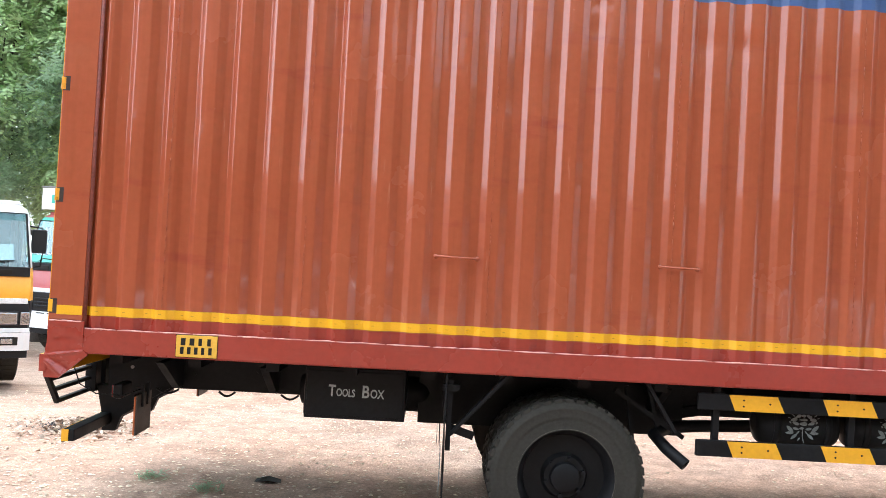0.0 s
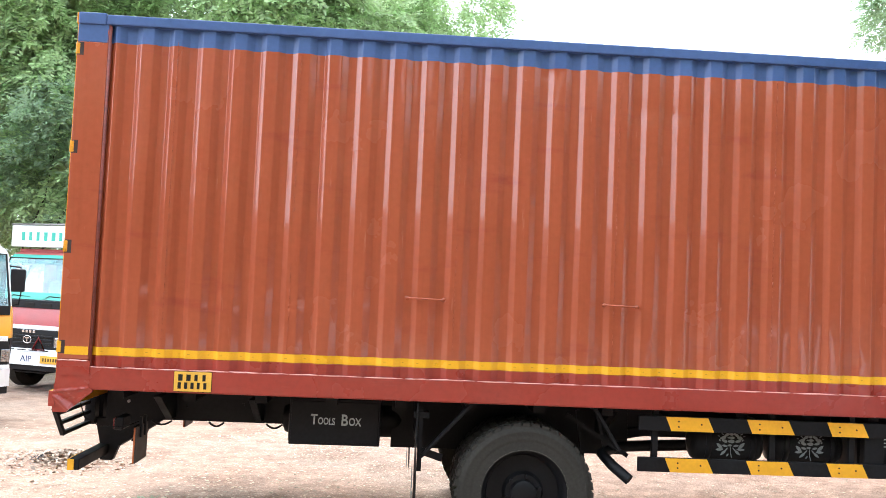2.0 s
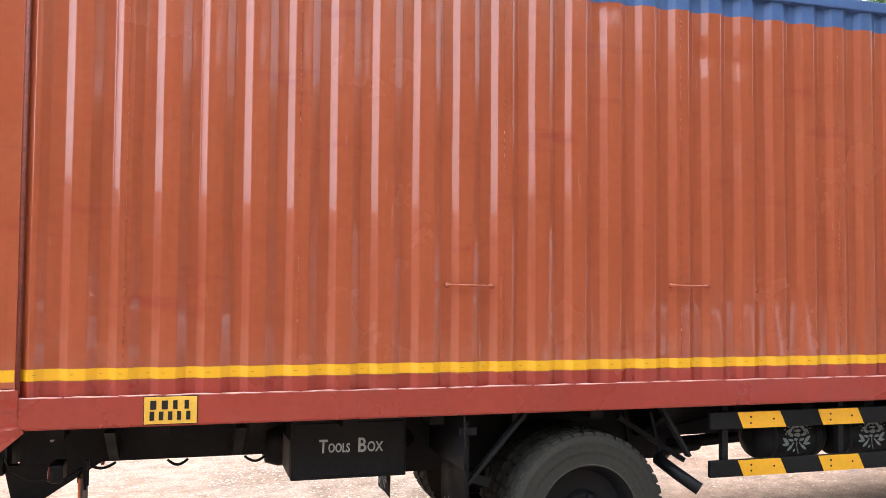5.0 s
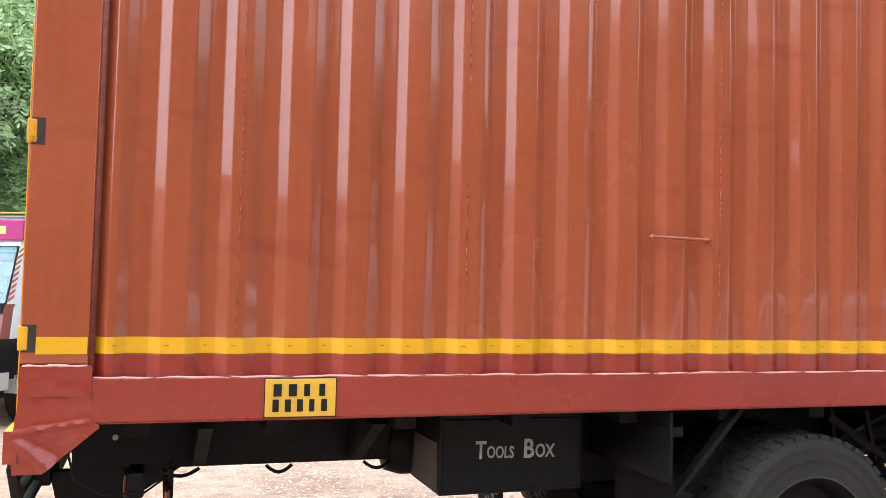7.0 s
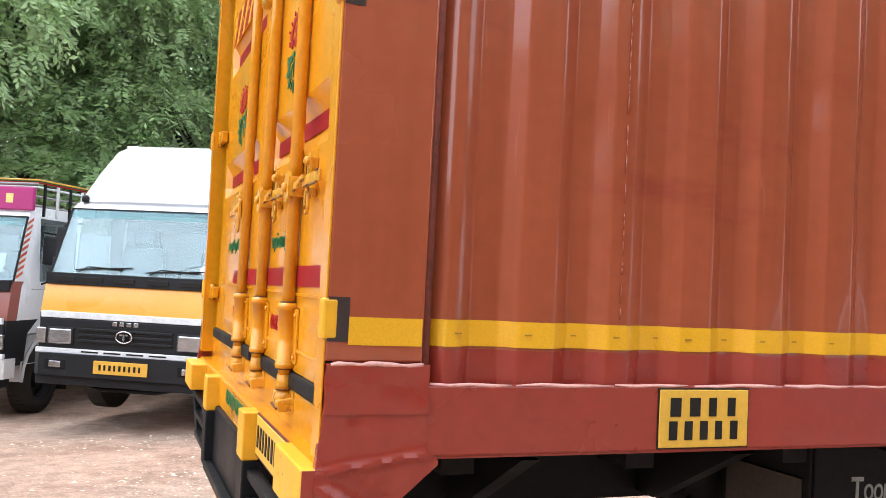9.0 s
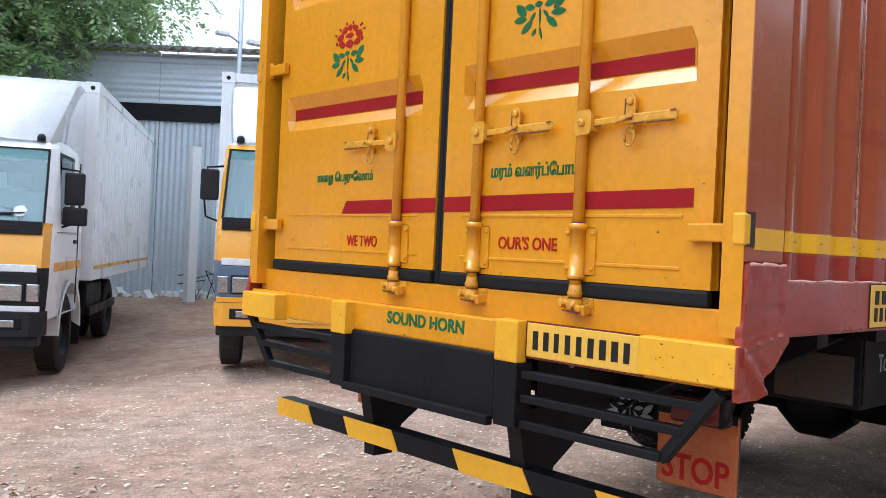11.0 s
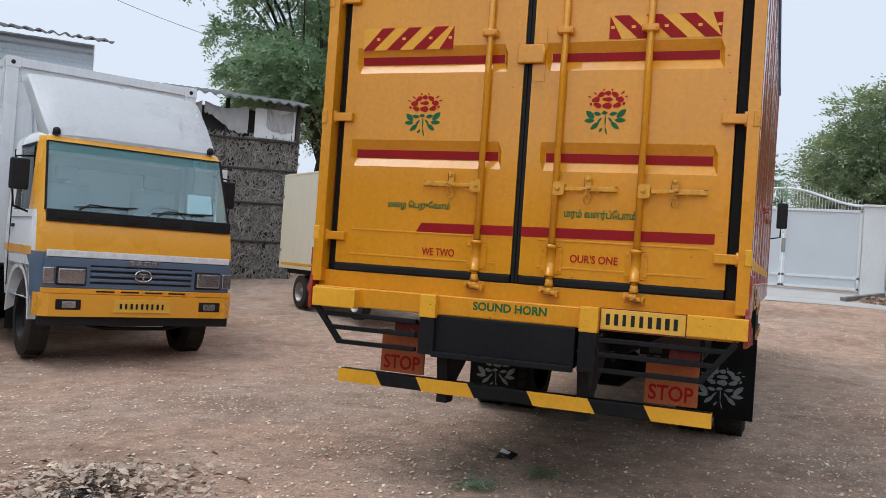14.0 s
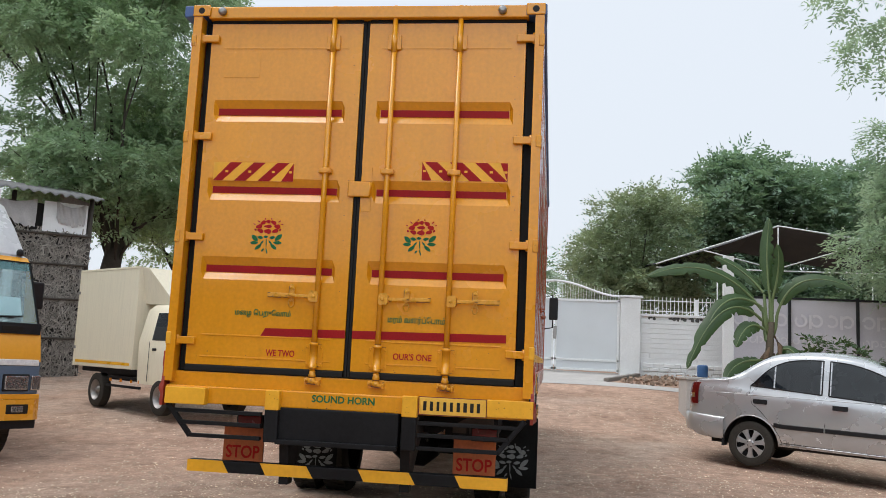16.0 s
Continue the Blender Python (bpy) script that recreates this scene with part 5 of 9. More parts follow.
# black plates added to keep the underside dark; they close lit gaps
part("frame_plate", Shape().box(-0.05, 1.75, 5.868, 5.884, 0.56, 0.915, 0.003), BLACK, truck)
part("flap_hanger_plate", Shape().box(0.115, 0.125, 5.17, 5.86, 0.70, 0.985, 0.002), BLACK, truck)
part("exhaust_pipe", Shape().tube([(1.9, 5.75, 0.66), (1.6, 5.62, 0.66), (1.45, 5.45, 0.64), (1.50, 5.33, 0.58), (1.60, 5.25, 0.50)], 0.038, 14, caps=False), BLACK, truck, "dull black exhaust tail pipe")
part("exhaust_bore", Shape().cyl((1.585, 5.262, 0.512), (1.599, 5.252, 0.501), 0.032, 14), INK, truck)
# side guard
SX0, SX1 = 1.645, 4.3
sg_ = part("side_guard", Shape().box(SX0, 3.40, 5.205, 5.235, 0.850, 0.950, 0.005).box(SX0, SX1, 5.205, 5.235, 0.570, 0.668, 0.005), BLACK, truck, "black and yellow striped side guard rails")
for z0, z1 in ((0.852, 0.948), (0.572, 0.666)):
    for xa, xb in ((1.83, 2.17), (2.40, 2.74), (2.97, 3.27), (3.52, 3.85)):
        if z0 > 0.8 and xa > 3.4:
            continue
        r = part("yellow_stripe", Shape().prism([(xa, z1), (xb - 0.045, z1), (xb, z0), (xa + 0.04, z0)], "y", 5.2012, 5.2052), YELLOW, sg_)
        for xv, zv in ((xa + 0.09, z0 + 0.03), (xa + 0.09, z1 - 0.03), (xb - 0.09, z0 + 0.05)):
            part("rivet", Shape().cyl((xv, 5.2015, zv), (xv, 5.198, zv), 0.006, 8), INK, r)
part("guard_post", Shape().box(3.26, 3.40, 5.236, 5.30, 0.57, 0.95, 0.004), BLACK, sg_)
for x in (1.75, 2.58, 3.15):
    part("guard_hanger", Shape().box(x, x + 0.04, 5.24, 5.28, 0.57, 1.0, 0.003), BLACK, sg_)
for x0, x1 in ((2.08, 2.60), (2.64, 3.18)):
    t = part("air_tank", Shape().rings([(0, 0.05), (0.04, 0.12), (0.12, 0.145), (0.88, 0.145), (0.96, 0.12), (1, 0.05)], (x0, 5.46, 0.755), (x1, 5.46, 0.755), 24), BLACK, truck, "black air tank with white stencilled flower")
    stencil_rose(on_side((x0 + x1) / 2 - 0.01, 0.755, 5.3135), 0.21, 0.18, t, FADED, FADED)
    part("tank_strap", Shape().rings([(0, 0.150), (1, 0.150)], (x0 + 0.08, 5.46, 0.755), (x0 + 0.12, 5.46, 0.755), 24), BLACK, t)
    part("tank_strap", Shape().rings([(0, 0.150), (1, 0.150)], (x1 - 0.12, 5.46, 0.755), (x1 - 0.08, 5.46, 0.755), 24), BLACK, t)
    part("tank_drain", Shape().rings([(0, 0.09), (0.7, 0.09), (1, 0.05)], ((x0 + x1) / 2 + 0.1, 5.46, 0.62), ((x0 + x1) / 2 + 0.1, 5.46, 0.54), 14), BLACK, t)
ft = part("fuel_tank", Shape().box(3.28, 4.25, 5.32, 5.80, 0.56, 0.95, 0.05), BLACK, truck, "black fuel tank with white stencilled word")
lettering("tank_lettering", "DIESEL", on_side(3.48, 0.80, 5.3185), 0.36, 0.06, STENCIL, ft)
part("frame_gusset", Shape().bar((1.2, 5.5, 0.9), (1.65, 5.5, 0.62), 0.03, 0.03).bar((1.3, 5.6, 0.92), (1.36, 5.6, 0.5), 0.025, 0.025).bar((1.42, 5.5, 0.92), (1.5, 5.5, 0.6), 0.02, 0.02), BLACK, truck)
# cab beyond the container, front wheels, mirror
rows = []
for z, x1, hw in ((0.62, 6.72, 1.02), (1.05, 6.78, 1.05), (1.45, 6.76, 1.05), (2.2, 6.45, 1.0), (2.42, 6.25, 0.95)):
    c = 6.335
    rows.append([(4.75, c - hw, z), (x1 - 0.2, c - hw, z), (x1 - 0.05, c - hw + 0.05, z), (x1, c - hw + 0.2, z), (x1, c + hw - 0.2, z), (x1 - 0.05, c + hw - 0.05, z), (x1 - 0.2, c + hw, z), (4.75, c + hw, z)])
s = Shape()
s.loft(rows)
cab = part("cab", s, CABORANGE, truck, "orange driver's cab")
part("cab_window", Shape().prism([(5.2, 1.5), (6.2, 1.5), (6.05, 2.15), (5.25, 2.15)], "y", 5.268, 5.30), DARKGLASS, cab)
for y, d in ((5.50, -1), (7.17, 1)):
    wheel((5.85, y, 0.425), d, 0.468, 0.235, truck, detail=False)
mr = part("mirror_arm", Shape().tube([(6.4, 5.30, 2.25), (6.45, 5.06, 2.32), (6.45, 5.05, 1.80), (6.4, 5.28, 1.75)], 0.012, 8), BLACK, cab)
part("mirror", Shape().box(6.38, 6.45, 4.97, 5.11, 1.92, 2.28, 0.02), DARK, mr)

# ---- the other lorries of the row ----
def facing(x, y, turn, z=None):
    """A pose on the ground whose own -y looks ahead; turn: degrees about z."""
    return pose(x, y, ground_at(x, y) if z is None else z, 0, 0, turn)


def ring(y0, y1, hw, z, r, win=0.955, side=(0.62, 1.32)):
    """One level of the cab, seen from above: from the back left round the front to the back right."""
    w = hw * win
    return [(-hw, y1, z), (-hw, side[1], z), (-hw, max(side[0], y0 + r + 0.05), z), (-hw, y0 + r, z), (-hw + 0.3 * r, y0 + 0.3 * r, z), (-w, y0, z),
            (w, y0, z), (hw - 0.3 * r, y0 + 0.3 * r, z), (hw, y0 + r, z), (hw, max(side[0], y0 + r + 0.05), z), (hw, side[1], z), (hw, y1, z)]


def lorry(name, m, label, group, front, band, grille, bumper, pillar, body=WHITE, sides=WHITE, box=True, deflector=True, sign=None, rack=False, lower=None, stripe=None, length=6.6, tall=1.03, sticker=True, barber=False, box_top=3.24, axle=0.92, twin=False, plate_x=0.0):
    """A forward-control lorry. front: upper face; band: strip under it; grille: lower face; pillar: windscreen surround."""
    t = thing(name, m, label, "truck", group)
    rnd = random.Random(7)
    # cab shell with open window holes
    low = (axle - 0.5, axle + 0.1)
    rows = [ring(0.10, 1.62, 0.96, 0.62, 0.10, side=low), ring(0.06, 1.62, 0.985, 0.95, 0.12, side=low), ring(0.055, 1.62, 0.99, 1.09, 0.12), ring(0.12, 1.62, 0.985, 1.43, 0.12),
            ring(0.17, 1.62, 0.98, 1.48, 0.12), ring(0.44, 1.60, 0.945, 2.14, 0.12), ring(0.50, 1.58, 0.93, 2.20, 0.14), ring(0.62, 1.5, 0.86, 2.27, 0.2, win=0.92)]
    s = Shape()
    s.loft(rows, skip={(4, 5), (4, 1), (4, 9), (0, 0), (0, 1), (0, 9), (0, 10)})
    for f in s.bm.faces:
        c = f.calc_center_median()
        fr = c.y < 0.35 and abs(c.x) < 0.99
        if c.z < 0.8 and fr:
            f.material_index = 3
        elif c.z < 1.07 and fr:
            f.material_index = 3
        elif c.z < 1.47 and fr:
            f.material_index = 1
        elif c.z < 2.2 and c.y < 0.6 and abs(c.x) > 0.7 and c.z > 1.47:
            f.material_index = 2
        elif 2.14 < c.z < 2.21 and c.y < 0.6:
            f.material_index = 2
    cab = part("cab", s, (sides, front, pillar, grille), t, soft=35)
    # windscreen, wipers, side glass
    def onscreen(x, f, off=0.0):
        return (x, 0.17 + 0.27 * f - off * 0.92, 1.48 + 0.66 * f + off * 0.38)
    s = Shape()
    s.loft([[onscreen(-0.934, 0.0, o), onscreen(0.934, 0.0, o), onscreen(0.900, 1.0, o), onscreen(-0.900, 1.0, o)] for o in (0.0, 0.006)])
    ws = part("windscreen", s, GLASS, cab)
    ws.visible_shadow = False
    s = Shape()
    for a, b in (((-0.93, 0), (0.93, 0)), ((0.93, 0), (0.895, 1)), ((0.895, 1), (-0.895, 1)), ((-0.895, 1), (-0.93, 0))):
        s.bar(onscreen(a[0], a[1], 0.008), onscreen(b[0], b[1], 0.008), 0.022, 0.012)
    part("screen_seal", s, RUBBER, cab)
    for x0, x1 in ((-0.62, -0.15), (0.15, 0.66)):
        s = Shape()
        s.tube([onscreen(x0, 0.02, 0.02), onscreen(x0 + 0.1, 0.10, 0.03), onscreen(x1, 0.08, 0.02)], 0.008, 6)
        s.bar(onscreen(x0 - 0.05, 0.06, 0.016), onscreen(x1 + 0.1, 0.115, 0.016), 0.012, 0.012)
        part("wiper", s, INK, cab)
    # louvred black strip below the screen
    s = Shape().box(-0.93, 0.93, 0.09, 0.15, 1.375, 1.49, 0.006)
    lv = part("scuttle_panel", s, DARK, cab)
    for x in (-0.72, -0.42, -0.08, 0.28, 0.62):
        part("scuttle_vent", Shape().box(x - 0.11, x + 0.11, 0.080, 0.095, 1.405, 1.455, 0.004), INK, lv)
    # bands and grille
    part("front_band", Shape().box(-0.915, 0.915, 0.022, 0.06, 1.052, 1.115, 0.006), band, cab)
    s = Shape().box(-0.93, 0.93, 0.03, 0.06, 0.76, 1.05, 0.012)
    gp = part("grille_panel", s, grille, cab)
    for z in (0.83, 0.885, 0.94):
        part("grille_slat", Shape().box(-0.50, 0.50, 0.012, 0.04, z, z + 0.028, 0.006), grille, gp)
    for z in (0.812, 0.865, 0.92, 0.97):
        part("grille_gap", Shape().box(-0.51, 0.51, 0.026, 0.035, z, z + 0.016), INK, gp)
    s = Shape()
    s.tube([(0.085 * math.cos(a), 0.004, 0.90 + 0.055 * math.sin(a)) for a in [2 * math.pi * k / 20 for k in range(21)]], 0.008, 6)
    s.box(-0.045, 0.045, -0.002, 0.01, 0.915, 0.93).box(-0.01, 0.01, -0.002, 0.01, 0.865, 0.915)
    part("round_badge", s, CHROME, gp)
    for k in range(4):
        part("maker_bar", Shape().box(-0.14 + 0.075 * k, -0.09 + 0.075 * k, 0.022, 0.03, 1.0, 1.04, 0.003), CHROME, gp)
    part("lower_lip", Shape().box(-0.95, 0.95, 0.016, 0.06, 0.712, 0.762, 0.006), sides if bumper is DARK else bumper, cab)
    for x in (-0.36, -0.12, 0.12, 0.36):
        part("lip_vent", Shape().box(x - 0.09, x + 0.09, 0.012, 0.03, 0.732, 0.746), INK, cab)
    s = Shape()
    s.loft([[onscreen(-0.898, 0.86, 0.008), onscreen(0.898, 0.86, 0.008)], [onscreen(-0.893, 0.985, 0.008), onscreen(0.893, 0.985, 0.008)]], closed=False)
    part("sun_strip", s, TEALGLASS, cab).visible_shadow = False
    for sx in (-1, 1):
        hl = part("headlamp", Shape().box(*sorted((sx * 0.545, sx * 0.825)), 0.012, 0.05, 0.79, 0.965, 0.012), DARK, gp)
        part("headlamp_glass", Shape().box(*sorted((sx * 0.56, sx * 0.81)), 0.002, 0.014, 0.805, 0.95, 0.014), LAMP, hl)
        part("indicator", Shape().box(*sorted((sx * 0.84, sx * 0.945)), 0.006, 0.05, 0.80, 0.955, 0.012), LAMP, gp)
    # bumper with fog lamps, plate, lower valance
    s = Shape()
    s.loft([[(-1.0, 0.22, z), (-0.98, 0.04, z), (-0.9, -0.02, z), (0.9, -0.02, z), (0.98, 0.04, z), (1.0, 0.22, z)] for z in (0.49, 0.505, 0.695, 0.71)])
    bp = part("bumper", s, bumper, t)
    part("valance", Shape().box(-0.96, 0.96, 0.03, 0.20, 0.395, 0.492, 0.01), lower or DARK, t)
    for sx in (-1, 1):
        fl = part("fog_recess", Shape().box(*sorted((sx * 0.60, sx * 0.84)), -0.026, 0.0, 0.555, 0.66, 0.01), INK if bumper is not DARK else BLACK, bp)
        part("fog_lamp", Shape().box(*sorted((sx * 0.65, sx * 0.78)), -0.034, -0.02, 0.575, 0.64, 0.008), LAMP, fl)
    npm = part("number_plate", Shape().box(plate_x - 0.29, plate_x + 0.29, -0.034, -0.02, 0.535, 0.665, 0.004), PLATE, bp, "yellow number plate")
    bars_text("number_bar", Matrix.Translation((plate_x, -0.0345, 0.60)) @ pose(0, 0, 0, 90), 0.48, 0.07, (9,), INK, npm, rnd)
    # mirrors
    for sx in (-1, 1):
        ma = part("mirror_arm", Shape().tube([(sx * 0.95, 0.70, 2.0), (sx * 1.12, 0.66, 1.98), (sx * 1.15, 0.65, 1.75), (sx * 1.12, 0.66, 1.50), (sx * 0.97, 0.66, 1.45)], 0.011, 8), BLACK, cab)
        part("mirror", Shape().box(*sorted((sx * 1.0, sx * 1.18)), 0.60, 0.66, 1.66, 1.96, 0.02), DARK, ma)
        if twin:
            part("wide_angle_mirror", Shape().box(*sorted((sx * 0.99, sx * 1.21)), 0.59, 0.66, 1.47, 1.64, 0.02), DARK, ma)
        s = Shape().prism([(0.64, 1.45), (1.30, 1.45), (1.30, 2.10), (0.72, 2.10)], "x", *sorted((sx * 0.94, sx * 0.95)))
        part("side_glass", s, PALEGLASS, cab).visible_shadow = False
        s = Shape().box(*sorted((sx * 0.984, sx * 0.996)), 0.45, 1.40, 1.40, 1.405).box(*sorted((sx * 0.984, sx * 0.996)), 1.40, 1.405, 0.7, 2.1).box(*sorted((sx * 0.986, sx * 1.005)), 1.20, 1.33, 1.30, 1.335, 0.004)
        part("door_seam", s, DARK, cab)
        if stripe:
            part("side_stripe", Shape().box(*sorted((sx * 0.987, sx * 0.994)), 0.35, 1.60, 1.05, 1.13), stripe, cab)
    # inside of the cab
    s = Shape().box(-0.85, 0.85, 0.28, 0.55, 1.15, 1.38, 0.03)
    part("dashboard", s, DARK, cab)
    for x in (-0.5, 0.45):
        seat = part("seat", Shape().box(x - 0.25, x + 0.25, 1.20, 1.32, 1.15, 1.80, 0.04), SEAT, cab)
        part("headrest", Shape().box(x - 0.12, x + 0.12, 1.22, 1.30, 1.82, 1.98, 0.03), SEAT, seat)
    s = Shape().box(-0.86, 0.86, 1.50, 1.54, 1.0, 1.55).box(-0.86, -0.45, 1.50, 1.54, 1.55, 2.1).box(0.45, 0.86, 1.50, 1.54, 1.55, 2.1).box(-0.45, 0.45, 1.50, 1.54, 1.98, 2.1)
    part("cab_back_lining", s, SEAT, cab)
    s = Shape()
    s.tube([(0.42 + 0.21 * math.cos(a), 0.60 + 0.12 * math.sin(a), 1.46 + 0.15 * math.sin(a)) for a in [2 * math.pi * k / 20 for k in range(21)]], 0.014, 6)
    part("steering_wheel", s, INK, cab)
    if sticker:
        part("screen_sticker", Shape().loft([[onscreen(0.48, 0.12, -0.004), onscreen(0.76, 0.12, -0.004), onscreen(0.76, 0.42, -0.004), onscreen(0.50, 0.42, -0.004)], [onscreen(0.48, 0.12, -0.008), onscreen(0.76, 0.12, -0.008), onscreen(0.76, 0.42, -0.008), onscreen(0.50, 0.42, -0.008)]]), STENCIL, cab)
    else:
        q = onscreen(0.72, 0.14, 0.010)
        part("round_sticker", Shape().cyl(q, (q[0], q[1] - 0.002, q[2] + 0.001), 0.055, 18), STENCIL, cab)
    if barber:                          # slanting orange bars on the white pillars
        for sx in (-1, 1):
            for k in range(9):
                f = 0.04 + 0.105 * k
                a, b = (0.925 - 0.034 * f, f), (0.985 - 0.042 * f, f + 0.10)
                s = Shape()
                s.loft([[(sx * a[0], 0.16 + 0.27 * f, 1.46 + 0.66 * f), (sx * b[0], 0.20 + 0.27 * b[1], 1.46 + 0.66 * b[1])], [(sx * a[0], 0.16 + 0.27 * (f + 0.055), 1.46 + 0.66 * (f + 0.055)), (sx * b[0], 0.20 + 0.27 * (b[1] + 0.055), 1.46 + 0.66 * (b[1] + 0.055))]], closed=False)
                bmesh.ops.solidify(s.bm, geom=s.bm.faces[:], thickness=-0.02)
                part("pillar_bar", s, STRIPED, cab)
    # chassis, wheels and arches
    for x in (-0.4, 0.4):
        part("chassis_rail", Shape().box(x - 0.03, x + 0.03, 0.3, length, 0.62, 0.82), BLACK, t)
    part("front_axle", Shape().box(-0.8, 0.8, axle - 0.06, axle + 0.04, 0.34, 0.42, 0.01), BLACK, t)
    part("radiator_guard", Shape().tube([(-0.5, 0.14, 0.40), (-0.3, 0.13, 0.36), (0.3, 0.13, 0.36), (0.5, 0.14, 0.40)], 0.02, 8), BLACK, t)
    for sx in (-1, 1):
        wheel_y(t, sx * 0.72, axle, 0.40, 0.23, sx)
        for xx in (0.60, 0.86):
            wheel_y(t, sx * (xx - 0.22 if xx < 0.7 else xx - 0.2), length - 2.0, 0.40, 0.2, sx)
        s = Shape()
        s.loft([[(sx * 0.80, axle + 0.52 * math.cos(a), 0.42 + 0.52 * math.sin(a)) for a in [math.pi * k / 10 for k in range(11)]], [(sx * 0.995, axle + 0.50 * math.cos(a), 0.42 + 0.50 * math.sin(a)) for a in [math.pi * k / 10 for k in range(11)]],
                [(sx * 0.995, axle + 0.56 * math.cos(a), 0.42 + 0.56 * math.sin(a)) for a in [math.pi * k / 10 for k in range(11)]]], closed=False)
        part("wheel_arch", s, sides, t, soft=40)
        s = Shape()
        fan = [math.pi * k / 16 for k in range(17)]
        ys_ = [min(1.62, axle - 0.56 * math.cos(q)) for q in fan]
        s.loft([[(sx * 0.982, y, 0.42 + 0.55 * math.sin(q)) for y, q in zip(ys_, fan)], [(sx * 0.982, y, max(0.955, 0.425 + 0.55 * math.sin(q))) for y, q in zip(ys_, fan)]], closed=False)
        bmesh.ops.solidify(s.bm, geom=s.bm.faces[:], thickness=0.012)
        part("arch_panel", s, sides, t)
        part("arch_flap", Shape().box(*sorted((sx * 0.76, sx * 0.99)), axle + 0.50, axle + 0.52, 0.22, 0.62, 0.004), RUBBER, t)
        part("step_panel", Shape().box(*sorted((sx * 0.955, sx * 0.979)), min(1.44, axle + 0.53), 1.62, 0.60, 0.98), sides, t) if axle < 1.0 else None
    if box:
        W, y0, y1, z0, z1 = 1.10, 1.78, 7.0, 0.92, box_top
        bx = part("cargo_box", Shape().box(-W + 0.03, W - 0.03, y0 + 0.03, y1, z0 + 0.05, z1 - 0.03), body, t, "white ribbed cargo box")
        for sx in (-1, 1):
            s = Shape()
            pts, y = [], y0 + 0.1
            while y < y1 - 0.15:
                pts += [(y, 0), (y + 0.03, 0.024), (y + 0.11, 0.024), (y + 0.14, 0)]
                y += 0.22
            s.loft([[(sx * (W - 0.028 + p[1]), p[0], z) for p in pts] for z in (z0 + 0.1, z1 - 0.1)], closed=False)
            part("ribbed_side", s, body, bx)
            part("top_rail", Shape().box(*sorted((sx * (W - 0.05), sx * (W + 0.004))), y0, y1, z1 - 0.10, z1, 0.008), body, bx)
            part("bottom_rail", Shape().box(*sorted((sx * (W - 0.05), sx * (W + 0.004))), y0, y1, z0, z0 + 0.12, 0.008), body, bx)
            part("rail_tape", Shape().box(*sorted((sx * (W + 0.004), sx * (W + 0.007))), y0 + 0.1, y1 - 0.1, z0 + 0.125, z0 + 0.165), TAPE, bx)
            part("corner_post", Shape().box(*sorted((sx * (W - 0.14), sx * (W + 0.002))), y0 - 0.004, y0 + 0.08, z0, z1, 0.008), body, bx)
            cc = part("corner_casting", Shape().box(*sorted((sx * (W - 0.15), sx * (W + 0.006))), y0 - 0.01, y0 + 0.14, z1 - 0.12, z1 + 0.006, 0.008), body, bx)
            part("casting_hole", Shape().cyl((sx * (W - 0.07), y0 - 0.012, z1 - 0.06), (sx * (W - 0.07), y0 - 0.009, z1 - 0.06), 0.025, 12), INK, cc)
        part("front_rail", Shape().box(-W + 0.15, W - 0.15, y0, y0 + 0.06, z1 - 0.1, z1, 0.006), body, bx)
        for sx in (-1, 1):
            part("side_underrun", Shape().box(*sorted((sx * 1.0, sx * 1.04)), 2.1, 3.9, 0.50, 0.60, 0.006), BLACK, t)
            part("under_locker", Shape().box(*sorted((sx * 0.55, sx * 0.98)), 2.2, 3.2, 0.50, 0.86, 0.03), BLACK, t)
    # the cab stands taller above the bumper
    for o in (cab, *cab.children_recursive):
        co = np.empty(len(o.data.vertices) * 3)
        o.data.vertices.foreach_get("co", co)
        co = co.reshape(-1, 3)
        co[:, 2] = np.where(co[:, 2] > 0.72, 0.72 + (co[:, 2] - 0.72) * tall, co[:, 2])
        co[:, 0] *= 1.02
        o.data.vertices.foreach_set("co", co.ravel())
    zr = 0.72 + 1.50 * tall
    if deflector:
        rows = []
        for f, y, z, hw in ((0, 0.50, zr, 0.90), (0.15, 0.58, zr + 0.09, 0.92), (0.5, 0.90, zr + 0.36, 0.95), (0.85, 1.28, 2.96, 0.97), (1, 1.46, 3.03, 0.97)):
            rows.append([(-hw + 0.012, y + 0.20, z - 0.075), (-hw, y + 0.10, z - 0.03), (-hw + 0.02, y + 0.03, z - 0.008), (-hw + 0.06, y, z), (-hw / 2, y - 0.03, z + 0.012), (hw / 2, y - 0.03, z + 0.012), (hw - 0.06, y, z), (hw - 0.02, y + 0.03, z - 0.008), (hw, y + 0.10, z - 0.03), (hw - 0.012, y + 0.20, z - 0.075)])
        rows.append([(v[0], v[1] + 0.07, v[2] - 0.004) for v in rows[-1]])
        s = Shape()
        s.loft(rows, closed=False)
        bmesh.ops.solidify(s.bm, geom=s.bm.faces[:], thickness=0.012)
        wdf = part("wind_deflector", s, WHITE, t, "white moulded wind deflector", soft=40)
        for sx in (-1, 1):
            part("deflector_stay", Shape().tube([(sx * 0.84, 1.12, zr - 0.02), (sx * 0.90, 1.36, 2.90)], 0.012, 8), GALV, wdf)
            part("deflector_stay", Shape().tube([(sx * 0.84, 1.40, zr - 0.02), (sx * 0.88, 1.52, 2.96)], 0.012, 8), GALV, wdf)
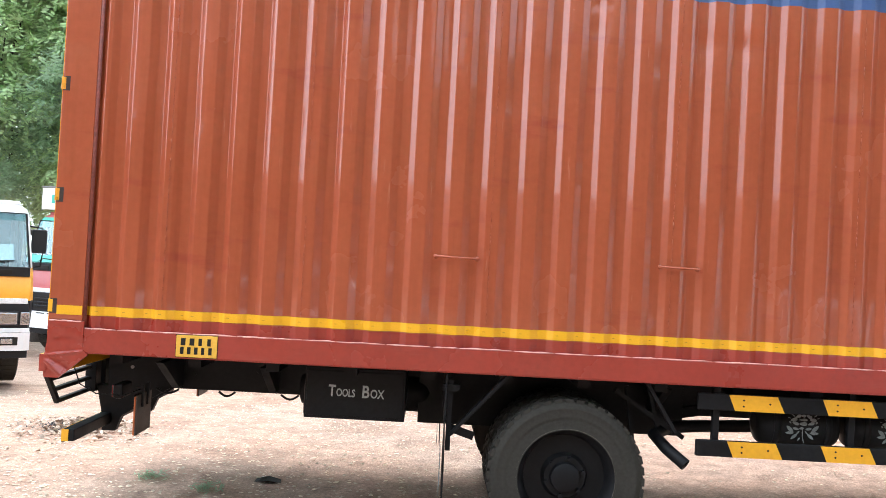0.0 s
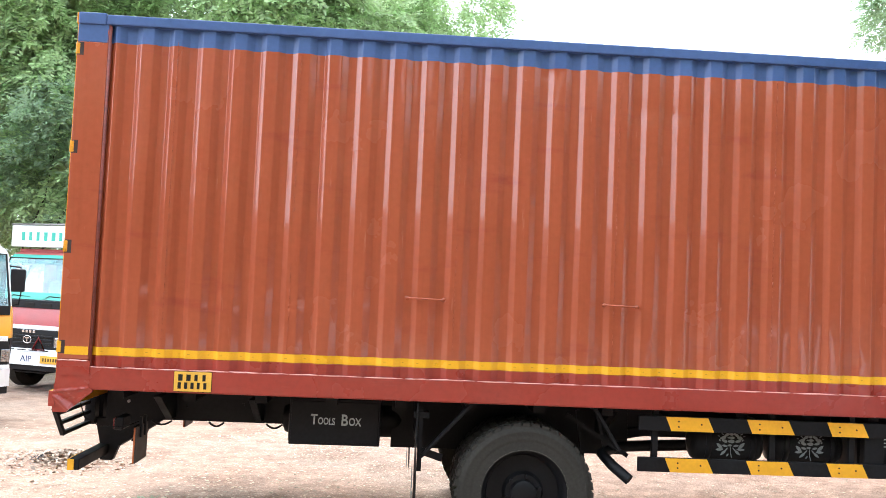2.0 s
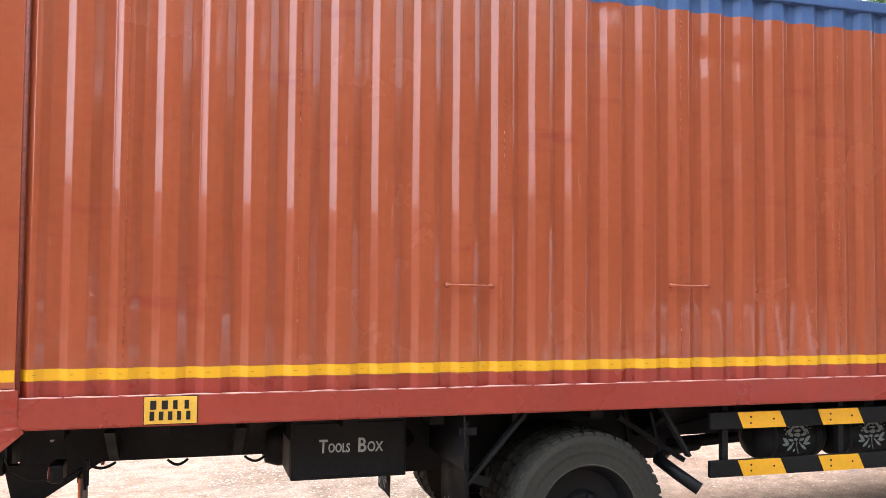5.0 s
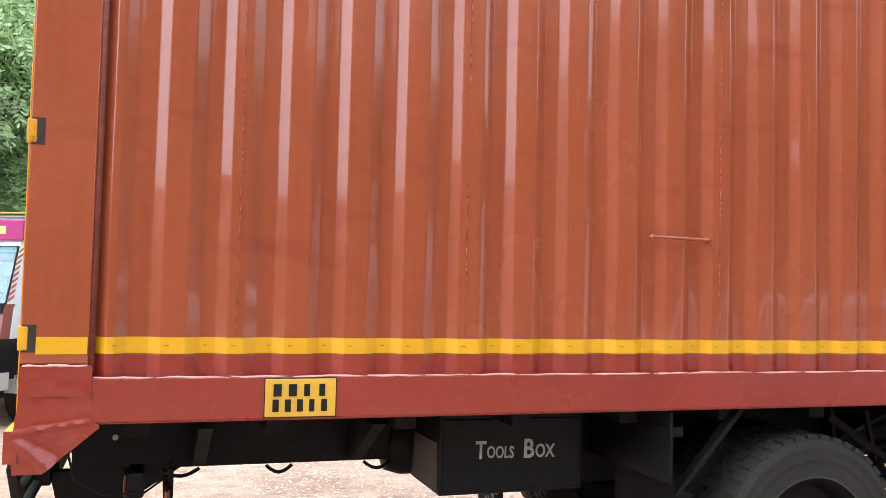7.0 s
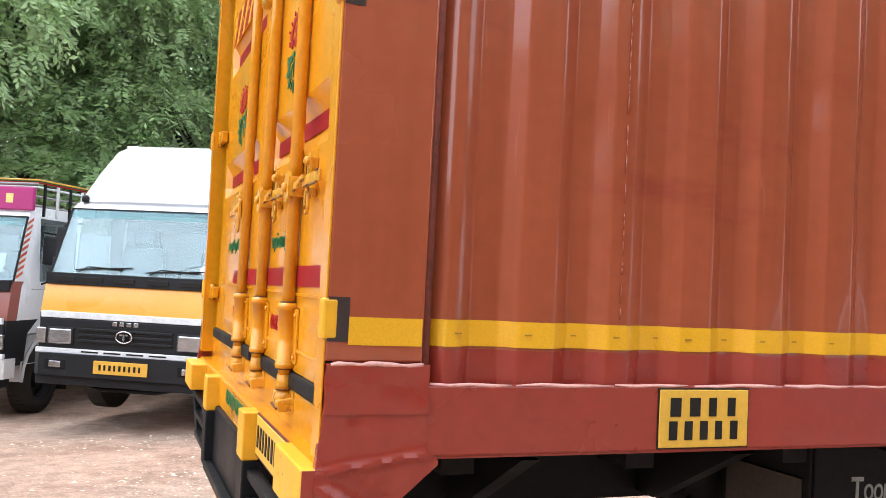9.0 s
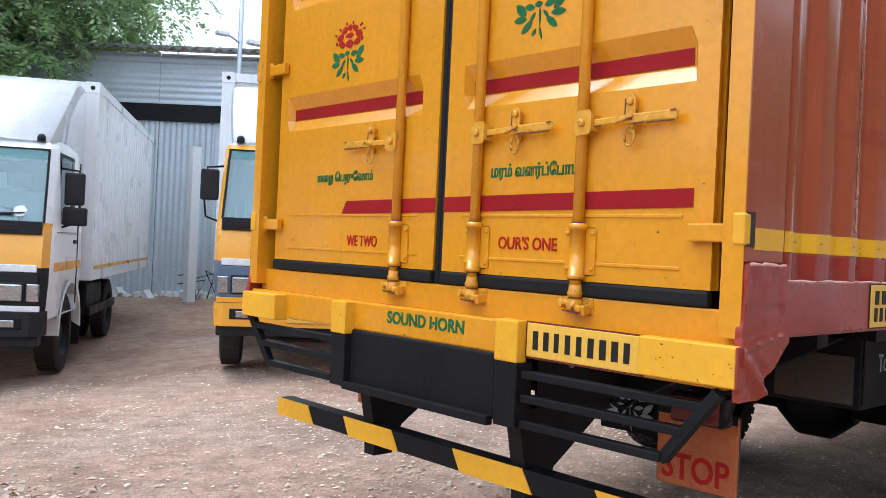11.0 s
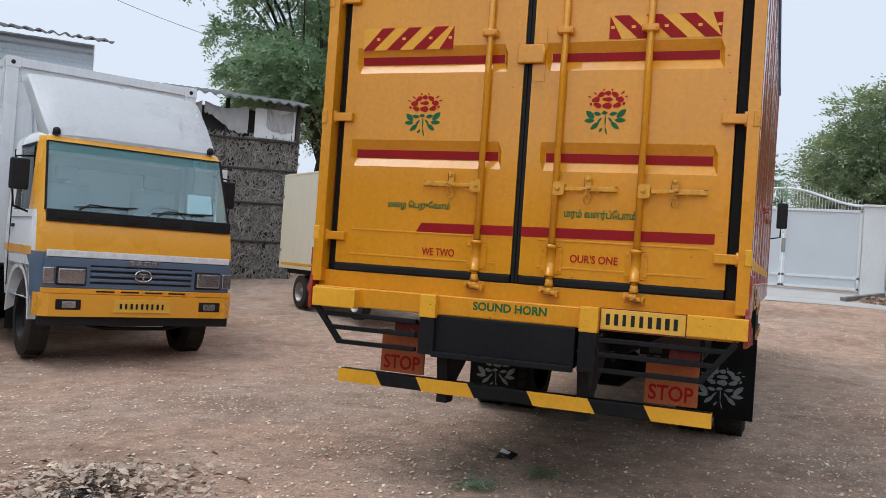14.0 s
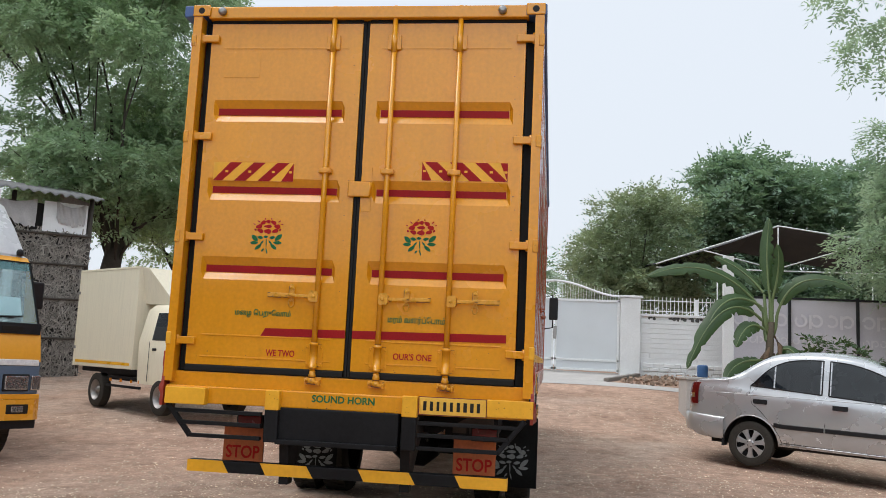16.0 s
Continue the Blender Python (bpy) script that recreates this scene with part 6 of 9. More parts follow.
            part("stay_foot", Shape().box(*sorted((sx * 0.78, sx * 0.88)), 0.96, 1.50, zr - 0.045, zr - 0.005, 0.006), GALV, wdf)
        for sx in (-1, 1):
            part("roof_lamp", Shape().rings([(0, 0.04), (0.7, 0.038), (1, 0.02)], (sx * 0.82, 0.5, zr), (sx * 0.82, 0.5, zr + 0.07), 12), DARK, t)
    else:
        part("roof_cap", Shape().box(-0.86, 0.86, 0.58, 1.55, zr + 0.02, zr + 0.08, 0.02), sides, t)
    if sign:
        z0, z1, mat, ink = sign
        sb = part("roof_sign", Shape().box(-0.95, 0.95, 0.46, 0.52, z0, z1, 0.015), mat, t, "painted name board over the cab")
        bars_text("sign_bar", Matrix.Translation((0, 0.459, (z0 + z1) / 2)) @ pose(0, 0, 0, 90), 1.5, (z1 - z0) * 0.5, (9,), ink, sb, rnd)
        part("sign_rail", Shape().tube([(-0.98, 0.49, z1 + 0.02), (0.98, 0.49, z1 + 0.04)], 0.018, 8), STEEL, t)
    if rack:
        for z, mat in ((2.46, STEEL), (2.57, STEEL), (2.68, STENCIL)):
            part("rack_rail", Shape().tube([(-0.95, 0.56, z), (0.95, 0.56, z), (1.0, 1.7, z), (1.0, 2.6, z)], 0.014, 6), mat, t)
        for k in range(7):
            part("rack_upright", Shape().box(0.985, 1.01, 0.60 + 0.3 * k, 0.63 + 0.3 * k, 2.34, 2.72), STENCIL if k % 2 else BLACK, t)
        for z, mat in ((2.735, ROSE), (2.75, GREEN), (2.765, CABORANGE)):
            part("painted_rail", Shape().tube([(-0.95 + z % 0.1, 0.56, z), (0.95, 0.56, z), (1.0, 1.7, z + 0.01), (1.0, 2.6, z)], 0.012, 6), mat, t)
        part("open_body", Shape().box(-1.05, 1.05, 1.75, 6.5, 0.95, 2.2), sides, t)
    return t


def wheel_y(t, x, y, r, w, sx):
    """A wheel whose axle runs along x."""
    s = Shape()
    d = sx * w
    prof = [(0.0, r * 0.6), (0.0, r * 0.80), (0.04, r * 0.92), (0.12, r), (0.88, r), (0.96, r * 0.92), (1.0, r * 0.8), (0.98, r * 0.62)]
    s.rings(prof, (x, y, r), (x + d, y, r), 36, caps=False)
    tyre = part("wheel", s, TYRE, t, soft=40)
    s = Shape()
    for k in range(40):
        m = Matrix.Translation((x, y, r)) @ Matrix.Rotation(2 * math.pi * k / 40, 4, "X")
        s.box(*sorted((d * 0.1, d * 0.9)), -r * 0.055, r * 0.055, r * 0.97, r * 1.012, 0, 0, m)
    tagged(part("tread", s, TYRE, tyre), kind="stuff")
    s = Shape()
    s.rings([(0.97, r * 0.63), (0.94, r * 0.6), (0.6, r * 0.5), (0.6, r * 0.3), (0.8, r * 0.24), (0.8, 0.001)], (x, y, r), (x + d, y, r), 28, caps=False)
    part("rim", s, BLACK, tyre, soft=30)
    return tyre


GREENPAINT = surface("sea_green_paint", (0.05, 0.42, 0.32), 0.4, vary=0.1)
PINKRED = surface("faded_red_paint", (0.42, 0.09, 0.09), 0.4, vary=0.15, scale=4)
BROWN = surface("brick_brown_paint", (0.25, 0.07, 0.05), 0.4, vary=0.15, scale=4)
MAGENTA = surface("magenta_board", (0.42, 0.02, 0.16), 0.45, vary=0.12, scale=4)
STRIPED = surface("orange_pillar_paint", (0.62, 0.14, 0.05), 0.45, vary=0.2, scale=6)
CREAMLET = surface("cream_letter_paint", (0.75, 0.62, 0.2), 0.5)
row_group = "lorries parked in the row"
lorry("box_lorry", facing(0.575, 11.11, -31), "orange and slate box lorry with white cargo box", row_group, CABORANGE, STENCIL, SLATE, CABORANGE, CABORANGE, stripe=CABORANGE, tall=1.055)
lorry("box_lorry", facing(-2.50, 12.72, -30.2, ground_at(-2.5, 12.72) + 0.05), "white box lorry with orange face band and black bumper", row_group, CABORANGE, STENCIL, DARK, DARK, WHITE, stripe=CABORANGE, tall=1.05, sticker=False, box_top=3.10, axle=1.28, twin=True)
p_l = lorry("decorated_lorry", facing(-4.60, 14.55, -25), "brown-faced lorry with magenta roof board and striped pillars", row_group, BROWN, STENCIL, DARK, WHITE, WHITE, tall=1.125, barber=True, box=False, deflector=False, sign=(2.40, 2.67, MAGENTA, CREAMLET), rack=True)
lorry("plain_lorry", facing(-5.75, 10.2, 33), "white lorry with orange face band and white bumper", row_group, CABORANGE, STENCIL, DARK, WHITE, WHITE, box=False, deflector=False, length=5.0)
r_l = lorry("named_lorry", facing(-6.9, 16.0, -22) @ Matrix.Scale(1.1, 4), "faded red lorry with white name board and green trim", row_group, PINKRED, STENCIL, DARK, WHITE, GREENPAINT, tall=1.125, box=False, deflector=False, sign=(2.52, 2.90, WHITE, GREENPAINT), sides=PINKRED, plate_x=0.62)
part("screen_band", Shape().loft([[(-0.83, 0.155, 1.60), (0.83, 0.155, 1.60), (0.82, 0.20, 1.72), (-0.82, 0.20, 1.72)], [(-0.83, 0.150, 1.60), (0.83, 0.150, 1.60), (0.82, 0.195, 1.72), (-0.82, 0.195, 1.72)]]), GREENPAINT, r_l)
part("warning_triangle", Shape().tube([(0.13, 0.0, 0.76), (0.37, 0.0, 0.76), (0.25, 0.0, 0.97), (0.13, 0.0, 0.76)], 0.02, 6), TAIL, r_l)
lettering("bumper_lettering", "AIP", Matrix.Translation((0.02, -0.022, 0.60)) @ pose(0, 0, 0, 90), 0.24, 0.10, surface("navy_letters", (0.02, 0.04, 0.15), 0.5), r_l)

# ---- iron shed, hut, gate and walls ----
def sheet(a, b, z0, z1, pitch, depth, material, name, parent, lean=0.0, out=(0, 0)):
    """Corrugated sheet standing from a to b; out: the way of its ribs."""
    a, b = Vector((*a, 0)), Vector((*b, 0))
    d = b - a
    n = max(4, int(d.length / pitch * 4))
    nrm = Vector((d.y, -d.x, 0)).normalized()
    lo, hi = [], []
    for k in range(n + 1):
        p = a + d * k / n + nrm * depth * math.sin(2 * math.pi * k / 4.0)
        lo.append((p.x, p.y, z0))
        hi.append((p.x + nrm.x * lean, p.y + nrm.y * lean, z1))
    s = Shape()
    s.loft([lo, hi], closed=False, smooth=True)
    return part(name, s, material, parent)


def build_shed():
    a, b = Vector((-5.0, 29.3)), Vector((6.75, 18.0))
    d = (b - a).normalized()
    nrm = Vector((d.y, -d.x))
    if nrm.dot(Vector((-5.3, 4.4)) - b) < 0:
        nrm = -nrm
    g = -0.4
    t = thing_world("iron_shed", (b.x, b.y, g), "long corrugated iron shed with grey walls and roof edge", "shed")
    wall = part("shed_wall", Shape().bar((a.x - nrm.x * 0.1, a.y - nrm.y * 0.1, 2.0), (b.x - nrm.x * 0.1, b.y - nrm.y * 0.1, 2.0), 0.1, 5.6), DARK, t)
    n = 14
    for k in range(n):
        p, q = a + (b - a) * k / n, a + (b - a) * (k + 1) / n
        sheet((p.x + nrm.x * 0.02 * (k % 2), p.y + nrm.y * 0.02 * (k % 2)), (q.x + nrm.x * 0.02 * (k % 2), q.y + nrm.y * 0.02 * (k % 2)), g, 3.55 + 0.03 * (k % 2), 0.12, 0.018, GALV, "wall_sheet", t)
    part("dark_beam", Shape().bar((a.x + nrm.x * 0.06, a.y + nrm.y * 0.06, 3.72), (b.x + nrm.x * 0.06, b.y + nrm.y * 0.06, 3.72), 0.08, 0.34), BLACK, t)
    # upper band: sheets laid with level ribs
    for k in range(n):
        p, q = a + (b - a) * k / n, a + (b - a) * (k + 1) / n
        o = 0.05 + 0.015 * (k % 2)
        rows = []
        for j in range(33):
            z = 3.88 + 1.05 * j / 32
            w = 0.014 * math.sin(j * math.pi / 2)
            rows.append([(c.x + nrm.x * (o + w), c.y + nrm.y * (o + w), z) for c in (p, q)])
        s = Shape()
        s.loft(rows, closed=False, smooth=True)
        part("upper_sheet", s, GALV, t)
    # roof edge: asbestos sheet, waves seen end on
    m = 560
    lo, hi, back = [], [], []
    for k in range(m + 1):
        c = a + (b - a) * (k / m) + d * 0.35
        w = 0.03 * math.sin(k * math.pi / 4)
        lo.append((c.x + nrm.x * 0.55, c.y + nrm.y * 0.55, 4.93 + w))
        hi.append((c.x + nrm.x * 0.55, c.y + nrm.y * 0.55, 4.965 + w))
        back.append((c.x - nrm.x * 6, c.y - nrm.y * 6, 6.3 + w))
    s = Shape()
    s.loft([lo, hi, back], closed=False, smooth=True)
    part("roof_sheet", s, ROOFING, t)
    e = b + d * 0.02
    s = Shape().bar((e.x, e.y, g), (e.x - nrm.x * 7, e.y - nrm.y * 7, g), 0.05, 0.05)
    s.loft([[(e.x, e.y, g), (e.x - nrm.x * 7, e.y - nrm.y * 7, g)], [(e.x, e.y, 4.95), (e.x - nrm.x * 7, e.y - nrm.y * 7, 6.2)]], closed=False)
    part("end_wall", s, GALV, t)
    # rubble of limewash along the foot
    s = Shape()
    rnd = random.Random(5)
    for k in range(150):
        f = rnd.uniform(0.45, 1)
        c = a + (b - a) * f + nrm * rnd.uniform(0.05, 0.6)
        r = rnd.uniform(0.03, 0.12)
        s.box(-r, r, -r * 0.7, r * 0.7, -r * 0.5, r * 0.5, 0, 0, Matrix.Translation((c.x, c.y, ground_at(c.x, c.y) + r * 0.3)) @ Euler((rnd.uniform(0, 3), rnd.uniform(0, 3), rnd.uniform(0, 3))).to_matrix().to_4x4())
    tagged(part("rubble_heap", s, LIMEWASH, None), "broken limewashed rubble along the shed foot", "rubble", kind="stuff")
    return nrm


shed_n = build_shed()


def build_pole():
    x, y = 4.20, 19.48
    z = ground_at(x, y)
    t = thing_world("lamp_pole", (x, y, z), "galvanised pole with yellow meter box and lamp arms", "pole")
    part("pole", Shape().cyl((x, y, z - 0.05), (x, y, 7.0), 0.055, 14, r2=0.045), GALV, t)
    bx = part("meter_box", Shape().box(x - 0.2, x + 0.2, y - 0.22, y - 0.04, 1.14, 1.50, 0.015), surface("ochre_enamel", (0.36, 0.25, 0.10), 0.5, vary=0.15, scale=6), t)
    part("box_lid", Shape().box(x - 0.21, x + 0.21, y - 0.24, y - 0.03, 1.50, 1.53, 0.006), DARK, bx)
    part("conduit", Shape().tube([(x - 0.03, y - 0.1, 1.14), (x - 0.05, y - 0.1, 0.7), (x - 0.04, y - 0.1, z)], 0.02, 8), GALV, t)
    part("lamp_arm", Shape().tube([(x, y, 5.05), (x - 0.25, y - 0.1, 5.12), (x - 0.5, y - 0.2, 5.12)], 0.02, 8), GALV, t)
    part("lamp_head", Shape().box(x - 0.62, x - 0.38, y - 0.3, y - 0.12, 5.08, 5.16, 0.02), WHITE, t)
    part("lamp_head", Shape().box(x + 0.1, x + 0.4, y - 0.2, y - 0.02, 5.05, 5.14, 0.02), WHITE, t)
    rnd = random.Random(3)
    s = Shape()
    for k in range(9):
        p = Vector((x - 0.9 + 0.18 * k, y + 0.2 + rnd.uniform(-0.2, 0.2), z))
        s.tube([p, p + Vector((rnd.uniform(-.3, .3), 0, rnd.uniform(.3, .6))), p + Vector((rnd.uniform(-.5, .5), rnd.uniform(-.2, .2), rnd.uniform(.1, .5)))], 0.012, 5)
    tagged(part("scrap_wire", s, DARK, None), "tangled scrap wire lying at the pole foot", "wire", kind="stuff")
    x2, y2 = 3.32, 19.4
    z2 = ground_at(x2, y2)
    s = Shape().box(x2 - 0.09, x2 + 0.09, y2 - 0.09, y2 + 0.09, z2 - 0.1, 2.9, 0.015)
    tagged(part("stone_post", s, LIMEWASH, None), "limewashed stone post leaning before the shed", "post")
    x3, y3 = 8.25, 15.80
    z3 = ground_at(x3, y3)
    s = Shape().box(x3 - 0.07, x3 + 0.07, y3 - 0.07, y3 + 0.07, z3 - 0.1, 2.68, 0.012)
    tagged(part("stone_post", s, LIMEWASH, None), "white painted stone post beside the hut", "post")


build_pole()


def build_hut():
    c, e = Vector((10.35, 15.35)), Vector((6.9, 19.3))     # right front corner, left end
    d = (e - c)
    ln = d.length
    d.normalize()
    nrm = Vector((-d.y, d.x))
    if nrm.dot(Vector((-6, 5)) - c) < 0:
        nrm = -nrm
    g = ground_at(c.x, c.y) - 0.1
    t = thing_world("thatch_hut", (c.x, c.y, g), "hut of woven palm leaf with iron roof and torn sheets", "hut")

    def at(u, o, z):
        p = c + d * u + nrm * o
        return (p.x, p.y, z)
    # near-black behind the strands: the shade between them is put into its colour
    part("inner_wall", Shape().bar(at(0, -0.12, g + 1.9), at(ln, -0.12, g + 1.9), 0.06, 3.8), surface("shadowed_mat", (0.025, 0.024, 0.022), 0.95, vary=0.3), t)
    rnd = random.Random(11)
    verts, faces = [], []
    for k in range(10500):
        u, z = rnd.uniform(0, ln), g + rnd.uniform(0, 3.2)
        a, l_, w = rnd.choice((0.6, -0.6, 2.5, 1.3, -1.3, 1.5)) + rnd.uniform(-0.5, 0.5), rnd.uniform(0.08, 0.26), rnd.uniform(0.005, 0.013)
        o = rnd.uniform(-0.05, 0.08)
        du, dz = math.cos(a) * l_ / 2, math.sin(a) * l_ / 2
        pu, pz = -math.sin(a) * w, math.cos(a) * w
        i = len(verts)
        verts += [at(u - du - pu, o, z - dz - pz), at(u + du - pu, o + 0.03, z + dz - pz), at(u + du + pu, o + 0.03, z + dz + pz), at(u - du + pu, o, z - dz + pz)]
        faces.append((i, i + 1, i + 2, i + 3))
    tagged(raw("palm_leaf_mat", verts, faces, THATCH, t), kind="stuff")
    for z in (0.9, 1.75, 2.5, 3.15):
        part("bamboo_rail", Shape().tube([at(u, 0.10, g + z + 0.03 * math.sin(u * 3)) for u in (0, ln * 0.3, ln * 0.6, ln)], 0.025, 8), BARK, t)
    for u in (0.02, 1.6, 3.2, 4.8):
        part("hut_post", Shape().cyl(at(u, 0.0, g), at(u, 0.0, g + 4.0), 0.05, 10), BARK, t)
    part("white_board", Shape().bar(at(0.1, 0.05, g + 3.52), at(1.0, 0.05, g + 3.52), 0.02, 0.66), WHITE, t)
    for u0, u1, sag in ((0.15, 0.75, 0.12), (1.15, 2.1, 0.2), (2.15, 2.8, 0.14), (3.0, 4.4, 0.22)):
        rows = []
        for j in range(9):
            f = j / 8
            rows.append([at(u0 + (u1 - u0) * k / 28, 0.09 + 0.03 * math.sin(k * 0.8 + j * 0.5) + 0.02 * math.sin(3 * f), g + 3.86 - 0.10 * math.sin(math.pi * k / 28) * (1 - f) - f * (0.42 + sag * math.sin(math.pi * k / 28 + u0) + 0.07 * noise.noise((k * 0.35, u0 * 9, 0)) + (0.05 * noise.noise((k * 1.1, u0 * 7, 3)) if f > 0.8 else 0))) for k in range(29)])
        s = Shape()
        s.loft(rows, closed=False, smooth=True)
        part("torn_sheet", s, CLOTH, t)
    m = 170
    lo, hi, back = [], [], []
    for k in range(m + 1):
        u = -0.12 + (ln + 0.72) * k / m
        w = 0.03 * math.sin(k * math.pi / 3)
        lo.append(at(u, 0.55, g + 3.92 + w + 0.02 * u))
        hi.append(at(u, 0.55, g + 3.96 + w + 0.02 * u))
        back.append(at(u, -4.5, g + 4.9 + w))
    s = Shape()
    s.loft([lo, hi, back], closed=False, smooth=True)
    part("roof_sheet", s, ROOFING, t)
    s = Shape()
    s.loft([[at(0, 0, g), at(0, -4.5, g)], [at(0, 0, g + 3.9), at(0, -4.5, g + 4.8)]], closed=False)
    part("side_wall", s, THATCH, t)


build_hut()


def build_front():
    """Gate, pillar, block wall with railing, banner fence and net roof along the street side."""
    X = 16.4
    g = ground_at(X, 3.0) + 0.02
    gt = thing_world("yard_gate", (X, 4.6, g), "pale grey sheet steel double gate with curved top rail", "gate")
    for y0, y1 in ((3.24, 4.98), (5.0, 6.9)):
        leaf = part("gate_leaf", Shape().box(X - 0.02, X + 0.02, y0 + 0.04, y1 - 0.04, g + 0.08, g + 1.98), surface("grey_gate_paint", (0.58, 0.61, 0.63), 0.5, vary=0.06, scale=1.5, dirt=(0.45, 0.43, 0.4), dirt_amount=0.12), gt)
        s = Shape()
        for z in (0.10, 0.36, 1.98):
            s.box(X - 0.05, X + 0.03, y0, y1, g + z - 0.03, g + z + 0.03, 0.004)
        for y in (y0 + 0.03, y1 - 0.03):
            s.box(X - 0.05, X + 0.03, y - 0.03, y + 0.03, g + 0.05, g + 2.02, 0.004)
        part("leaf_frame", s, STENCIL, leaf)
        n = 12
        top = [(X, y0 + (y1 - y0) * k / n, g + 2.12 + 0.38 * (0.5 - 0.5 * math.cos(math.pi * (k / n if y0 < 4 else 1 - k / n)))) for k in range(n + 1)]
        part("curved_rail", Shape().tube(top, 0.03, 8), WHITE, leaf)
        for k in range(n * 2):
            y = y0 + (y1 - y0) * (k + 0.5) / (n * 2)
            z = g + 2.12 + 0.38 * (0.5 - 0.5 * math.cos(math.pi * ((k + 0.5) / (n * 2) if y0 < 4 else 1 - (k + 0.5) / (n * 2))))
            part("spike", Shape().cyl((X, y, g + 1.98), (X, y, z + 0.14), 0.01, 6, r2=0.004), STENCIL, leaf)
    part("gate_bolt", Shape().box(X - 0.08, X - 0.03, 4.93, 5.02, g + 0.9, g + 1.25, 0.008), STEEL, gt)
    s = Shape().box(X - 0.25, X + 0.25, 2.70, 3.22, g - 0.2, g + 2.08, 0.012).box(X - 0.29, X + 0.29, 2.66, 3.26, g + 2.08, g + 2.14, 0.01)
    tagged(part("gate_pillar", s, LIMEWASH, None), "limewashed square gate pillar with stained cap", "pillar")
    tagged(part("gate_pillar", Shape().box(X - 0.25, X + 0.25, 6.9, 7.4, g - 0.2, g + 2.08, 0.012), LIMEWASH, None), "limewashed square gate pillar beyond the lorry", "pillar")
    # limewashed wall in courses
    wl_ = new("wall_street")
    wl_.location = (X, 1.5, g)
    HOME[wl_.name] = Matrix.Translation((X, 1.5, g)).inverted()
    tagged(wl_, "limewashed block wall with stained coping and rough plinth", "wall", kind="structure")
    part("wall_core", Shape().box(X - 0.07, X + 0.07, -9, 2.70, g - 0.3, g + 1.60), LIMEWASH, wl_)
    part("coping", Shape().box(X - 0.13, X + 0.13, -9, 2.69, g + 1.60, g + 1.67, 0.01), LIMEWASH, wl_)
    rnd = random.Random(6)
    base = []
    for w in (1.5, 1.9):
        s = Shape().box(X - 0.085, X - 0.068, -w / 2, w / 2, -0.0625, 0.0625, 0.005)
        bmesh.ops.recalc_face_normals(s.bm, faces=s.bm.faces)
        me = bpy.data.meshes.new("block")
        s.bm.to_mesh(me)
        s.bm.free()
        me.transform(Matrix.Translation((-X, 0, 0)))
        me.materials.append(LIMEWASH)
        base.append((me, w))
    for i in range(9):
        y = 2.68 - (0.25 if i % 2 else 0)
        while y > -1.4:
            me, w = base[rnd.randrange(2)]
            ob = new("block", me)
            ob.parent = wl_
            ob.location = (rnd.uniform(-0.004, 0.004), y - w / 2 - 1.5, 0.42 + 0.132 * i)
            y -= w + 0.006
    # rough stone plinth
    part("plinth", Shape().box(X - 0.11, X - 0.07, -1.4, 2.66, g - 0.2, g + 0.36), LIMEWASH, wl_)
    for row in range(3):
        y = 2.62
        while y > -1.3:
            r = rnd.uniform(0.07, 0.16)
            hh = rnd.uniform(0.045, 0.062)
            part("plinth_stone", Shape().box(-0.03, 0.03, -r, r, -hh, hh, 0.018, 0, Matrix.Translation((X - 0.115 + rnd.uniform(-0.015, 0.015), y - r, g + 0.06 + 0.115 * row)) @ Euler((rnd.uniform(-0.12, 0.12), 0, 0)).to_matrix().to_4x4()), LIMEWASH, wl_)
            y -= 2 * r + rnd.uniform(0.0, 0.03)
    for k in range(26):
        y = 2.62 - 0.105 * k
        part("rail_spike", Shape().box(X - 0.007, X + 0.007, y - 0.007, y + 0.007, g + 1.66, g + 2.14), WHITE, wl_)
    for z in (1.76, 2.04):
        part("rail", Shape().box(X - 0.015, X + 0.015, -0.1, 2.68, g + z - 0.011, g + z + 0.011), WHITE, wl_)
    part("rail_post", Shape().box(X - 0.04, X + 0.04, 1.16, 1.26, g + 1.6, g + 2.1), WHITE, wl_)
    # concrete post, banner fence
    tagged(part("concrete_post", Shape().box(X - 1.0, X - 0.82, 0.42, 0.68, g - 0.2, g + 3.2, 0.012), LIMEWASH, None), "tall square white concrete post before the wall", "post")
    bn = thing_world("banner_fence", (X - 0.5, -4, g), "grey banner cloth stretched on a black frame", "banner")
    cloth = surface("grey_banner_cloth", (0.50, 0.485, 0.53), 0.6, vary=0.08, scale=1.2, grain=30, bump=0.08)
    for y0, y1 in ((0.40, -1.03), (-1.10, -2.72), (-2.80, -4.4), (-4.5, -6.2), (-6.3, -8.6)):
        rows = [[(X - 0.55 + 0.02 * math.sin(5 * f + j), y0 + (y1 - y0) * f, g + z) for f in (0, 0.2, 0.4, 0.6, 0.8, 1)] for j, z in enumerate((0.35, 0.9, 1.5, 2.15))]
        s = Shape()
        s.loft(rows, closed=False, smooth=True)
        b = part("banner_cloth", s, cloth, bn)
        part("frame_upright", Shape().box(X - 0.59, X - 0.52, y1 - 0.07, y1, g, g + 2.25), DARK, bn)
        ins = surface("faded_banner_print", (0.60, 0.58, 0.61), 0.6, vary=0.1)
        rp = random.Random(int(50 - 10 * y0))
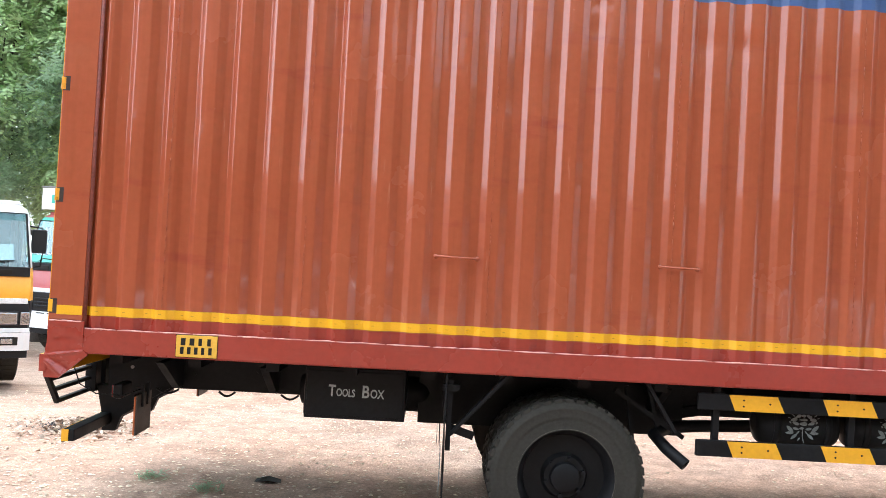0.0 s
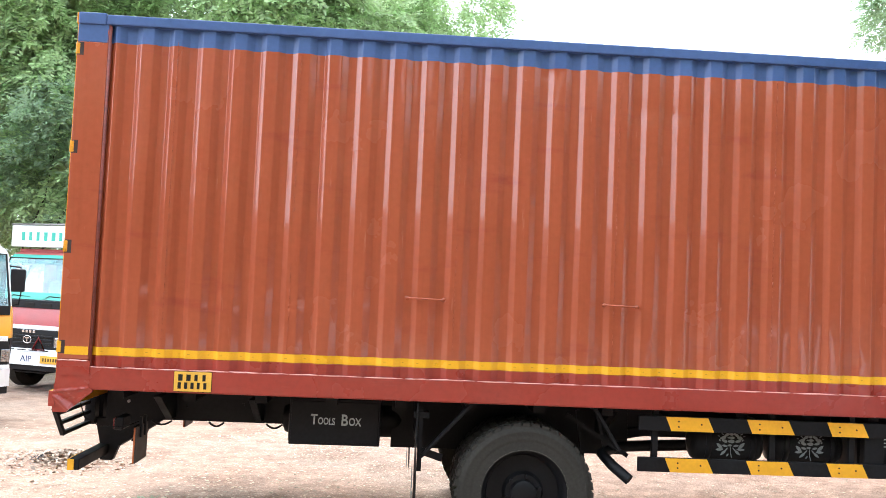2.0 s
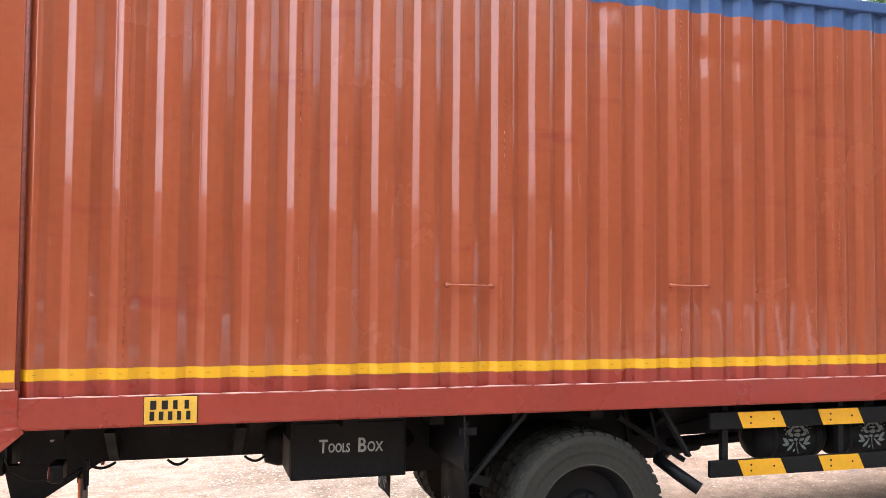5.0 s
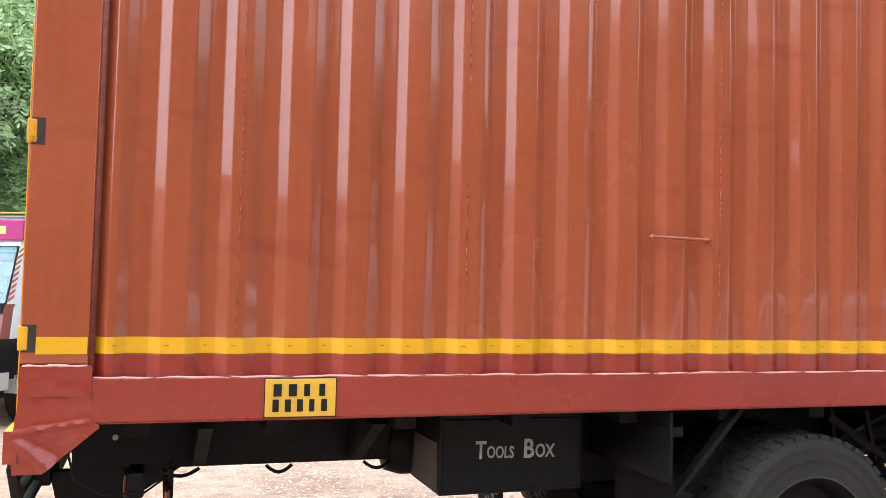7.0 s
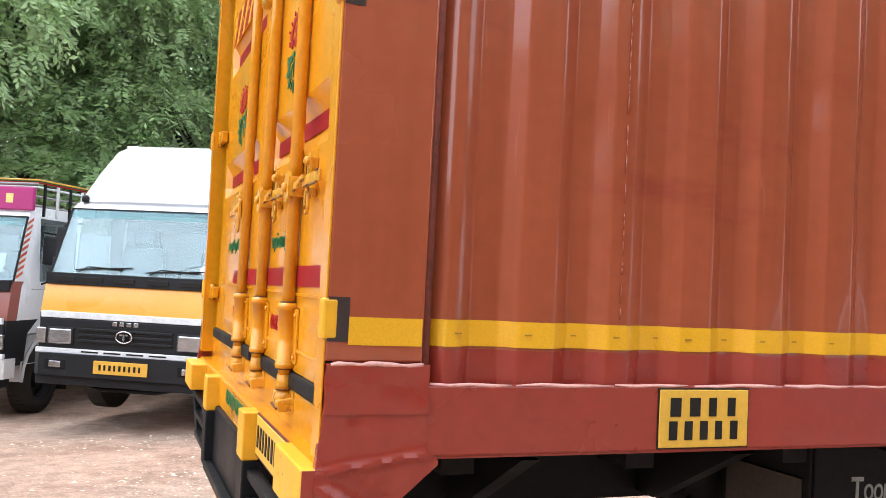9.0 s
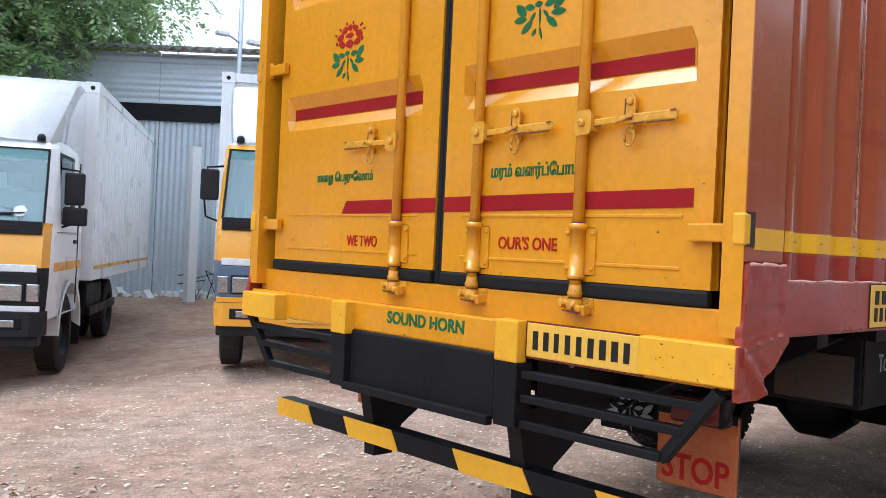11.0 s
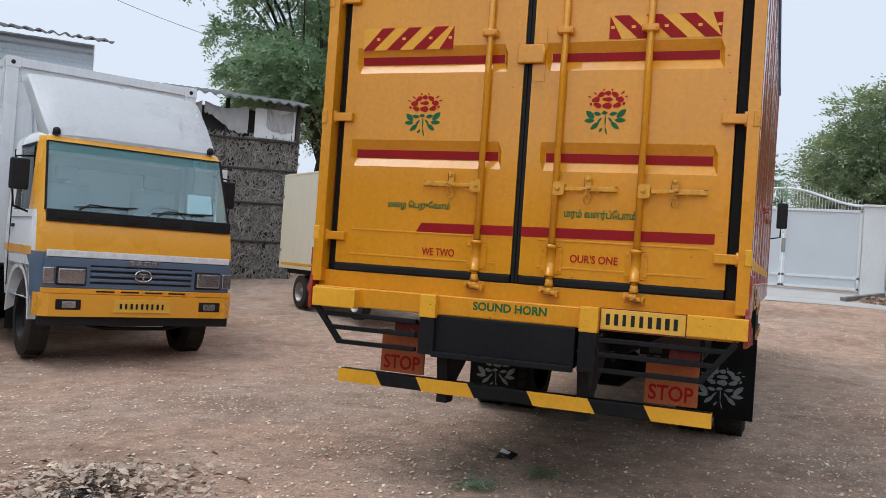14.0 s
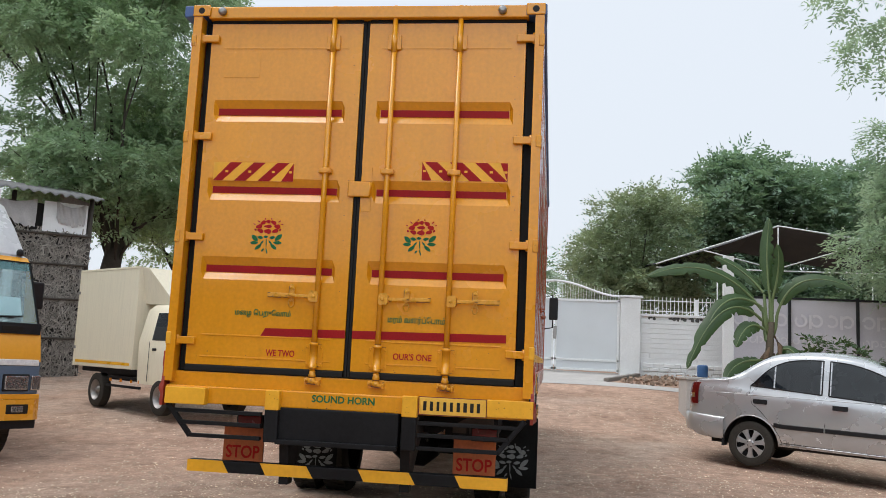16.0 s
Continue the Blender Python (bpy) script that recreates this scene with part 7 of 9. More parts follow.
        for count, zc, rad in ((4, 1.60, 0.19), (7, 1.08, 0.10)):        # two rows of worn rounded shapes
            for k in range(count):
                yc = y0 + (y1 - y0) * (k + 0.6) / (count + 0.2) + rp.uniform(-0.02, 0.02)
                a0, a1 = rp.uniform(0, 3), rp.uniform(3.6, 5.8)
                s = Shape()
                s.loft([[(X - 0.588, yc + rad * q * 0.95 * math.cos(a0 + a1 * j / 16) * (1 - 0.012 * j), g + zc + rad * q * math.sin(a0 + a1 * j / 16) * (1 - 0.016 * j)) for j in range(17)] for q in (1.0, 0.62)], closed=False)
                if k % 2:
                    s.box(X - 0.589, X - 0.587, yc + rad * 0.62, yc + rad * 0.98, g + zc - rad, g + zc + rad * 0.9)
                part("print_stroke", s, ins, b)
    part("frame_top", Shape().box(X - 0.58, X - 0.52, -8.6, 0.4, g + 2.16, g + 2.21), DARK, bn)
    # net roof on a pipe frame behind
    pr = thing_world("net_canopy", (X + 3.5, -1.5, g), "dark shade net canopy on a white pipe frame", "canopy")
    net = surface("black_shade_net", (0.050, 0.053, 0.060), 0.9, vary=0.3, scale=2, grain=30)
    ridge, eaveL, eaveR = (X + 3.5, -1.55, g + 4.6), (X + 3.5, 2.0, g + 3.35), (X + 3.5, -6.5, g + 3.9)
    for a_, b_, c_ in ((eaveL, ridge, 1), (ridge, eaveR, 1)):
        s = Shape()
        n = 8
        s.loft([[(a_[0] - 1 + dx, a_[1] + (b_[1] - a_[1]) * k / n, a_[2] + (b_[2] - a_[2]) * k / n - 0.06 * math.sin(math.pi * k / n) - dz) for k in range(n + 1)] for dx, dz in ((0, 0), (3, -0.3), (6, 0))], closed=False, smooth=True)
        part("net_sheet", s, net, pr)
        part("edge_pipe", Shape().tube([(a_[0] - 1, a_[1], a_[2]), (b_[0] - 1, b_[1], b_[2])], 0.022, 8), STENCIL, pr)
    s = Shape().tube([(X + 2.5, 2.0, g + 3.25), (X + 2.5, -6.5, g + 3.25)], 0.02, 8)
    part("tie_pipe", s, STENCIL, pr)
    for p, q in (((X + 2.5, -1.55, g + 4.55), (X + 2.5, -1.55, g + 3.25)), ((X + 2.5, 0.6, g + 3.8), (X + 2.5, -1.5, g + 3.3)), ((X + 2.5, -1.5, g + 3.3), (X + 2.5, -3.6, g + 4.0)), ((X + 2.5, 0.2, g), (X + 2.5, 0.2, g + 3.3)), ((X + 2.5, -4.2, g), (X + 2.5, -4.2, g + 3.6))):
        part("brace_pipe", Shape().tube([p, q], 0.02, 8), STENCIL, pr)
    # concrete apron narrowing to the gate, slanting kerb, rubble bed
    def edge(x):
        return 0.6 if x < 14.15 else 3.75 - (x - 14.15) * 0.49
    s = Shape()
    rows = [[(x, edge(x) + (7.3 - edge(x)) * f, ground_at(x, edge(x) + (7.3 - edge(x)) * f) + 0.008) for f in [k / 10 for k in range(11)]] for x in (13.25, 13.6, 14.1, 14.2, 14.8, 15.5, 16.2, 16.9)]
    s.loft(rows, closed=False)
    tagged(part("pavement", s, CONCRETE, None), "worn pale concrete apron before the gate", "pavement", kind="structure")
    s = Shape().bar((14.2, 3.70, ground_at(14.2, 3.7) + 0.02), (16.15, 2.74, ground_at(16.15, 2.74) + 0.04), 0.14, 0.14, bevel=0.012)
    tagged(part("kerb", s, surface("dark_old_kerb", (0.22, 0.20, 0.18), 0.9, vary=0.3, scale=3, bump=0.3), None), "rough concrete kerb beside the apron", "kerb", kind="structure")
    s = Shape()
    for k in range(650):
        x = rnd.uniform(14.2, 16.2)
        y = rnd.uniform(-0.4, edge(x) - 0.15)
        r = rnd.choice((0.012, 0.018, 0.026, 0.045)) * rnd.uniform(0.8, 1.2)
        s.box(-r, r, -r, r, -r * 0.6, r * 0.6, 0, 0, Matrix.Translation((x, y, ground_at(x, y) + r * 0.4 + 0.14 * math.exp(-((y - 1.2) ** 2)))) @ Euler((rnd.uniform(0, 3), rnd.uniform(0, 3), 0)).to_matrix().to_4x4())
    tagged(part("rubble_bed", s, surface("brown_rubble", (0.24, 0.17, 0.125), 0.95, vary=0.4, scale=5, random_by="island"), None), "bed of brown rubble and dry leaves by the wall", "rubble", kind="stuff")
    # black mould that runs down from the coping
    s = Shape()
    for k in range(46):
        yc, w_, h_ = rnd.uniform(-1.2, 2.62), rnd.uniform(0.02, 0.09), rnd.uniform(0.02, 0.13)
        n = 9
        s.prism([(yc + w_ * math.cos(2 * math.pi * q / n) * rnd.uniform(0.6, 1.1), g + 1.595 - h_ * 0.5 + h_ * 0.5 * math.sin(2 * math.pi * q / n) * rnd.uniform(0.7, 1.1)) for q in range(n)], "x", X - 0.0925 - 0.0002 * k, X - 0.07)
    tagged(part("mould_stain", s, surface("black_mould", (0.07, 0.068, 0.065), 0.9, vary=0.3, scale=12), wl_), kind="stuff")
    x, y = 9.55, 1.95
    z = 0.33
    td = thing_world("water_tank", (x, y, z), "low grey cement water tank with blue drum on it", "tank")
    part("tank_body", Shape().box(x - 0.5, x + 0.5, y - 0.60, y + 0.60, z - 0.3, z + 0.72, 0.02), CONCRETE, td)
    part("tank_rim", Shape().box(x - 0.54, x + 0.54, y - 0.63, y + 0.63, z + 0.72, z + 0.77, 0.012), CONCRETE, td)
    s = Shape().rings([(0, 0.09), (0.1, 0.1), (0.9, 0.1), (1, 0.085)], (x - 0.25, y + 0.27, z + 0.77), (x - 0.25, y + 0.27, z + 1.0), 16)
    tagged(part("blue_drum", s, surface("blue_plastic", (0.03, 0.10, 0.25), 0.4, vary=0.1), None), "small blue plastic drum on the tank", "drum")


build_front()


# unseen walls added to close the yard and darken reflections in the truck
back = Shape().box(-45, 30, -17.3, -17, -1, 6.0, 0.05)
tagged(part("wall_south", back, surface("weathered_brown_wall", (0.16, 0.13, 0.10), 0.9, vary=0.3, scale=0.5, grain=8, bump=0.2), None), "unseen tall dark wall added for reflections in the truck", "wall", kind="structure")
tagged(part("wall_west", Shape().box(-30.3, -30, -17, 30, -1.5, 5.0, 0.05), bpy.data.materials["weathered_brown_wall"], None), "unseen long dark wall added for reflections in the truck", "wall", kind="structure")

# ---- silver saloon car ----
def smooth_line(pts, x):
    """A rounded line through (x, value) pairs, in order of x."""
    if x <= pts[0][0]:
        return pts[0][1]
    for i in range(len(pts) - 1):
        (x0, v0), (x1, v1) = pts[i], pts[i + 1]
        if x <= x1:
            s = (v1 - v0) / (x1 - x0)
            a = (v1 - pts[i - 1][1]) / (x1 - pts[i - 1][0]) if i else s
            b = (pts[i + 2][1] - v0) / (pts[i + 2][0] - x0) if i + 2 < len(pts) else s
            f, h = (x - x0) / (x1 - x0), x1 - x0
            return v0 * (1 + 2 * f) * (1 - f) ** 2 + a * h * f * (1 - f) ** 2 + v1 * f * f * (3 - 2 * f) + b * h * f * f * (f - 1)
    return pts[-1][1]


def saloon(m):
    """Own frame: x ahead from the rear bumper, y to the left, z up."""
    t = thing("saloon_car", m, "silver four-door saloon car with tinted windows", "car")
    L, W = 4.22, 0.835
    top = [(0.03, 0.88), (0.07, 1.0), (0.14, 1.05), (0.35, 1.085), (0.52, 1.10), (0.66, 1.17), (0.90, 1.34), (1.08, 1.43), (1.30, 1.475), (1.60, 1.50), (1.95, 1.49), (2.25, 1.44), (2.60, 1.30), (3.05, 1.04), (3.4, 0.98), (3.9, 0.88), (4.15, 0.72), (4.22, 0.58)]
    belt = [(0.03, 0.86), (0.07, 0.975), (0.14, 1.02), (0.5, 1.045), (0.9, 1.01), (1.9, 0.965), (3.1, 0.925), (3.9, 0.83), (4.22, 0.55)]
    half = [(0.03, 0.66), (0.07, 0.71), (0.14, 0.755), (0.3, 0.79), (0.6, 0.82), (1.2, W), (3.0, W), (3.7, 0.80), (4.1, 0.70), (4.22, 0.55)]
    low = [(0.03, 0.42), (0.15, 0.33), (0.5, 0.30), (1.2, 0.285), (3.0, 0.27), (3.8, 0.26), (4.1, 0.28), (4.22, 0.36)]
    RW, FW, R = 0.87, 3.31, 0.345
    xs = sorted(set([round(0.03 + (L - 0.04) * k / 90, 4) for k in range(91)] + [round(0.03 + 0.02 * k, 4) for k in range(8)] + [round(c + R * math.cos(math.pi * k / 36), 4) for c in (RW, FW) for k in range(37)] + [c + q for c in (RW, FW) for q in (-R - 0.004, R + 0.004)]))

    def arch(x):
        z = 0
        for c in (RW, FW):
            if abs(x - c) <= R:
                z = max(z, 0.285 + math.sqrt(max(0, R * R - (x - c) ** 2)) * 1.03)
        return z

    def section(x):
        w, zb, zt, z0 = smooth_line(half, x), smooth_line(belt, x), smooth_line(top, x), smooth_line(low, x)
        zl = max(z0, arch(x))
        zt = max(zt, zb + 0.012)
        up = max(0.0, zt - zb)
        wt = w * 0.94 - 0.36 * max(0.0, up - 0.06) * 0.62
        k = min(1.0, up / 0.2)
        side = []
        for f, q in ((0.0, 0.945), (0.16, 0.985), (0.40, 1.0), (0.62, 1.0), (0.80, 0.992), (0.88, 0.985), (0.94, 0.962)):
            z = z0 + (zb - z0) * f
            side.append((q * w, max(z, zl + 0.002 * (1 + 9 * f))))
        side.append((w * 0.945, max(zb, zl + 0.03)))
        side += [(wt + (w * 0.94 - wt) * 0.5, zb + (up - 0.06 * k) * 0.5), (wt, zb + max(0.004, up - 0.075 * k)), (wt - 0.025 * k, zt - 0.035 * k), (wt - 0.075 * k - 0.01, zt - 0.010 * k), (wt * 0.72, zt + 0.012), (wt * 0.36, zt + 0.022), (0.0, zt + 0.025)]
        return side
    rows = []
    for x in xs:
        sd = section(x)
        rows.append([(x, -y, z) for y, z in sd] + [(x, y, z) for y, z in reversed(sd[:-1])])
    s = Shape()
    s.loft(rows, closed=True, smooth=True)
    body = part("body", s, SILVER, t, soft=45)

    def on_flank(x, z, off=0.004):
        """How far out the body's side stands at that x and height."""
        sd = section(x)
        for (y0, z0), (y1, z1) in zip(sd, sd[1:]):
            if z0 <= z <= z1:
                return y0 + (y1 - y0) * (z - z0) / max(z1 - z0, 1e-6) + off
        return sd[0][0] + off if z < sd[0][1] else sd[9][0] + off

    roofline = [(0.86, 1.035), (0.94, 1.13), (1.04, 1.235), (1.15, 1.315), (1.30, 1.375), (1.48, 1.405), (1.70, 1.413), (1.80, 1.412), (2.05, 1.385), (2.30, 1.315), (2.55, 1.20), (2.78, 1.06), (2.92, 0.965)]

    def pane(xa, xb, sg, name, mat, lo=0.0, off=0.007):
        n = 14
        xx = [xa + (xb - xa) * k / n for k in range(n + 1)]
        bot = [(x, 1.035 - (x - 0.86) * 0.062 + lo) for x in xx]
        upr = [(x, max(smooth_line(roofline, x) - 0.012 - lo, b[1] + 0.002)) for x, b in zip(xx, bot)]
        s = Shape()
        s.loft([[(x, sg * on_flank(x, b + (u - b) * f, off), b + (u - b) * f) for (x, b), (_, u) in zip(bot, upr)] for f in (0, 0.25, 0.5, 0.75, 1)], closed=False, smooth=True)
        return part(name, s, mat, body)
    for sg in (-1, 1):
        for xa, xb in ((0.875, 1.135), (1.155, 1.695), (1.825, 2.88)):
            pane(xa, xb, sg, "side_glass", DARKGLASS)
        for xa, xb in ((0.85, 1.72), (1.80, 2.92)):
            s = Shape()
            n = 16
            xx = [xa + (xb - xa) * k / n for k in range(n + 1)]
            upr = [(x, sg * on_flank(x, smooth_line(roofline, max(x, 0.86)) - 0.008, 0.004), smooth_line(roofline, max(x, 0.86)) - 0.008) for x in xx]
            bot = [(x, sg * on_flank(x, 1.03 - (x - 0.86) * 0.062, 0.005), 1.03 - (x - 0.86) * 0.062) for x in xx]
            s.tube(upr, 0.008, 6)
            s.tube(bot, 0.009, 6)
            s.tube([bot[-1], upr[-1]] if xa < 1 else [bot[0], upr[0]], 0.008, 6)
            part("window_seal", s, DARK, body)
        # door shut lines, handles, rubbing strips
        for pts in ([(0.85, 1.02), (0.845, 0.93), (0.88, 0.80), (1.02, 0.68), (1.16, 0.52), (1.235, 0.40), (1.25, 0.34)], [(1.77, 0.95), (1.765, 0.6), (1.765, 0.32)], [(2.88, 0.92), (2.86, 0.6), (2.80, 0.32)], [(1.25, 0.335), (1.77, 0.32), (2.80, 0.31)]):
            part("shut_line", Shape().tube([(x, sg * on_flank(x, z, 0.0005), z) for x, z in pts], 0.0035, 5), INK, body)
        part("waist_crease", Shape().tube([(x, sg * (on_flank(x, z, 0.0)), z) for x, z in [(0.17 + 2.6 * k / 12, 0.905 + 0.015 * k / 12) for k in range(13)]], 0.0045, 6), SILVER, body)
        for x in (0.895, 1.85):
            y = on_flank(x + 0.09, 0.83, 0)
            part("door_handle", Shape().prism([(x + 0.09 + (0.088 if abs(math.cos(a)) > 0.3 else 0.06) * (1 if math.cos(a) > 0 else -1) * min(1, abs(math.cos(a)) * 1.6), 0.83 + 0.036 * max(-0.8, min(0.8, math.sin(a) * 1.2))) for a in [2 * math.pi * k / 16 + 0.01 for k in range(16)]], "y", *sorted((sg * (y - 0.02), sg * (y + 0.014)))), DARK, body)
        for xa, xb in ((1.16, 1.755), (1.775, 2.86)):
            xx = [xa + (xb - xa) * k / 6 for k in range(7)]
            s = Shape()
            s.loft([[(x, sg * on_flank(x, z, dy), z + (0.012 if k == 0 and xa < 1.5 else 0)) for k, x in enumerate(xx)] for dy, z in ((0.001, 0.512), (0.016, 0.517), (0.018, 0.562), (0.001, 0.568))], closed=False)
            part("rubbing_strip", s, DARK, body)
        plan = [(0.024, 0.60), (0.045, 0.69), (0.08, 0.728), (0.125, 0.757), (0.175, 0.772)]
        s = Shape()
        s.loft([[(x - 0.006 + dx, sg * (y + 0.008), z) for x, y in plan] for z, dx in ((0.735, 0.0), (0.80, -0.004), (0.90, -0.002), (0.985, 0.012), (1.02, 0.035))], closed=False, smooth=True)
        lamp = part("tail_lamp", s, TAIL, body, "slim red tail lamp")
        s = Shape()
        s.loft([[(x - 0.011, sg * (y + 0.009), z) for x, y in plan[:4]] for z in (0.815, 0.875)], closed=False)
        part("reversing_lens", s, LAMP, lamp)
        part("wing_mirror", Shape().box(2.80, 2.92, *sorted((sg * 0.82, sg * 1.0)), 0.94, 1.06, 0.025), SILVER, body)
        s = Shape()
        s.tube([(RW + (R + 0.004) * math.cos(a), sg * on_flank(RW + (R + 0.004) * math.cos(a), 0.285 + (R + 0.004) * 1.03 * math.sin(a) + 0.004, 0.001), 0.285 + (R + 0.004) * 1.03 * math.sin(a)) for a in [math.pi * k / 24 for k in range(25)]], 0.009, 6)
        part("arch_lip", s, SILVER, body)
        part("sill_strip", Shape().tube([(x, sg * on_flank(x, 0.32, 0.0), 0.315 - 0.01 * (x - 1.2)) for x in (1.23, 1.8, 2.4, 2.95)], 0.010, 6), SILVER, body)
    # front and rear screens follow the roof's fall
    for name, xa, xb in (("rear_screen", 0.60, 1.06), ("windscreen", 2.34, 3.02)):
        rows = []
        for k in range(9):
            x = xa + (xb - xa) * k / 8
            sd = section(x)
            w = sd[11][0] - 0.03
            rows.append([(x, w * f, smooth_line([(-q[0], q[1]) for q in sd[10:]], -abs(w * f)) + 0.006) for f in (-1, -0.72, -0.36, 0, 0.36, 0.72, 1)])
        s = Shape()
        s.loft(rows, closed=False, smooth=True)
        part(name, s, DARKGLASS, body)
    # wrap-round rear bumper
    plan = [(0.525, -0.823), (0.42, -0.822), (0.28, -0.806), (0.14, -0.772), (0.04, -0.71), (-0.03, -0.60), (-0.06, -0.4), (-0.07, 0.0)]
    plan += [(x, -y) for x, y in reversed(plan[:-1])]
    rows = []
    for i, (x, y) in enumerate(plan):
        a, b = plan[max(0, i - 1)], plan[min(len(plan) - 1, i + 1)]
        d = Vector((b[0] - a[0], b[1] - a[1])).normalized()
        n = Vector((d.y, -d.x))
        if n.dot(Vector((x - 0.6, y))) < 0:
            n = -n
        side = min(1.0, max(0.0, x / 0.5))
        zt, zl = 0.615 - 0.03 * side, 0.385 - 0.07 * side
        rows.append([(x + n.x * o, y + n.y * o, z) for o, z in ((-0.03, zt + 0.004), (0.002, zt), (0.016, zt - 0.02), (0.02, zt - 0.10), (0.012, zl + 0.05), (-0.008, zl), (-0.05, zl))])
    s = Shape()
    s.loft(rows, closed=False, smooth=True)
    part("rear_bumper", s, SILVER, t, soft=45)
    part("boot_seam", Shape().tube([(0.052, -0.6, 0.93), (0.045, 0, 0.93), (0.052, 0.6, 0.93)], 0.004, 5), INK, body)
    wheel_paint = surface("silver_wheel", (0.42, 0.42, 0.42), 0.35, metal=0.5, vary=0.1, dirt=(0.20, 0.17, 0.14), dirt_amount=0.2)
    for x in (RW, FW):
        for sg in (-1, 1):
            y, zc = sg * (W - 0.195), 0.283
            s = Shape()
            s.rings([(0.0, 0.17), (0.0, 0.25), (0.1, 0.283), (0.9, 0.283), (0.97, 0.262), (1.0, 0.23), (0.985, 0.182)], (x, y, zc), (x, y + sg * 0.17, zc), 40, caps=False)
            ty = part("wheel", s, TYRE, t, soft=40)
            s = Shape()
            yo = y + sg * 0.158
            s.rings([(1.0, 0.19), (0.9, 0.178), (0.4, 0.165), (0.4, 0.001)], (x, y, zc), (x, yo, zc), 30, caps=False)
            part("rim_well", s, DARK, ty)
            for k in range(7):
                a = 2 * math.pi * k / 7 + 0.2
                c, n = Vector((math.cos(a), 0, math.sin(a))), Vector((-math.sin(a), 0, math.cos(a)))
                p0 = Vector((x, yo, zc))
                s = Shape()
                s.loft([[tuple(p0 + c * r + n * w + Vector((0, sg * (dy + 0.012 * (1 - r / 0.18)), 0))) for w, dy in ((-ww, -0.016), (-ww * 0.8, 0.004), (ww * 0.8, 0.004), (ww, -0.016))] for r, ww in ((0.03, 0.028), (0.09, 0.026), (0.14, 0.034), (0.18, 0.056))])
                part("spoke", s, wheel_paint, ty)
            part("rim_ring", Shape().rings([(0, 0.19), (0.5, 0.195), (1, 0.176)], (x, yo - sg * 0.01, zc), (x, yo + sg * 0.006, zc), 30, caps=False), wheel_paint, ty)
            part("hub_cap", Shape().rings([(0, 0.058), (0.7, 0.052), (1, 0.03)], (x, yo - sg * 0.01, zc), (x, yo + sg * 0.022, zc), 18), wheel_paint, ty)
            for k in range(5):
                a = 2 * math.pi * k / 5
                q = Vector((x + 0.036 * math.cos(a), yo + sg * 0.014, zc + 0.036 * math.sin(a)))
                part("wheel_nut", Shape().cyl(q, q + Vector((0, sg * 0.008, 0)), 0.008, 6), INK, ty)
            s = Shape()
            s.loft([[(x + (R - 0.004) * math.cos(a), sg * (W - d), 0.285 + 1.03 * (R - 0.004) * math.sin(a)) for a in [math.pi * k / 16 for k in range(17)]] for d in (0.035, 0.30)], closed=False)
            part("arch_liner", s, INK, t)
    part("underbody", Shape().box(0.30, 4.0, -0.56, 0.56, 0.24, 0.66).box(1.28, 2.90, -0.74, 0.74, 0.25, 0.31), INK, t)
    part("mud_guard", Shape().box(0.50, 0.53, -0.80, -0.62, 0.22, 0.36), DARK, t)
    return t


car_h = math.degrees(math.atan2(-0.90, -0.44))
hx, hy = math.cos(radians(car_h)), math.sin(radians(car_h))
rx_, ry_ = 4.22, 2.45                 # where the right flank stands over the rear wheel
cx_, cy_ = rx_ - 0.90 * hx - 0.835 * hy, ry_ - 0.90 * hy + 0.835 * hx
saloon(pose(cx_, cy_, 0.03, 0, 0, car_h) @ pose(0.9, 0, 0, 0, 1.5, 0) @ pose(-0.9, 0, 0))


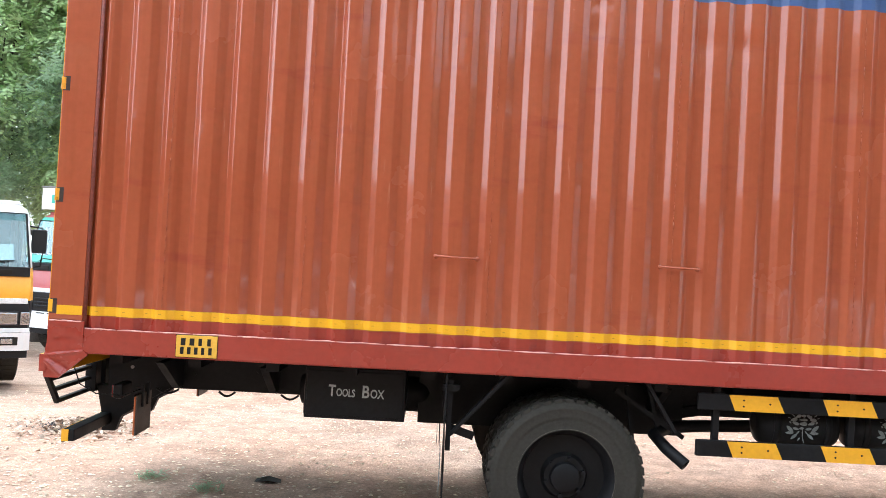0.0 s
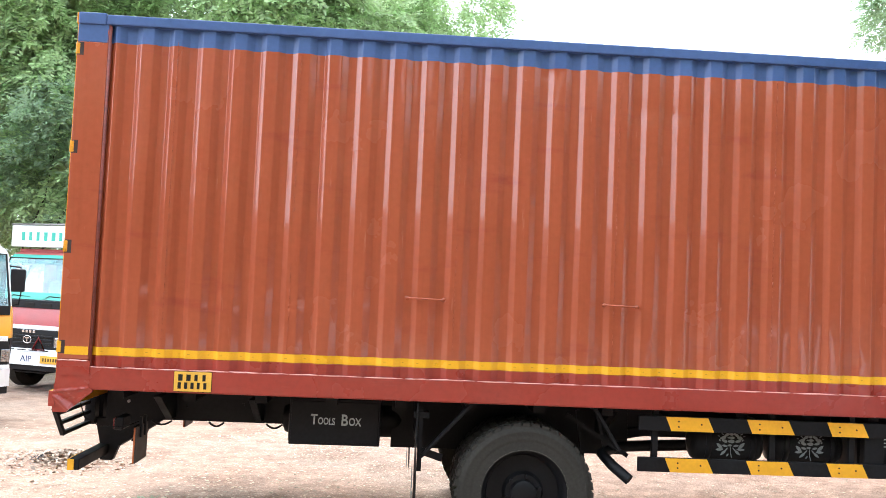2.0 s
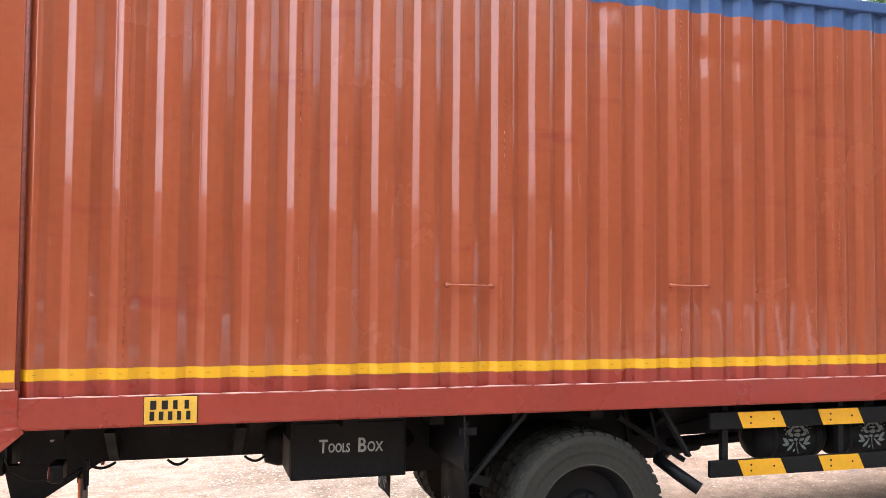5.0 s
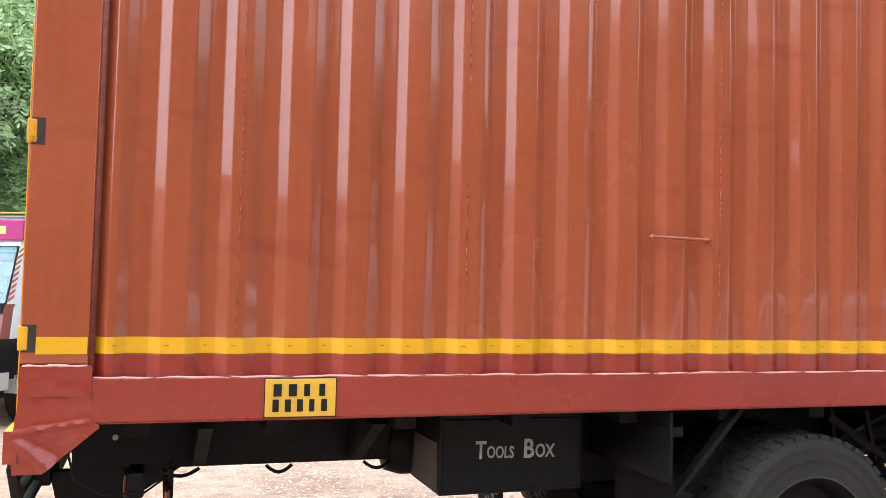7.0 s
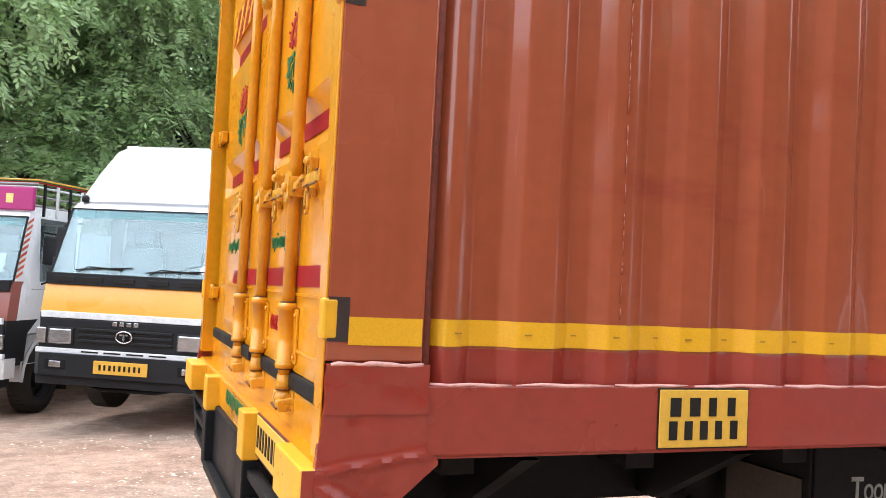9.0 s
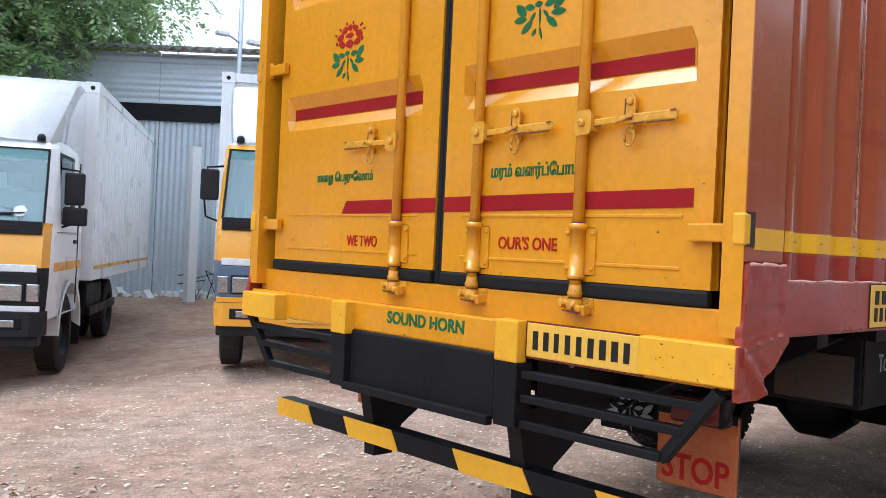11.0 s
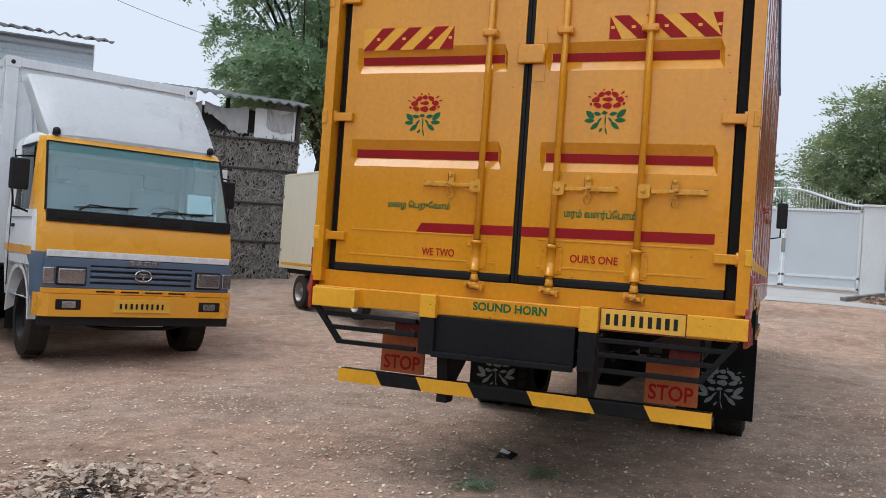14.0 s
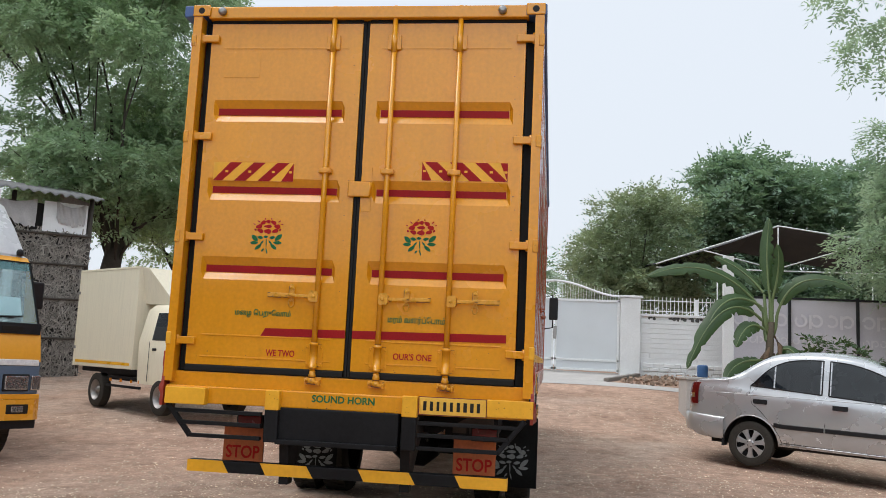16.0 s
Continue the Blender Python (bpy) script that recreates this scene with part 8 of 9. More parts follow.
# ---- cream box van ----
def mini_van(m):
    """Own frame: x ahead from the box's rear, y to the left."""
    t = thing("box_van", m, "cream mini truck with plain insulated cargo box", "van")
    W = 0.78
    s = Shape().box(-0.2, 1.90, -W, W, 0.66, 2.32, 0.012)
    bx = part("cargo_box", s, OFFWHITE, t)
    part("box_tape", Shape().box(-0.12, 1.82, -W - 0.004, -W, 0.72, 0.765), TAPE, bx)
    part("box_edge", Shape().box(-0.206, 1.906, -W - 0.006, -W + 0.03, 2.29, 2.326, 0.004).box(-0.206, 1.906, W - 0.03, W + 0.006, 2.29, 2.326, 0.004), OFFWHITE, bx)
    part("box_post", Shape().box(-0.206, -0.17, -W - 0.006, -W + 0.03, 0.66, 2.29), OFFWHITE, bx)
    for z in (0.95, 1.9):
        part("door_hinge", Shape().box(-0.212, -0.15, -W - 0.012, -W, z, z + 0.05), STEEL, bx)
    s = Shape()
    s.loft([[(1.90, -0.74, 2.31), (1.90, 0.74, 2.31), (1.90, 0.62, 1.72), (1.90, -0.62, 1.72)], [(2.06, -0.70, 2.29), (2.06, 0.70, 2.29), (2.66, 0.52, 1.71), (2.66, -0.52, 1.71)]])
    part("wind_deflector", s, OFFWHITE, t)
    rows = []
    for z, x0, x1, hw in ((0.45, 2.02, 3.62, 0.72), (0.85, 2.02, 3.68, 0.745), (1.12, 2.02, 3.60, 0.745), (1.62, 2.10, 3.05, 0.66), (1.70, 2.2, 2.9, 0.6)):
        rows.append([(x0, -hw, z), (x1 - 0.2, -hw, z), (x1, -hw + 0.16, z), (x1, hw - 0.16, z), (x1 - 0.2, hw, z), (x0, hw, z)])
    s = Shape()
    s.loft(rows)
    cab = part("cab", s, OFFWHITE, t, soft=40)
    for sg in (-1, 1):
        s = Shape()
        s.loft([[(2.42, sg * 0.735, 1.14), (3.28, sg * 0.735, 1.14), (2.95, sg * 0.675, 1.57), (2.46, sg * 0.675, 1.57)], [(2.42, sg * 0.745, 1.14), (3.28, sg * 0.745, 1.14), (2.95, sg * 0.685, 1.57), (2.46, sg * 0.685, 1.57)]])
        part("side_glass", s, DARKGLASS, cab)
        part("door_handle", Shape().box(2.46, 2.58, *sorted((sg * 0.74, sg * 0.757)), 0.98, 1.02, 0.006), DARK, cab)
        part("door_seam", Shape().tube([(2.36, sg * 0.748, 1.12), (2.36, sg * 0.748, 0.5)], 0.005, 5), DARK, cab)
    for x in (0.62, 2.72):
        for sg in (-1, 1):
            y = sg * 0.56
            s = Shape()
            s.rings([(0, 0.16), (0, 0.24), (0.1, 0.28), (0.9, 0.28), (1, 0.24), (0.97, 0.17)], (x, y, 0.28), (x, y + sg * 0.17, 0.28), 30, caps=False)
            ty = part("wheel", s, TYRE, t, soft=40)
            part("rim", Shape().rings([(0.97, 0.175), (0.9, 0.16), (0.5, 0.14), (0.55, 0.06), (0.8, 0.05), (0.8, 0.001)], (x, y, 0.28), (x, y + sg * 0.17, 0.28), 24, caps=False), STEEL, ty)
    part("chassis", Shape().box(0.1, 3.3, -0.4, -0.33, 0.45, 0.6).box(0.1, 3.3, 0.33, 0.4, 0.45, 0.6), BLACK, t)
    part("floor_frame", Shape().box(0.02, 2.1, -0.7, 0.7, 0.58, 0.66), BLACK, t)
    part("side_rail", Shape().box(1.0, 2.1, -0.72, -0.69, 0.36, 0.40).box(1.0, 2.1, -0.72, -0.69, 0.50, 0.54), BLACK, t)
    for x in (1.1, 1.45, 1.8, 2.05):
        part("rail_reflector", Shape().box(x, x + 0.03, -0.725, -0.70, 0.45, 0.50), AMBER, t)
    return t


van_a = math.degrees(math.atan2(-1.60, -1.15))
vhx, vhy = math.cos(radians(van_a)), math.sin(radians(van_a))
vx, vy = 6.42, 12.65                  # right rear wheel
mini_van(pose(vx - 0.62 * vhx - 0.65 * vhy, vy - 0.62 * vhy + 0.65 * vhx, ground_at(vx, vy) + 0.02, 0, 0, van_a))

# ---- trees and plants ----
def tree(name, x, y, h, trunk_r, lumps, material, sprays, label, seed, leaf=0.10, droop=0.4, lean=(0, 0), rachis=0.42, fork=0.35, nleaf=9, slim=0.17):
    """A trunk, limbs to each lump of the crown, and sprays of leaflets set over the lumps. lumps: (dx, dy, z, radius)."""
    rnd = random.Random(seed)
    z0 = ground_at(x, y)
    t = thing_world(name, (x, y, z0), label, "tree")
    top = Vector((x + lean[0], y + lean[1], z0 + h * fork))
    s = Shape()
    s.tube([(x, y, z0 - 0.2), (x + lean[0] * 0.25, y + lean[1] * 0.25, z0 + h * fork * 0.3), (x + lean[0] * 0.6, y + lean[1] * 0.6, z0 + h * fork * 0.7), tuple(top)], [trunk_r * 1.25, trunk_r, trunk_r * 0.9, trunk_r * 0.75], 12)
    for q_, (dx, dy, z, r) in enumerate(lumps):
        if q_ % 3:
            continue
        c = Vector((x + dx, y + dy, z0 + z))
        mid = top.lerp(c, 0.5) + Vector((rnd.uniform(-.4, .4), rnd.uniform(-.4, .4), rnd.uniform(-0.5, 0.2)))
        k = trunk_r * rnd.uniform(0.12, 0.30)
        s.tube([tuple(top - Vector((0, 0, rnd.uniform(0, h * 0.12)))), tuple(mid), tuple(c)], [k, k * 0.6, k * 0.2], 7)
        for _ in range(2):
            q = c + Vector((rnd.gauss(0, 1), rnd.gauss(0, 1), rnd.gauss(0, .6))).normalized() * r * 0.85
            s.tube([tuple(mid.lerp(c, rnd.uniform(0.3, 0.9))), tuple((mid + q) / 2 + Vector((0, 0, 0.1))), tuple(q)], [k * 0.3, k * 0.2, k * 0.06], 5)
    part("trunk", s, BARK, t)
    rng = np.random.default_rng(seed)
    total = sum(r * r for *_, r in lumps)
    V = []
    for dx, dy, z, r in lumps:
        n = max(20, int(sprays * r * r / total))
        v = rng.normal(size=(n, 3))
        v /= np.linalg.norm(v, axis=1)[:, None]
        v[:, 2] = np.where(rng.random(n) < 0.6, np.abs(v[:, 2]), v[:, 2])
        rad = r * (0.62 + 0.43 * rng.random(n) ** 0.5) * (1 + 0.22 * np.sin(v[:, 0] * 5 + dx) * np.cos(v[:, 1] * 4 + z))
        base = np.array([x + dx, y + dy, z0 + z]) + v * rad[:, None] * np.array([1, 1, 0.78])
        out = v * np.array([1, 1, 0.35]) + rng.normal(scale=0.45, size=(n, 3))
        out[:, 2] -= droop
        out /= np.linalg.norm(out, axis=1)[:, None]
        side = np.cross(out, np.array([0, 0, 1.0]) + rng.normal(scale=0.3, size=(n, 3)))
        side /= np.linalg.norm(side, axis=1)[:, None]
        nor = np.cross(side, out)
        ra = rachis * (0.6 + 0.8 * rng.random(n))
        for k in range(nleaf):
            f = (k // 2 + 0.6) / (nleaf / 2 + 0.5)
            sgn = 1 if k % 2 else -1
            p = base + out * (ra * f)[:, None] - np.array([0, 0, 1.0]) * (0.12 * droop * (ra * f * f)[:, None])
            if k == nleaf - 1:
                dirv = out
            else:
                dirv = side * sgn * 0.85 + out * 0.55
            dirv = dirv + rng.normal(scale=0.18, size=(n, 3))
            dirv /= np.linalg.norm(dirv, axis=1)[:, None]
            ln = (leaf * (0.7 + 0.6 * rng.random(n)) * (1.1 - 0.4 * abs(f - 0.45)))[:, None]
            wv = np.cross(dirv, nor + rng.normal(scale=0.3, size=(n, 3)))
            wv /= np.linalg.norm(wv, axis=1)[:, None] + 1e-9
            wd = ln * slim
            V.append(np.stack([p, p + dirv * ln * 0.5 + wv * wd, p + dirv * ln, p + dirv * ln * 0.5 - wv * wd], 1).reshape(-1, 3))
    V = np.concatenate(V)
    n = len(V) // 4
    me = bpy.data.meshes.new("crown")
    me.vertices.add(len(V))
    me.vertices.foreach_set("co", V.astype(np.float32).ravel())
    me.loops.add(n * 4)
    me.loops.foreach_set("vertex_index", np.arange(n * 4, dtype=np.int32))
    me.polygons.add(n)
    me.polygons.foreach_set("loop_start", np.arange(0, n * 4, 4, dtype=np.int32))
    me.update(calc_edges=True)
    tagged(finish("crown", me, material, t), kind="stuff")
    return t


def crown(seed, n, rx, ry, z0, z1, r0, r1):
    rnd = random.Random(seed)
    out = []
    for k in range(n):
        a, f = rnd.uniform(0, 6.283), math.sqrt(rnd.random())
        z = rnd.uniform(z0, z1)
        q = 1 - 0.45 * ((z - (z0 + z1) / 2) / ((z1 - z0) / 2)) ** 2
        out.append((rx * f * q * math.cos(a), ry * f * q * math.sin(a), z, rnd.uniform(r0, r1)))
    return out


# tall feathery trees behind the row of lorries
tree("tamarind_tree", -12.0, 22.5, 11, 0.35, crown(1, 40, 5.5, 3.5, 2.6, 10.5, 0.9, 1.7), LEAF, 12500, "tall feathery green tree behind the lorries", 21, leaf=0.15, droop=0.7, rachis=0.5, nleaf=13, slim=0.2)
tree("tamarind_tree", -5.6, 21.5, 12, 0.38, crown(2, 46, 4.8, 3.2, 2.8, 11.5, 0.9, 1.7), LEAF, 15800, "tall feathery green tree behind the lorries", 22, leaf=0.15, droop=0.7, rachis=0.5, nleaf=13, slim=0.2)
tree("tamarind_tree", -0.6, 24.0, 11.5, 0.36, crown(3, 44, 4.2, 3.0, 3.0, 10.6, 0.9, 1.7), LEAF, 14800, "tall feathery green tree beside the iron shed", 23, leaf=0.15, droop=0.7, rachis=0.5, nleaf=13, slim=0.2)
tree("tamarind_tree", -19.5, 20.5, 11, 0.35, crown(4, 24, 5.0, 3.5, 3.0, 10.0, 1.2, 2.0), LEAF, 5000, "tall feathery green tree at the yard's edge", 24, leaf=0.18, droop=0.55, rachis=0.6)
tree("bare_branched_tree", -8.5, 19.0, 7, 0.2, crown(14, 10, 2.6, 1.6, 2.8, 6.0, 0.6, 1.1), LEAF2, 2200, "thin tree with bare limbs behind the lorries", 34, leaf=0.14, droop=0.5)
# unseen trees added behind the walk, to dim sky reflected in the truck
for k, (tx, ty, th, tz) in enumerate(((-16.0, -12.5, 9.5, 2.0), (-9.5, -14.5, 11.0, 1.6), (-3.0, -13.0, 10.5, 1.4), (3.5, -14.5, 11.5, 1.6), (9.5, -15.5, 10.5, 2.0), (15.0, -12.5, 11.0, 1.2), (20.5, -13.0, 12.0, 1.2), (27.0, -17.0, 12.0, 1.2))):
    tree("tamarind_tree", tx, ty, th, 0.32, crown(50 + k, 34, 3.6, 2.4, tz, th, 0.9, 1.6), LEAF2, 5200, "unseen tree added behind the walk to block reflected sky", 60 + k, leaf=0.26, droop=0.5, rachis=0.6, nleaf=9, slim=0.26)
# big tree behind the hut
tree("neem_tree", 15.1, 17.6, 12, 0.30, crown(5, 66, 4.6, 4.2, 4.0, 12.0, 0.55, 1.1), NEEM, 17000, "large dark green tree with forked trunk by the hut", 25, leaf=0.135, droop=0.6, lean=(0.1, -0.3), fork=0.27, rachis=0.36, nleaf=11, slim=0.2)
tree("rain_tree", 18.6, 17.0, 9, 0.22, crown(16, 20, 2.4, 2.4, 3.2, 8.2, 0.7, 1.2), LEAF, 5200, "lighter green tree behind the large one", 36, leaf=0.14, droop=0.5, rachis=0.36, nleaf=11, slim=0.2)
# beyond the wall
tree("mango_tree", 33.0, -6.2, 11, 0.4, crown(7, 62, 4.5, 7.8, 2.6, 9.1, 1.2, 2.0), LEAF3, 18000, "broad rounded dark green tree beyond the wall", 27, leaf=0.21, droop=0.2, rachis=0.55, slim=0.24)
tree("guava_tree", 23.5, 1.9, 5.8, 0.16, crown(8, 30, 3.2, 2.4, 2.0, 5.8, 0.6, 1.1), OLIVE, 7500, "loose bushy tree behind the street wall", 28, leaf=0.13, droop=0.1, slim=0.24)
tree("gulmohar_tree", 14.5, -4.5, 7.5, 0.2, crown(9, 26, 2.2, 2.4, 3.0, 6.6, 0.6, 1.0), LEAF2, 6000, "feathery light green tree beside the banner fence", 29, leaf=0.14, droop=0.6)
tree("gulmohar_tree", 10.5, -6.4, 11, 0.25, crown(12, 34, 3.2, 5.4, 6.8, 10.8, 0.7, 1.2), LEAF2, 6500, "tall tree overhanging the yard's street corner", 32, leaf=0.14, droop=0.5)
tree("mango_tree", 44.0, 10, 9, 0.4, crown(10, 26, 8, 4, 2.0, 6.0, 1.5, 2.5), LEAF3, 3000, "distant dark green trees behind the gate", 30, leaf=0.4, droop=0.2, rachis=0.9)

tree("oleander_shrub", 12.0, -0.9, 1.7, 0.018, [(0.1, 0.35, 0.9, 0.16), (0, -0.3, 1.0, 0.2), (0.1, 0.1, 1.25, 0.18), (0, 0.5, 1.3, 0.15), (0, -0.6, 1.3, 0.16), (0, -0.2, 1.5, 0.14), (0.1, 0.3, 1.6, 0.12), (0, -0.5, 0.8, 0.16), (0, -0.9, 1.1, 0.14)], BANANA, 150, "thin dark-leaved shrub before the banner", 41, leaf=0.13, droop=0.0, rachis=0.2, nleaf=5, fork=0.3, slim=0.22)


def palm(x, y, h, seed):
    rnd = random.Random(seed)
    z = ground_at(x, y)
    t = thing_world("palm_tree", (x, y, z), "slender palm with drooping fronds beyond the gate", "tree")
    part("trunk", Shape().tube([(x, y, z), (x + 0.1, y, z + h / 2), (x, y, z + h)], [0.14, 0.11, 0.09], 8), BARK, t)
    verts, faces = [], []
    for k in range(16):
        a, e = 2 * math.pi * k / 16, rnd.uniform(-0.1, 0.9)
        for j in range(22):
            f = j / 21
            p = Vector((x + math.cos(a) * 1.6 * f, y + math.sin(a) * 1.6 * f, z + h + 1.2 * e * f - 1.5 * f * f))
            for sg in (-1, 1):
                q = p + Vector((-math.sin(a) * sg * 0.32 + math.cos(a) * 0.12, math.cos(a) * sg * 0.32 + math.sin(a) * 0.12, -0.22))
                i = len(verts)
                verts += [tuple(p), tuple(p + Vector((math.cos(a) * 0.05, math.sin(a) * 0.05, 0))), tuple(q)]
                faces.append((i, i + 1, i + 2))
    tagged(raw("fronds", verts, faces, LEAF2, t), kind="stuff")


palm(40, 5.6, 5.0, 1)


def banana(x, y):
    z = ground_at(x, y)
    t = thing_world("banana_plant", (x, y, z), "banana plant with broad split green leaves", "plant")
    part("stem", Shape().tube([(x, y, z - 0.05), (x + 0.02, y + 0.05, z + 1.0), (x, y, z + 1.95)], [0.10, 0.085, 0.06], 12), surface("banana_stem", (0.075, 0.058, 0.036), 0.8, vary=0.35, scale=5, grain=30, bump=0.2), t)
    rnd = random.Random(3)
    for k in range(9):
        a = rnd.uniform(0, 6.28)
        hz = rnd.uniform(-0.3, 0.5)
        part("dry_sheath", Shape().tube([(x + 0.06 * math.cos(a), y + 0.06 * math.sin(a), z + 1.3 + hz), (x + 0.17 * math.cos(a), y + 0.17 * math.sin(a), z + 1.12 + hz), (x + 0.15 * math.cos(a), y + 0.15 * math.sin(a), z + 0.7 + hz), (x + 0.11 * math.cos(a), y + 0.11 * math.sin(a), z + 0.45 + hz)], [0.025, 0.045, 0.03, 0.008], 6), surface("dry_banana_leaf", (0.13, 0.085, 0.05), 0.9, vary=0.3, scale=8) if k == 0 else bpy.data.materials["dry_banana_leaf"], t)
    # each leaf: base, middle and tip as (sideways, up) from the stem's crown, forward reach, half breadth
    for (by, bz), (my, mz), (ty, tz), fx, wd in (((0.12, 0.15), (1.1, 0.88), (2.25, 0.72), -0.3, 0.21), ((0.14, 0.0), (0.9, 0.14), (1.6, -0.92), -0.8, 0.21), ((0.15, 0.25), (0.8, 0.34), (1.28, -0.3), -0.6, 0.19),
                                                 ((-0.10, 0.12), (-0.55, 0.75), (-1.42, 0.62), -0.2, 0.20), ((0.02, 0.4), (0.06, 1.2), (0.0, 1.92), 0.1, 0.17), ((0.12, 0.5), (0.5, 0.92), (0.98, 1.20), 0.2, 0.15),
                                                 ((0.12, -0.15), (0.45, -0.12), (0.72, -0.5), -0.5, 0.20), ((0.1, -0.7), (0.6, -0.78), (0.9, -1.1), -0.5, 0.18), ((-0.02, 0.4), (-0.1, 0.95), (-0.06, 1.4), -0.2, 0.14), ((-0.1, -0.6), (-0.3, -0.5), (-0.5, -0.9), -0.3, 0.16)):
        n, wd = 40, wd * 0.74
        o = Vector((x, y, z + 1.95))
        p0, p1, p2 = o + Vector((0, by, bz)), o + Vector((fx * 0.5, my, mz)), o + Vector((fx, ty, tz))
        c1 = p1 * 2 - (p0 + p2) / 2
        mids = [p0 * (1 - f) ** 2 + c1 * 2 * f * (1 - f) + p2 * f * f for f in [k / n for k in range(n + 1)]]
        rows = []
        tilt = rnd.uniform(-0.5, 0.5)
        for k in range(n + 1):
            f = k / n
            dn = (mids[min(k + 1, n)] - mids[max(k - 1, 0)]).normalized()
            face = Vector((-0.85, 0.2 * tilt, 0.45 + 0.3 * tilt)).normalized()
            sd = face.cross(dn).normalized()
            fo = dn.cross(sd)
            g = max(0, (f - 0.10) / 0.90)
            w = wd * (math.sin(math.pi * min(1, g * 0.92 + 0.08)) ** 0.5 if g > 0 else 0.08)
            m = mids[k]
            wl_, wr_ = w * (rnd.uniform(0.95, 1.03) if rnd.random() > 0.1 or k < 8 else 0.62), w * (rnd.uniform(0.95, 1.03) if rnd.random() > 0.1 or k < 8 else 0.62)
            rows.append([tuple(m - sd * wl_ - fo * wl_ * 0.35), tuple(m - sd * wl_ * 0.5 - fo * w * 0.02), tuple(m), tuple(m + sd * wr_ * 0.5 - fo * w * 0.02), tuple(m + sd * wr_ - fo * wr_ * 0.35)])
        s = Shape()
        s.loft(rows, closed=False, smooth=True)
        lf = part("leaf", s, BANANA, t)
        foot = o + Vector((0, 0.25 * by, min(bz - 0.3, -0.25)))
        part("midrib", Shape().tube([tuple(foot), tuple((foot + mids[0]) / 2 + Vector((0, 0.15 * by, -0.03)))] + [tuple(p) for p in mids], [0.04, 0.033] + [0.028 * (1 - 0.85 * k / n) for k in range(n + 1)], 6), surface("banana_midrib", (0.13, 0.18, 0.07), 0.5, vary=0.15) if "banana_midrib" not in bpy.data.materials else bpy.data.materials["banana_midrib"], lf)


banana(8.7, 1.12)


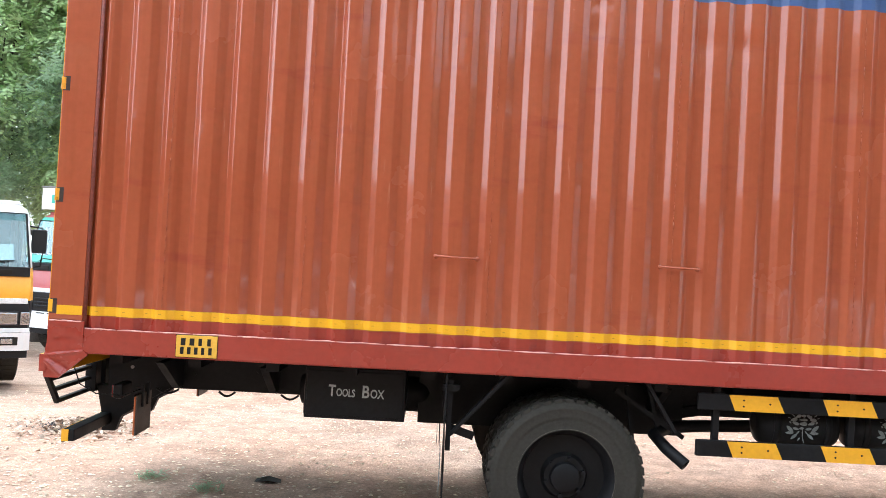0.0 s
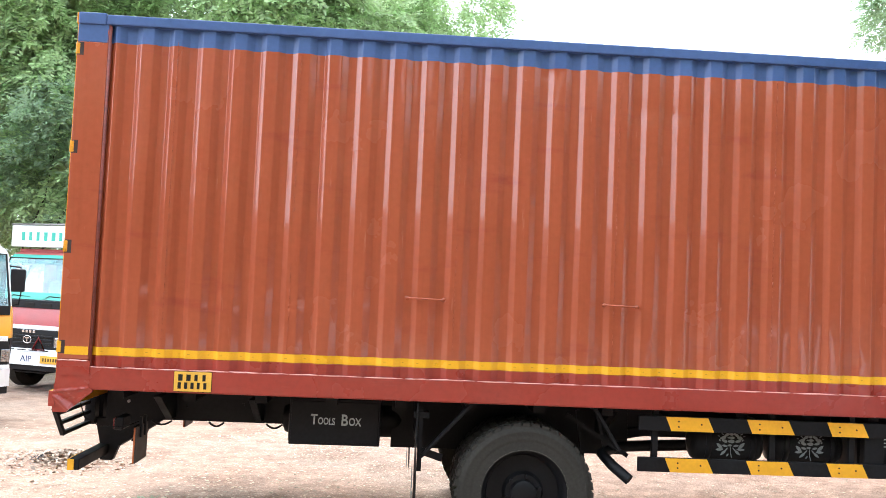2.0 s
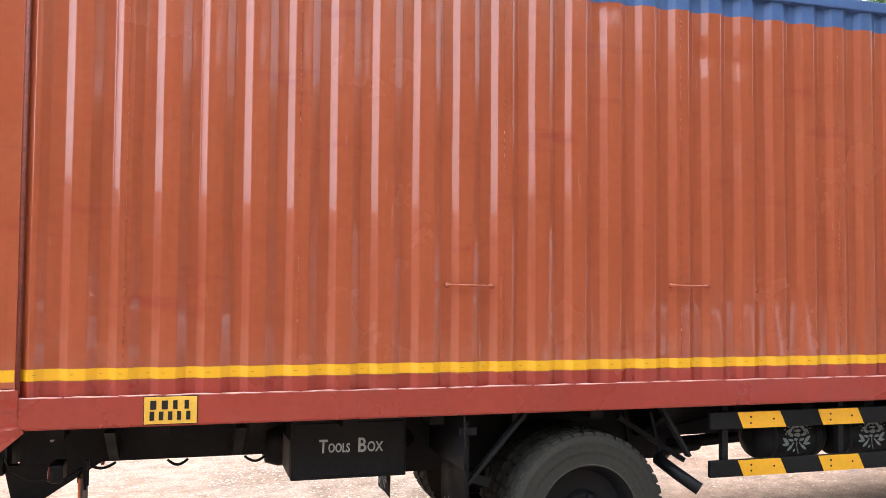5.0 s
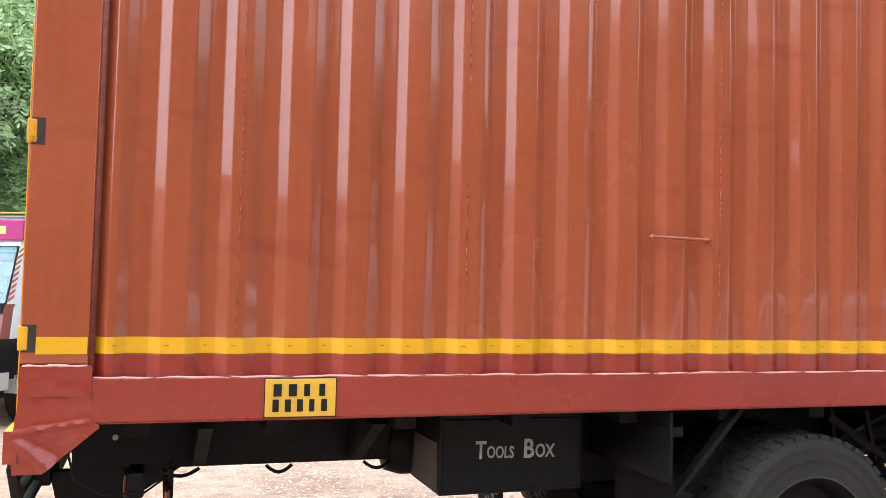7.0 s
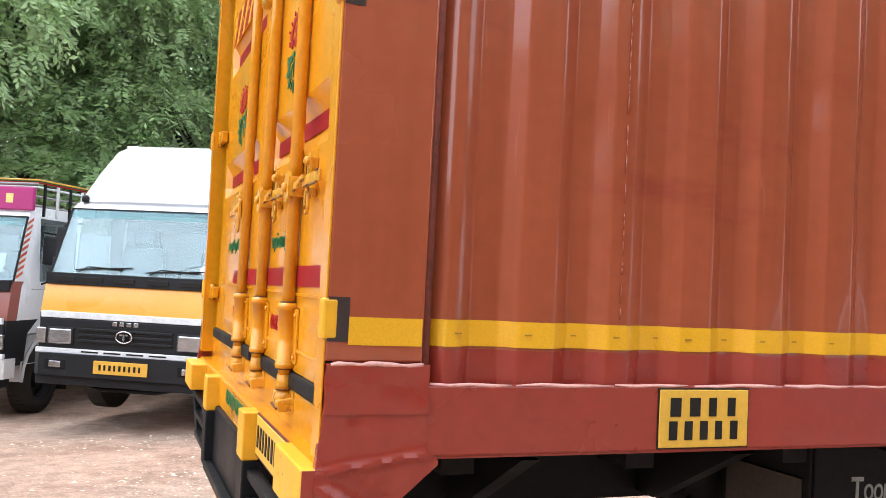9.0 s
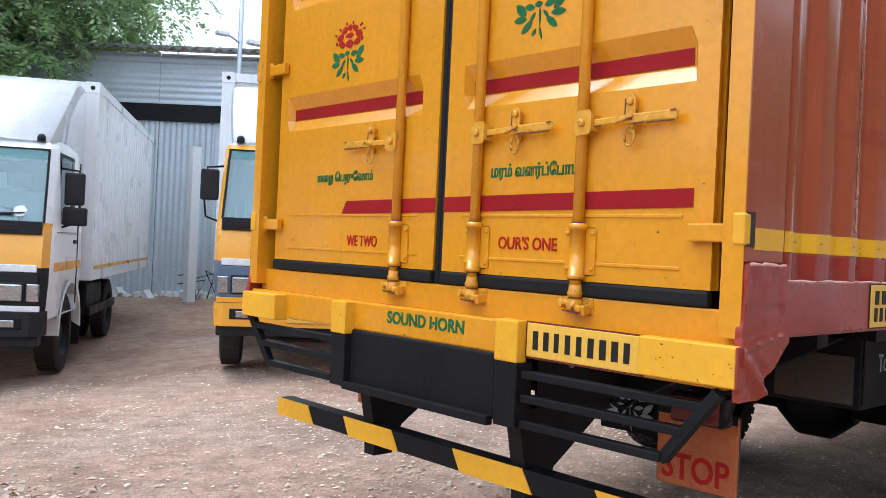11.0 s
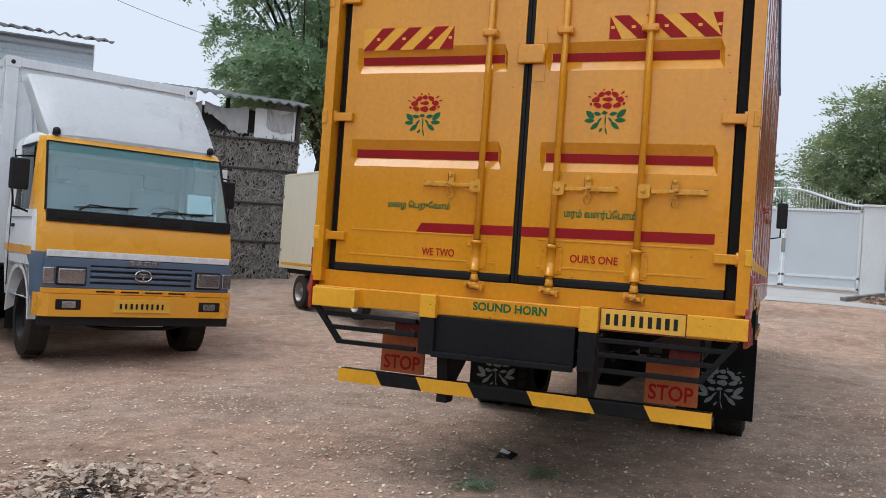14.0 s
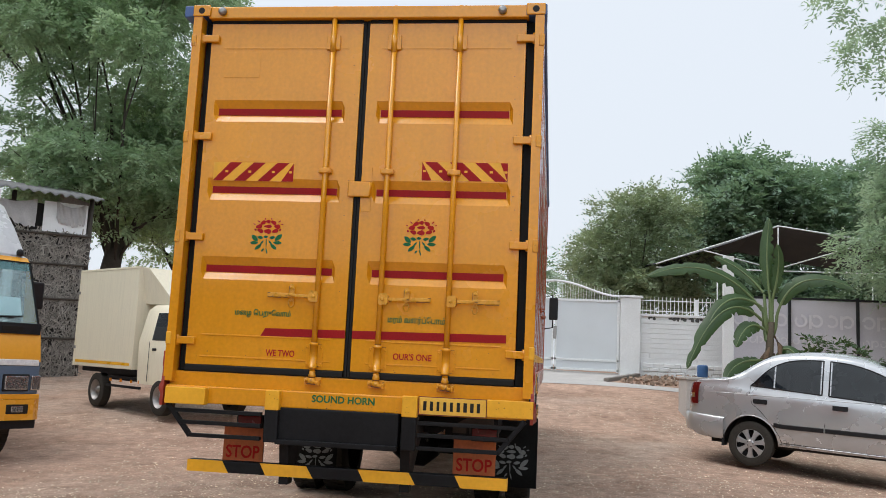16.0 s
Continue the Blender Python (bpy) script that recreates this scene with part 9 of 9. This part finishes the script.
def heap():
    """Swept leaves with a burnt patch, and small rubbish on the earth."""
    rnd = random.Random(9)
    verts, faces = [], []
    for k in range(1500):
        a, r = rnd.uniform(0, 6.28), abs(rnd.gauss(0, 0.36))
        x, y = -3.2 + r * 1.1 * math.cos(a), 8.1 + r * math.sin(a)
        z = ground_at(x, y) + 0.10 * math.exp(-r * r / 0.18) * rnd.random() + 0.004
        s, t = rnd.uniform(0.010, 0.036), rnd.uniform(0, 6.28)
        i = len(verts)
        u, v = Vector((math.cos(t), math.sin(t), rnd.uniform(-.4, .4))) * s, Vector((-math.sin(t), math.cos(t), rnd.uniform(-.5, .5))) * s * 0.45
        c = Vector((x, y, z))
        verts += [tuple(c - u), tuple(c + v), tuple(c + u), tuple(c - v + Vector((0, 0, s * 0.4)))]
        faces += [(i, i + 1, i + 3), (i + 1, i + 2, i + 3)]
    tagged(raw("leaf_heap", verts, faces, surface("brown_leaf_litter", (0.40, 0.31, 0.24), 0.9, vary=0.4, scale=10, random_by="island"), None), "swept heap of dry leaves and chips on earth", "litter", kind="stuff")
    verts, faces = [], []
    for k in range(90):
        a, r = rnd.uniform(0, 6.28), abs(rnd.gauss(0, 0.12))
        x, y = -3.4 + r * 1.4 * math.cos(a), 7.98 + r * math.sin(a)
        z = ground_at(x, y) + 0.06 * math.exp(-r * r / 0.03) * rnd.random() + 0.012
        s = rnd.uniform(0.008, 0.024)
        i = len(verts)
        verts += [(x - s, y, z), (x, y + s, z + s * rnd.random()), (x + s, y - s * 0.4, z), (x, y - s, z + s * 0.6 * rnd.random())]
        faces += [(i, i + 1, i + 3), (i + 1, i + 2, i + 3)]
    tagged(raw("ash_heap", verts, faces, surface("burnt_ash", (0.035, 0.036, 0.04), 0.95, vary=0.4, scale=20, random_by="island"), None), "small heap of black burnt ash", "ash", kind="stuff")
    x, y = -1.16, 6.60
    z = ground_at(x, y)
    s = Shape()
    s.loft([[(x - 0.10, y - 0.05, z + 0.006), (x, y - 0.06, z + 0.02), (x + 0.1, y - 0.04, z + 0.006)], [(x - 0.09, y, z + 0.02), (x, y, z + 0.045), (x + 0.09, y + 0.01, z + 0.02)], [(x - 0.10, y + 0.06, z + 0.006), (x, y + 0.06, z + 0.015), (x + 0.1, y + 0.05, z + 0.006)]], closed=False)
    w = part("torn_wrapper", s, INK, None)
    tagged(w, "crumpled black and white plastic wrapper on earth", "wrapper")
    part("white_strip", Shape().loft([[(x - 0.07, y - 0.02, z + 0.03), (x - 0.03, y + 0.05, z + 0.034)], [(x - 0.04, y - 0.03, z + 0.042), (x + 0.0, y + 0.04, z + 0.05)]], closed=False), STENCIL, w)
    for x, y, sd in ((-1.55, 6.28, 1), (-2.03, 6.52, 2)):
        rn = random.Random(sd)
        verts, faces = [], []
        z = ground_at(x, y)
        for k in range(90):
            a, r = rn.uniform(0, 6.28), rn.uniform(0.01, 0.13)
            c = Vector((x + r * math.cos(a), y + r * math.sin(a), z + rn.uniform(0.005, 0.05)))
            t = rn.uniform(0, 6.28)
            u, v = Vector((math.cos(t), math.sin(t), rn.uniform(-.3, .5))) * 0.035, Vector((-math.sin(t), math.cos(t), 0)) * 0.008
            i = len(verts)
            verts += [tuple(c - u), tuple(c + v), tuple(c + u), tuple(c - v)]
            faces.append((i, i + 1, i + 2, i + 3))
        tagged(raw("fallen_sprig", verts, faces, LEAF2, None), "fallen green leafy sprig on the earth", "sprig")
    s = Shape().tube([(4.2 + 9.4 * f, 19.5 - 2.3 * f, 6.8 - 0.6 * f - 1.4 * f * (1 - f)) for f in [k / 16 for k in range(17)]], 0.006, 5)
    tagged(part("overhead_cable", s, STEEL, None), "thin black cable strung across the yard", "cable")


heap()
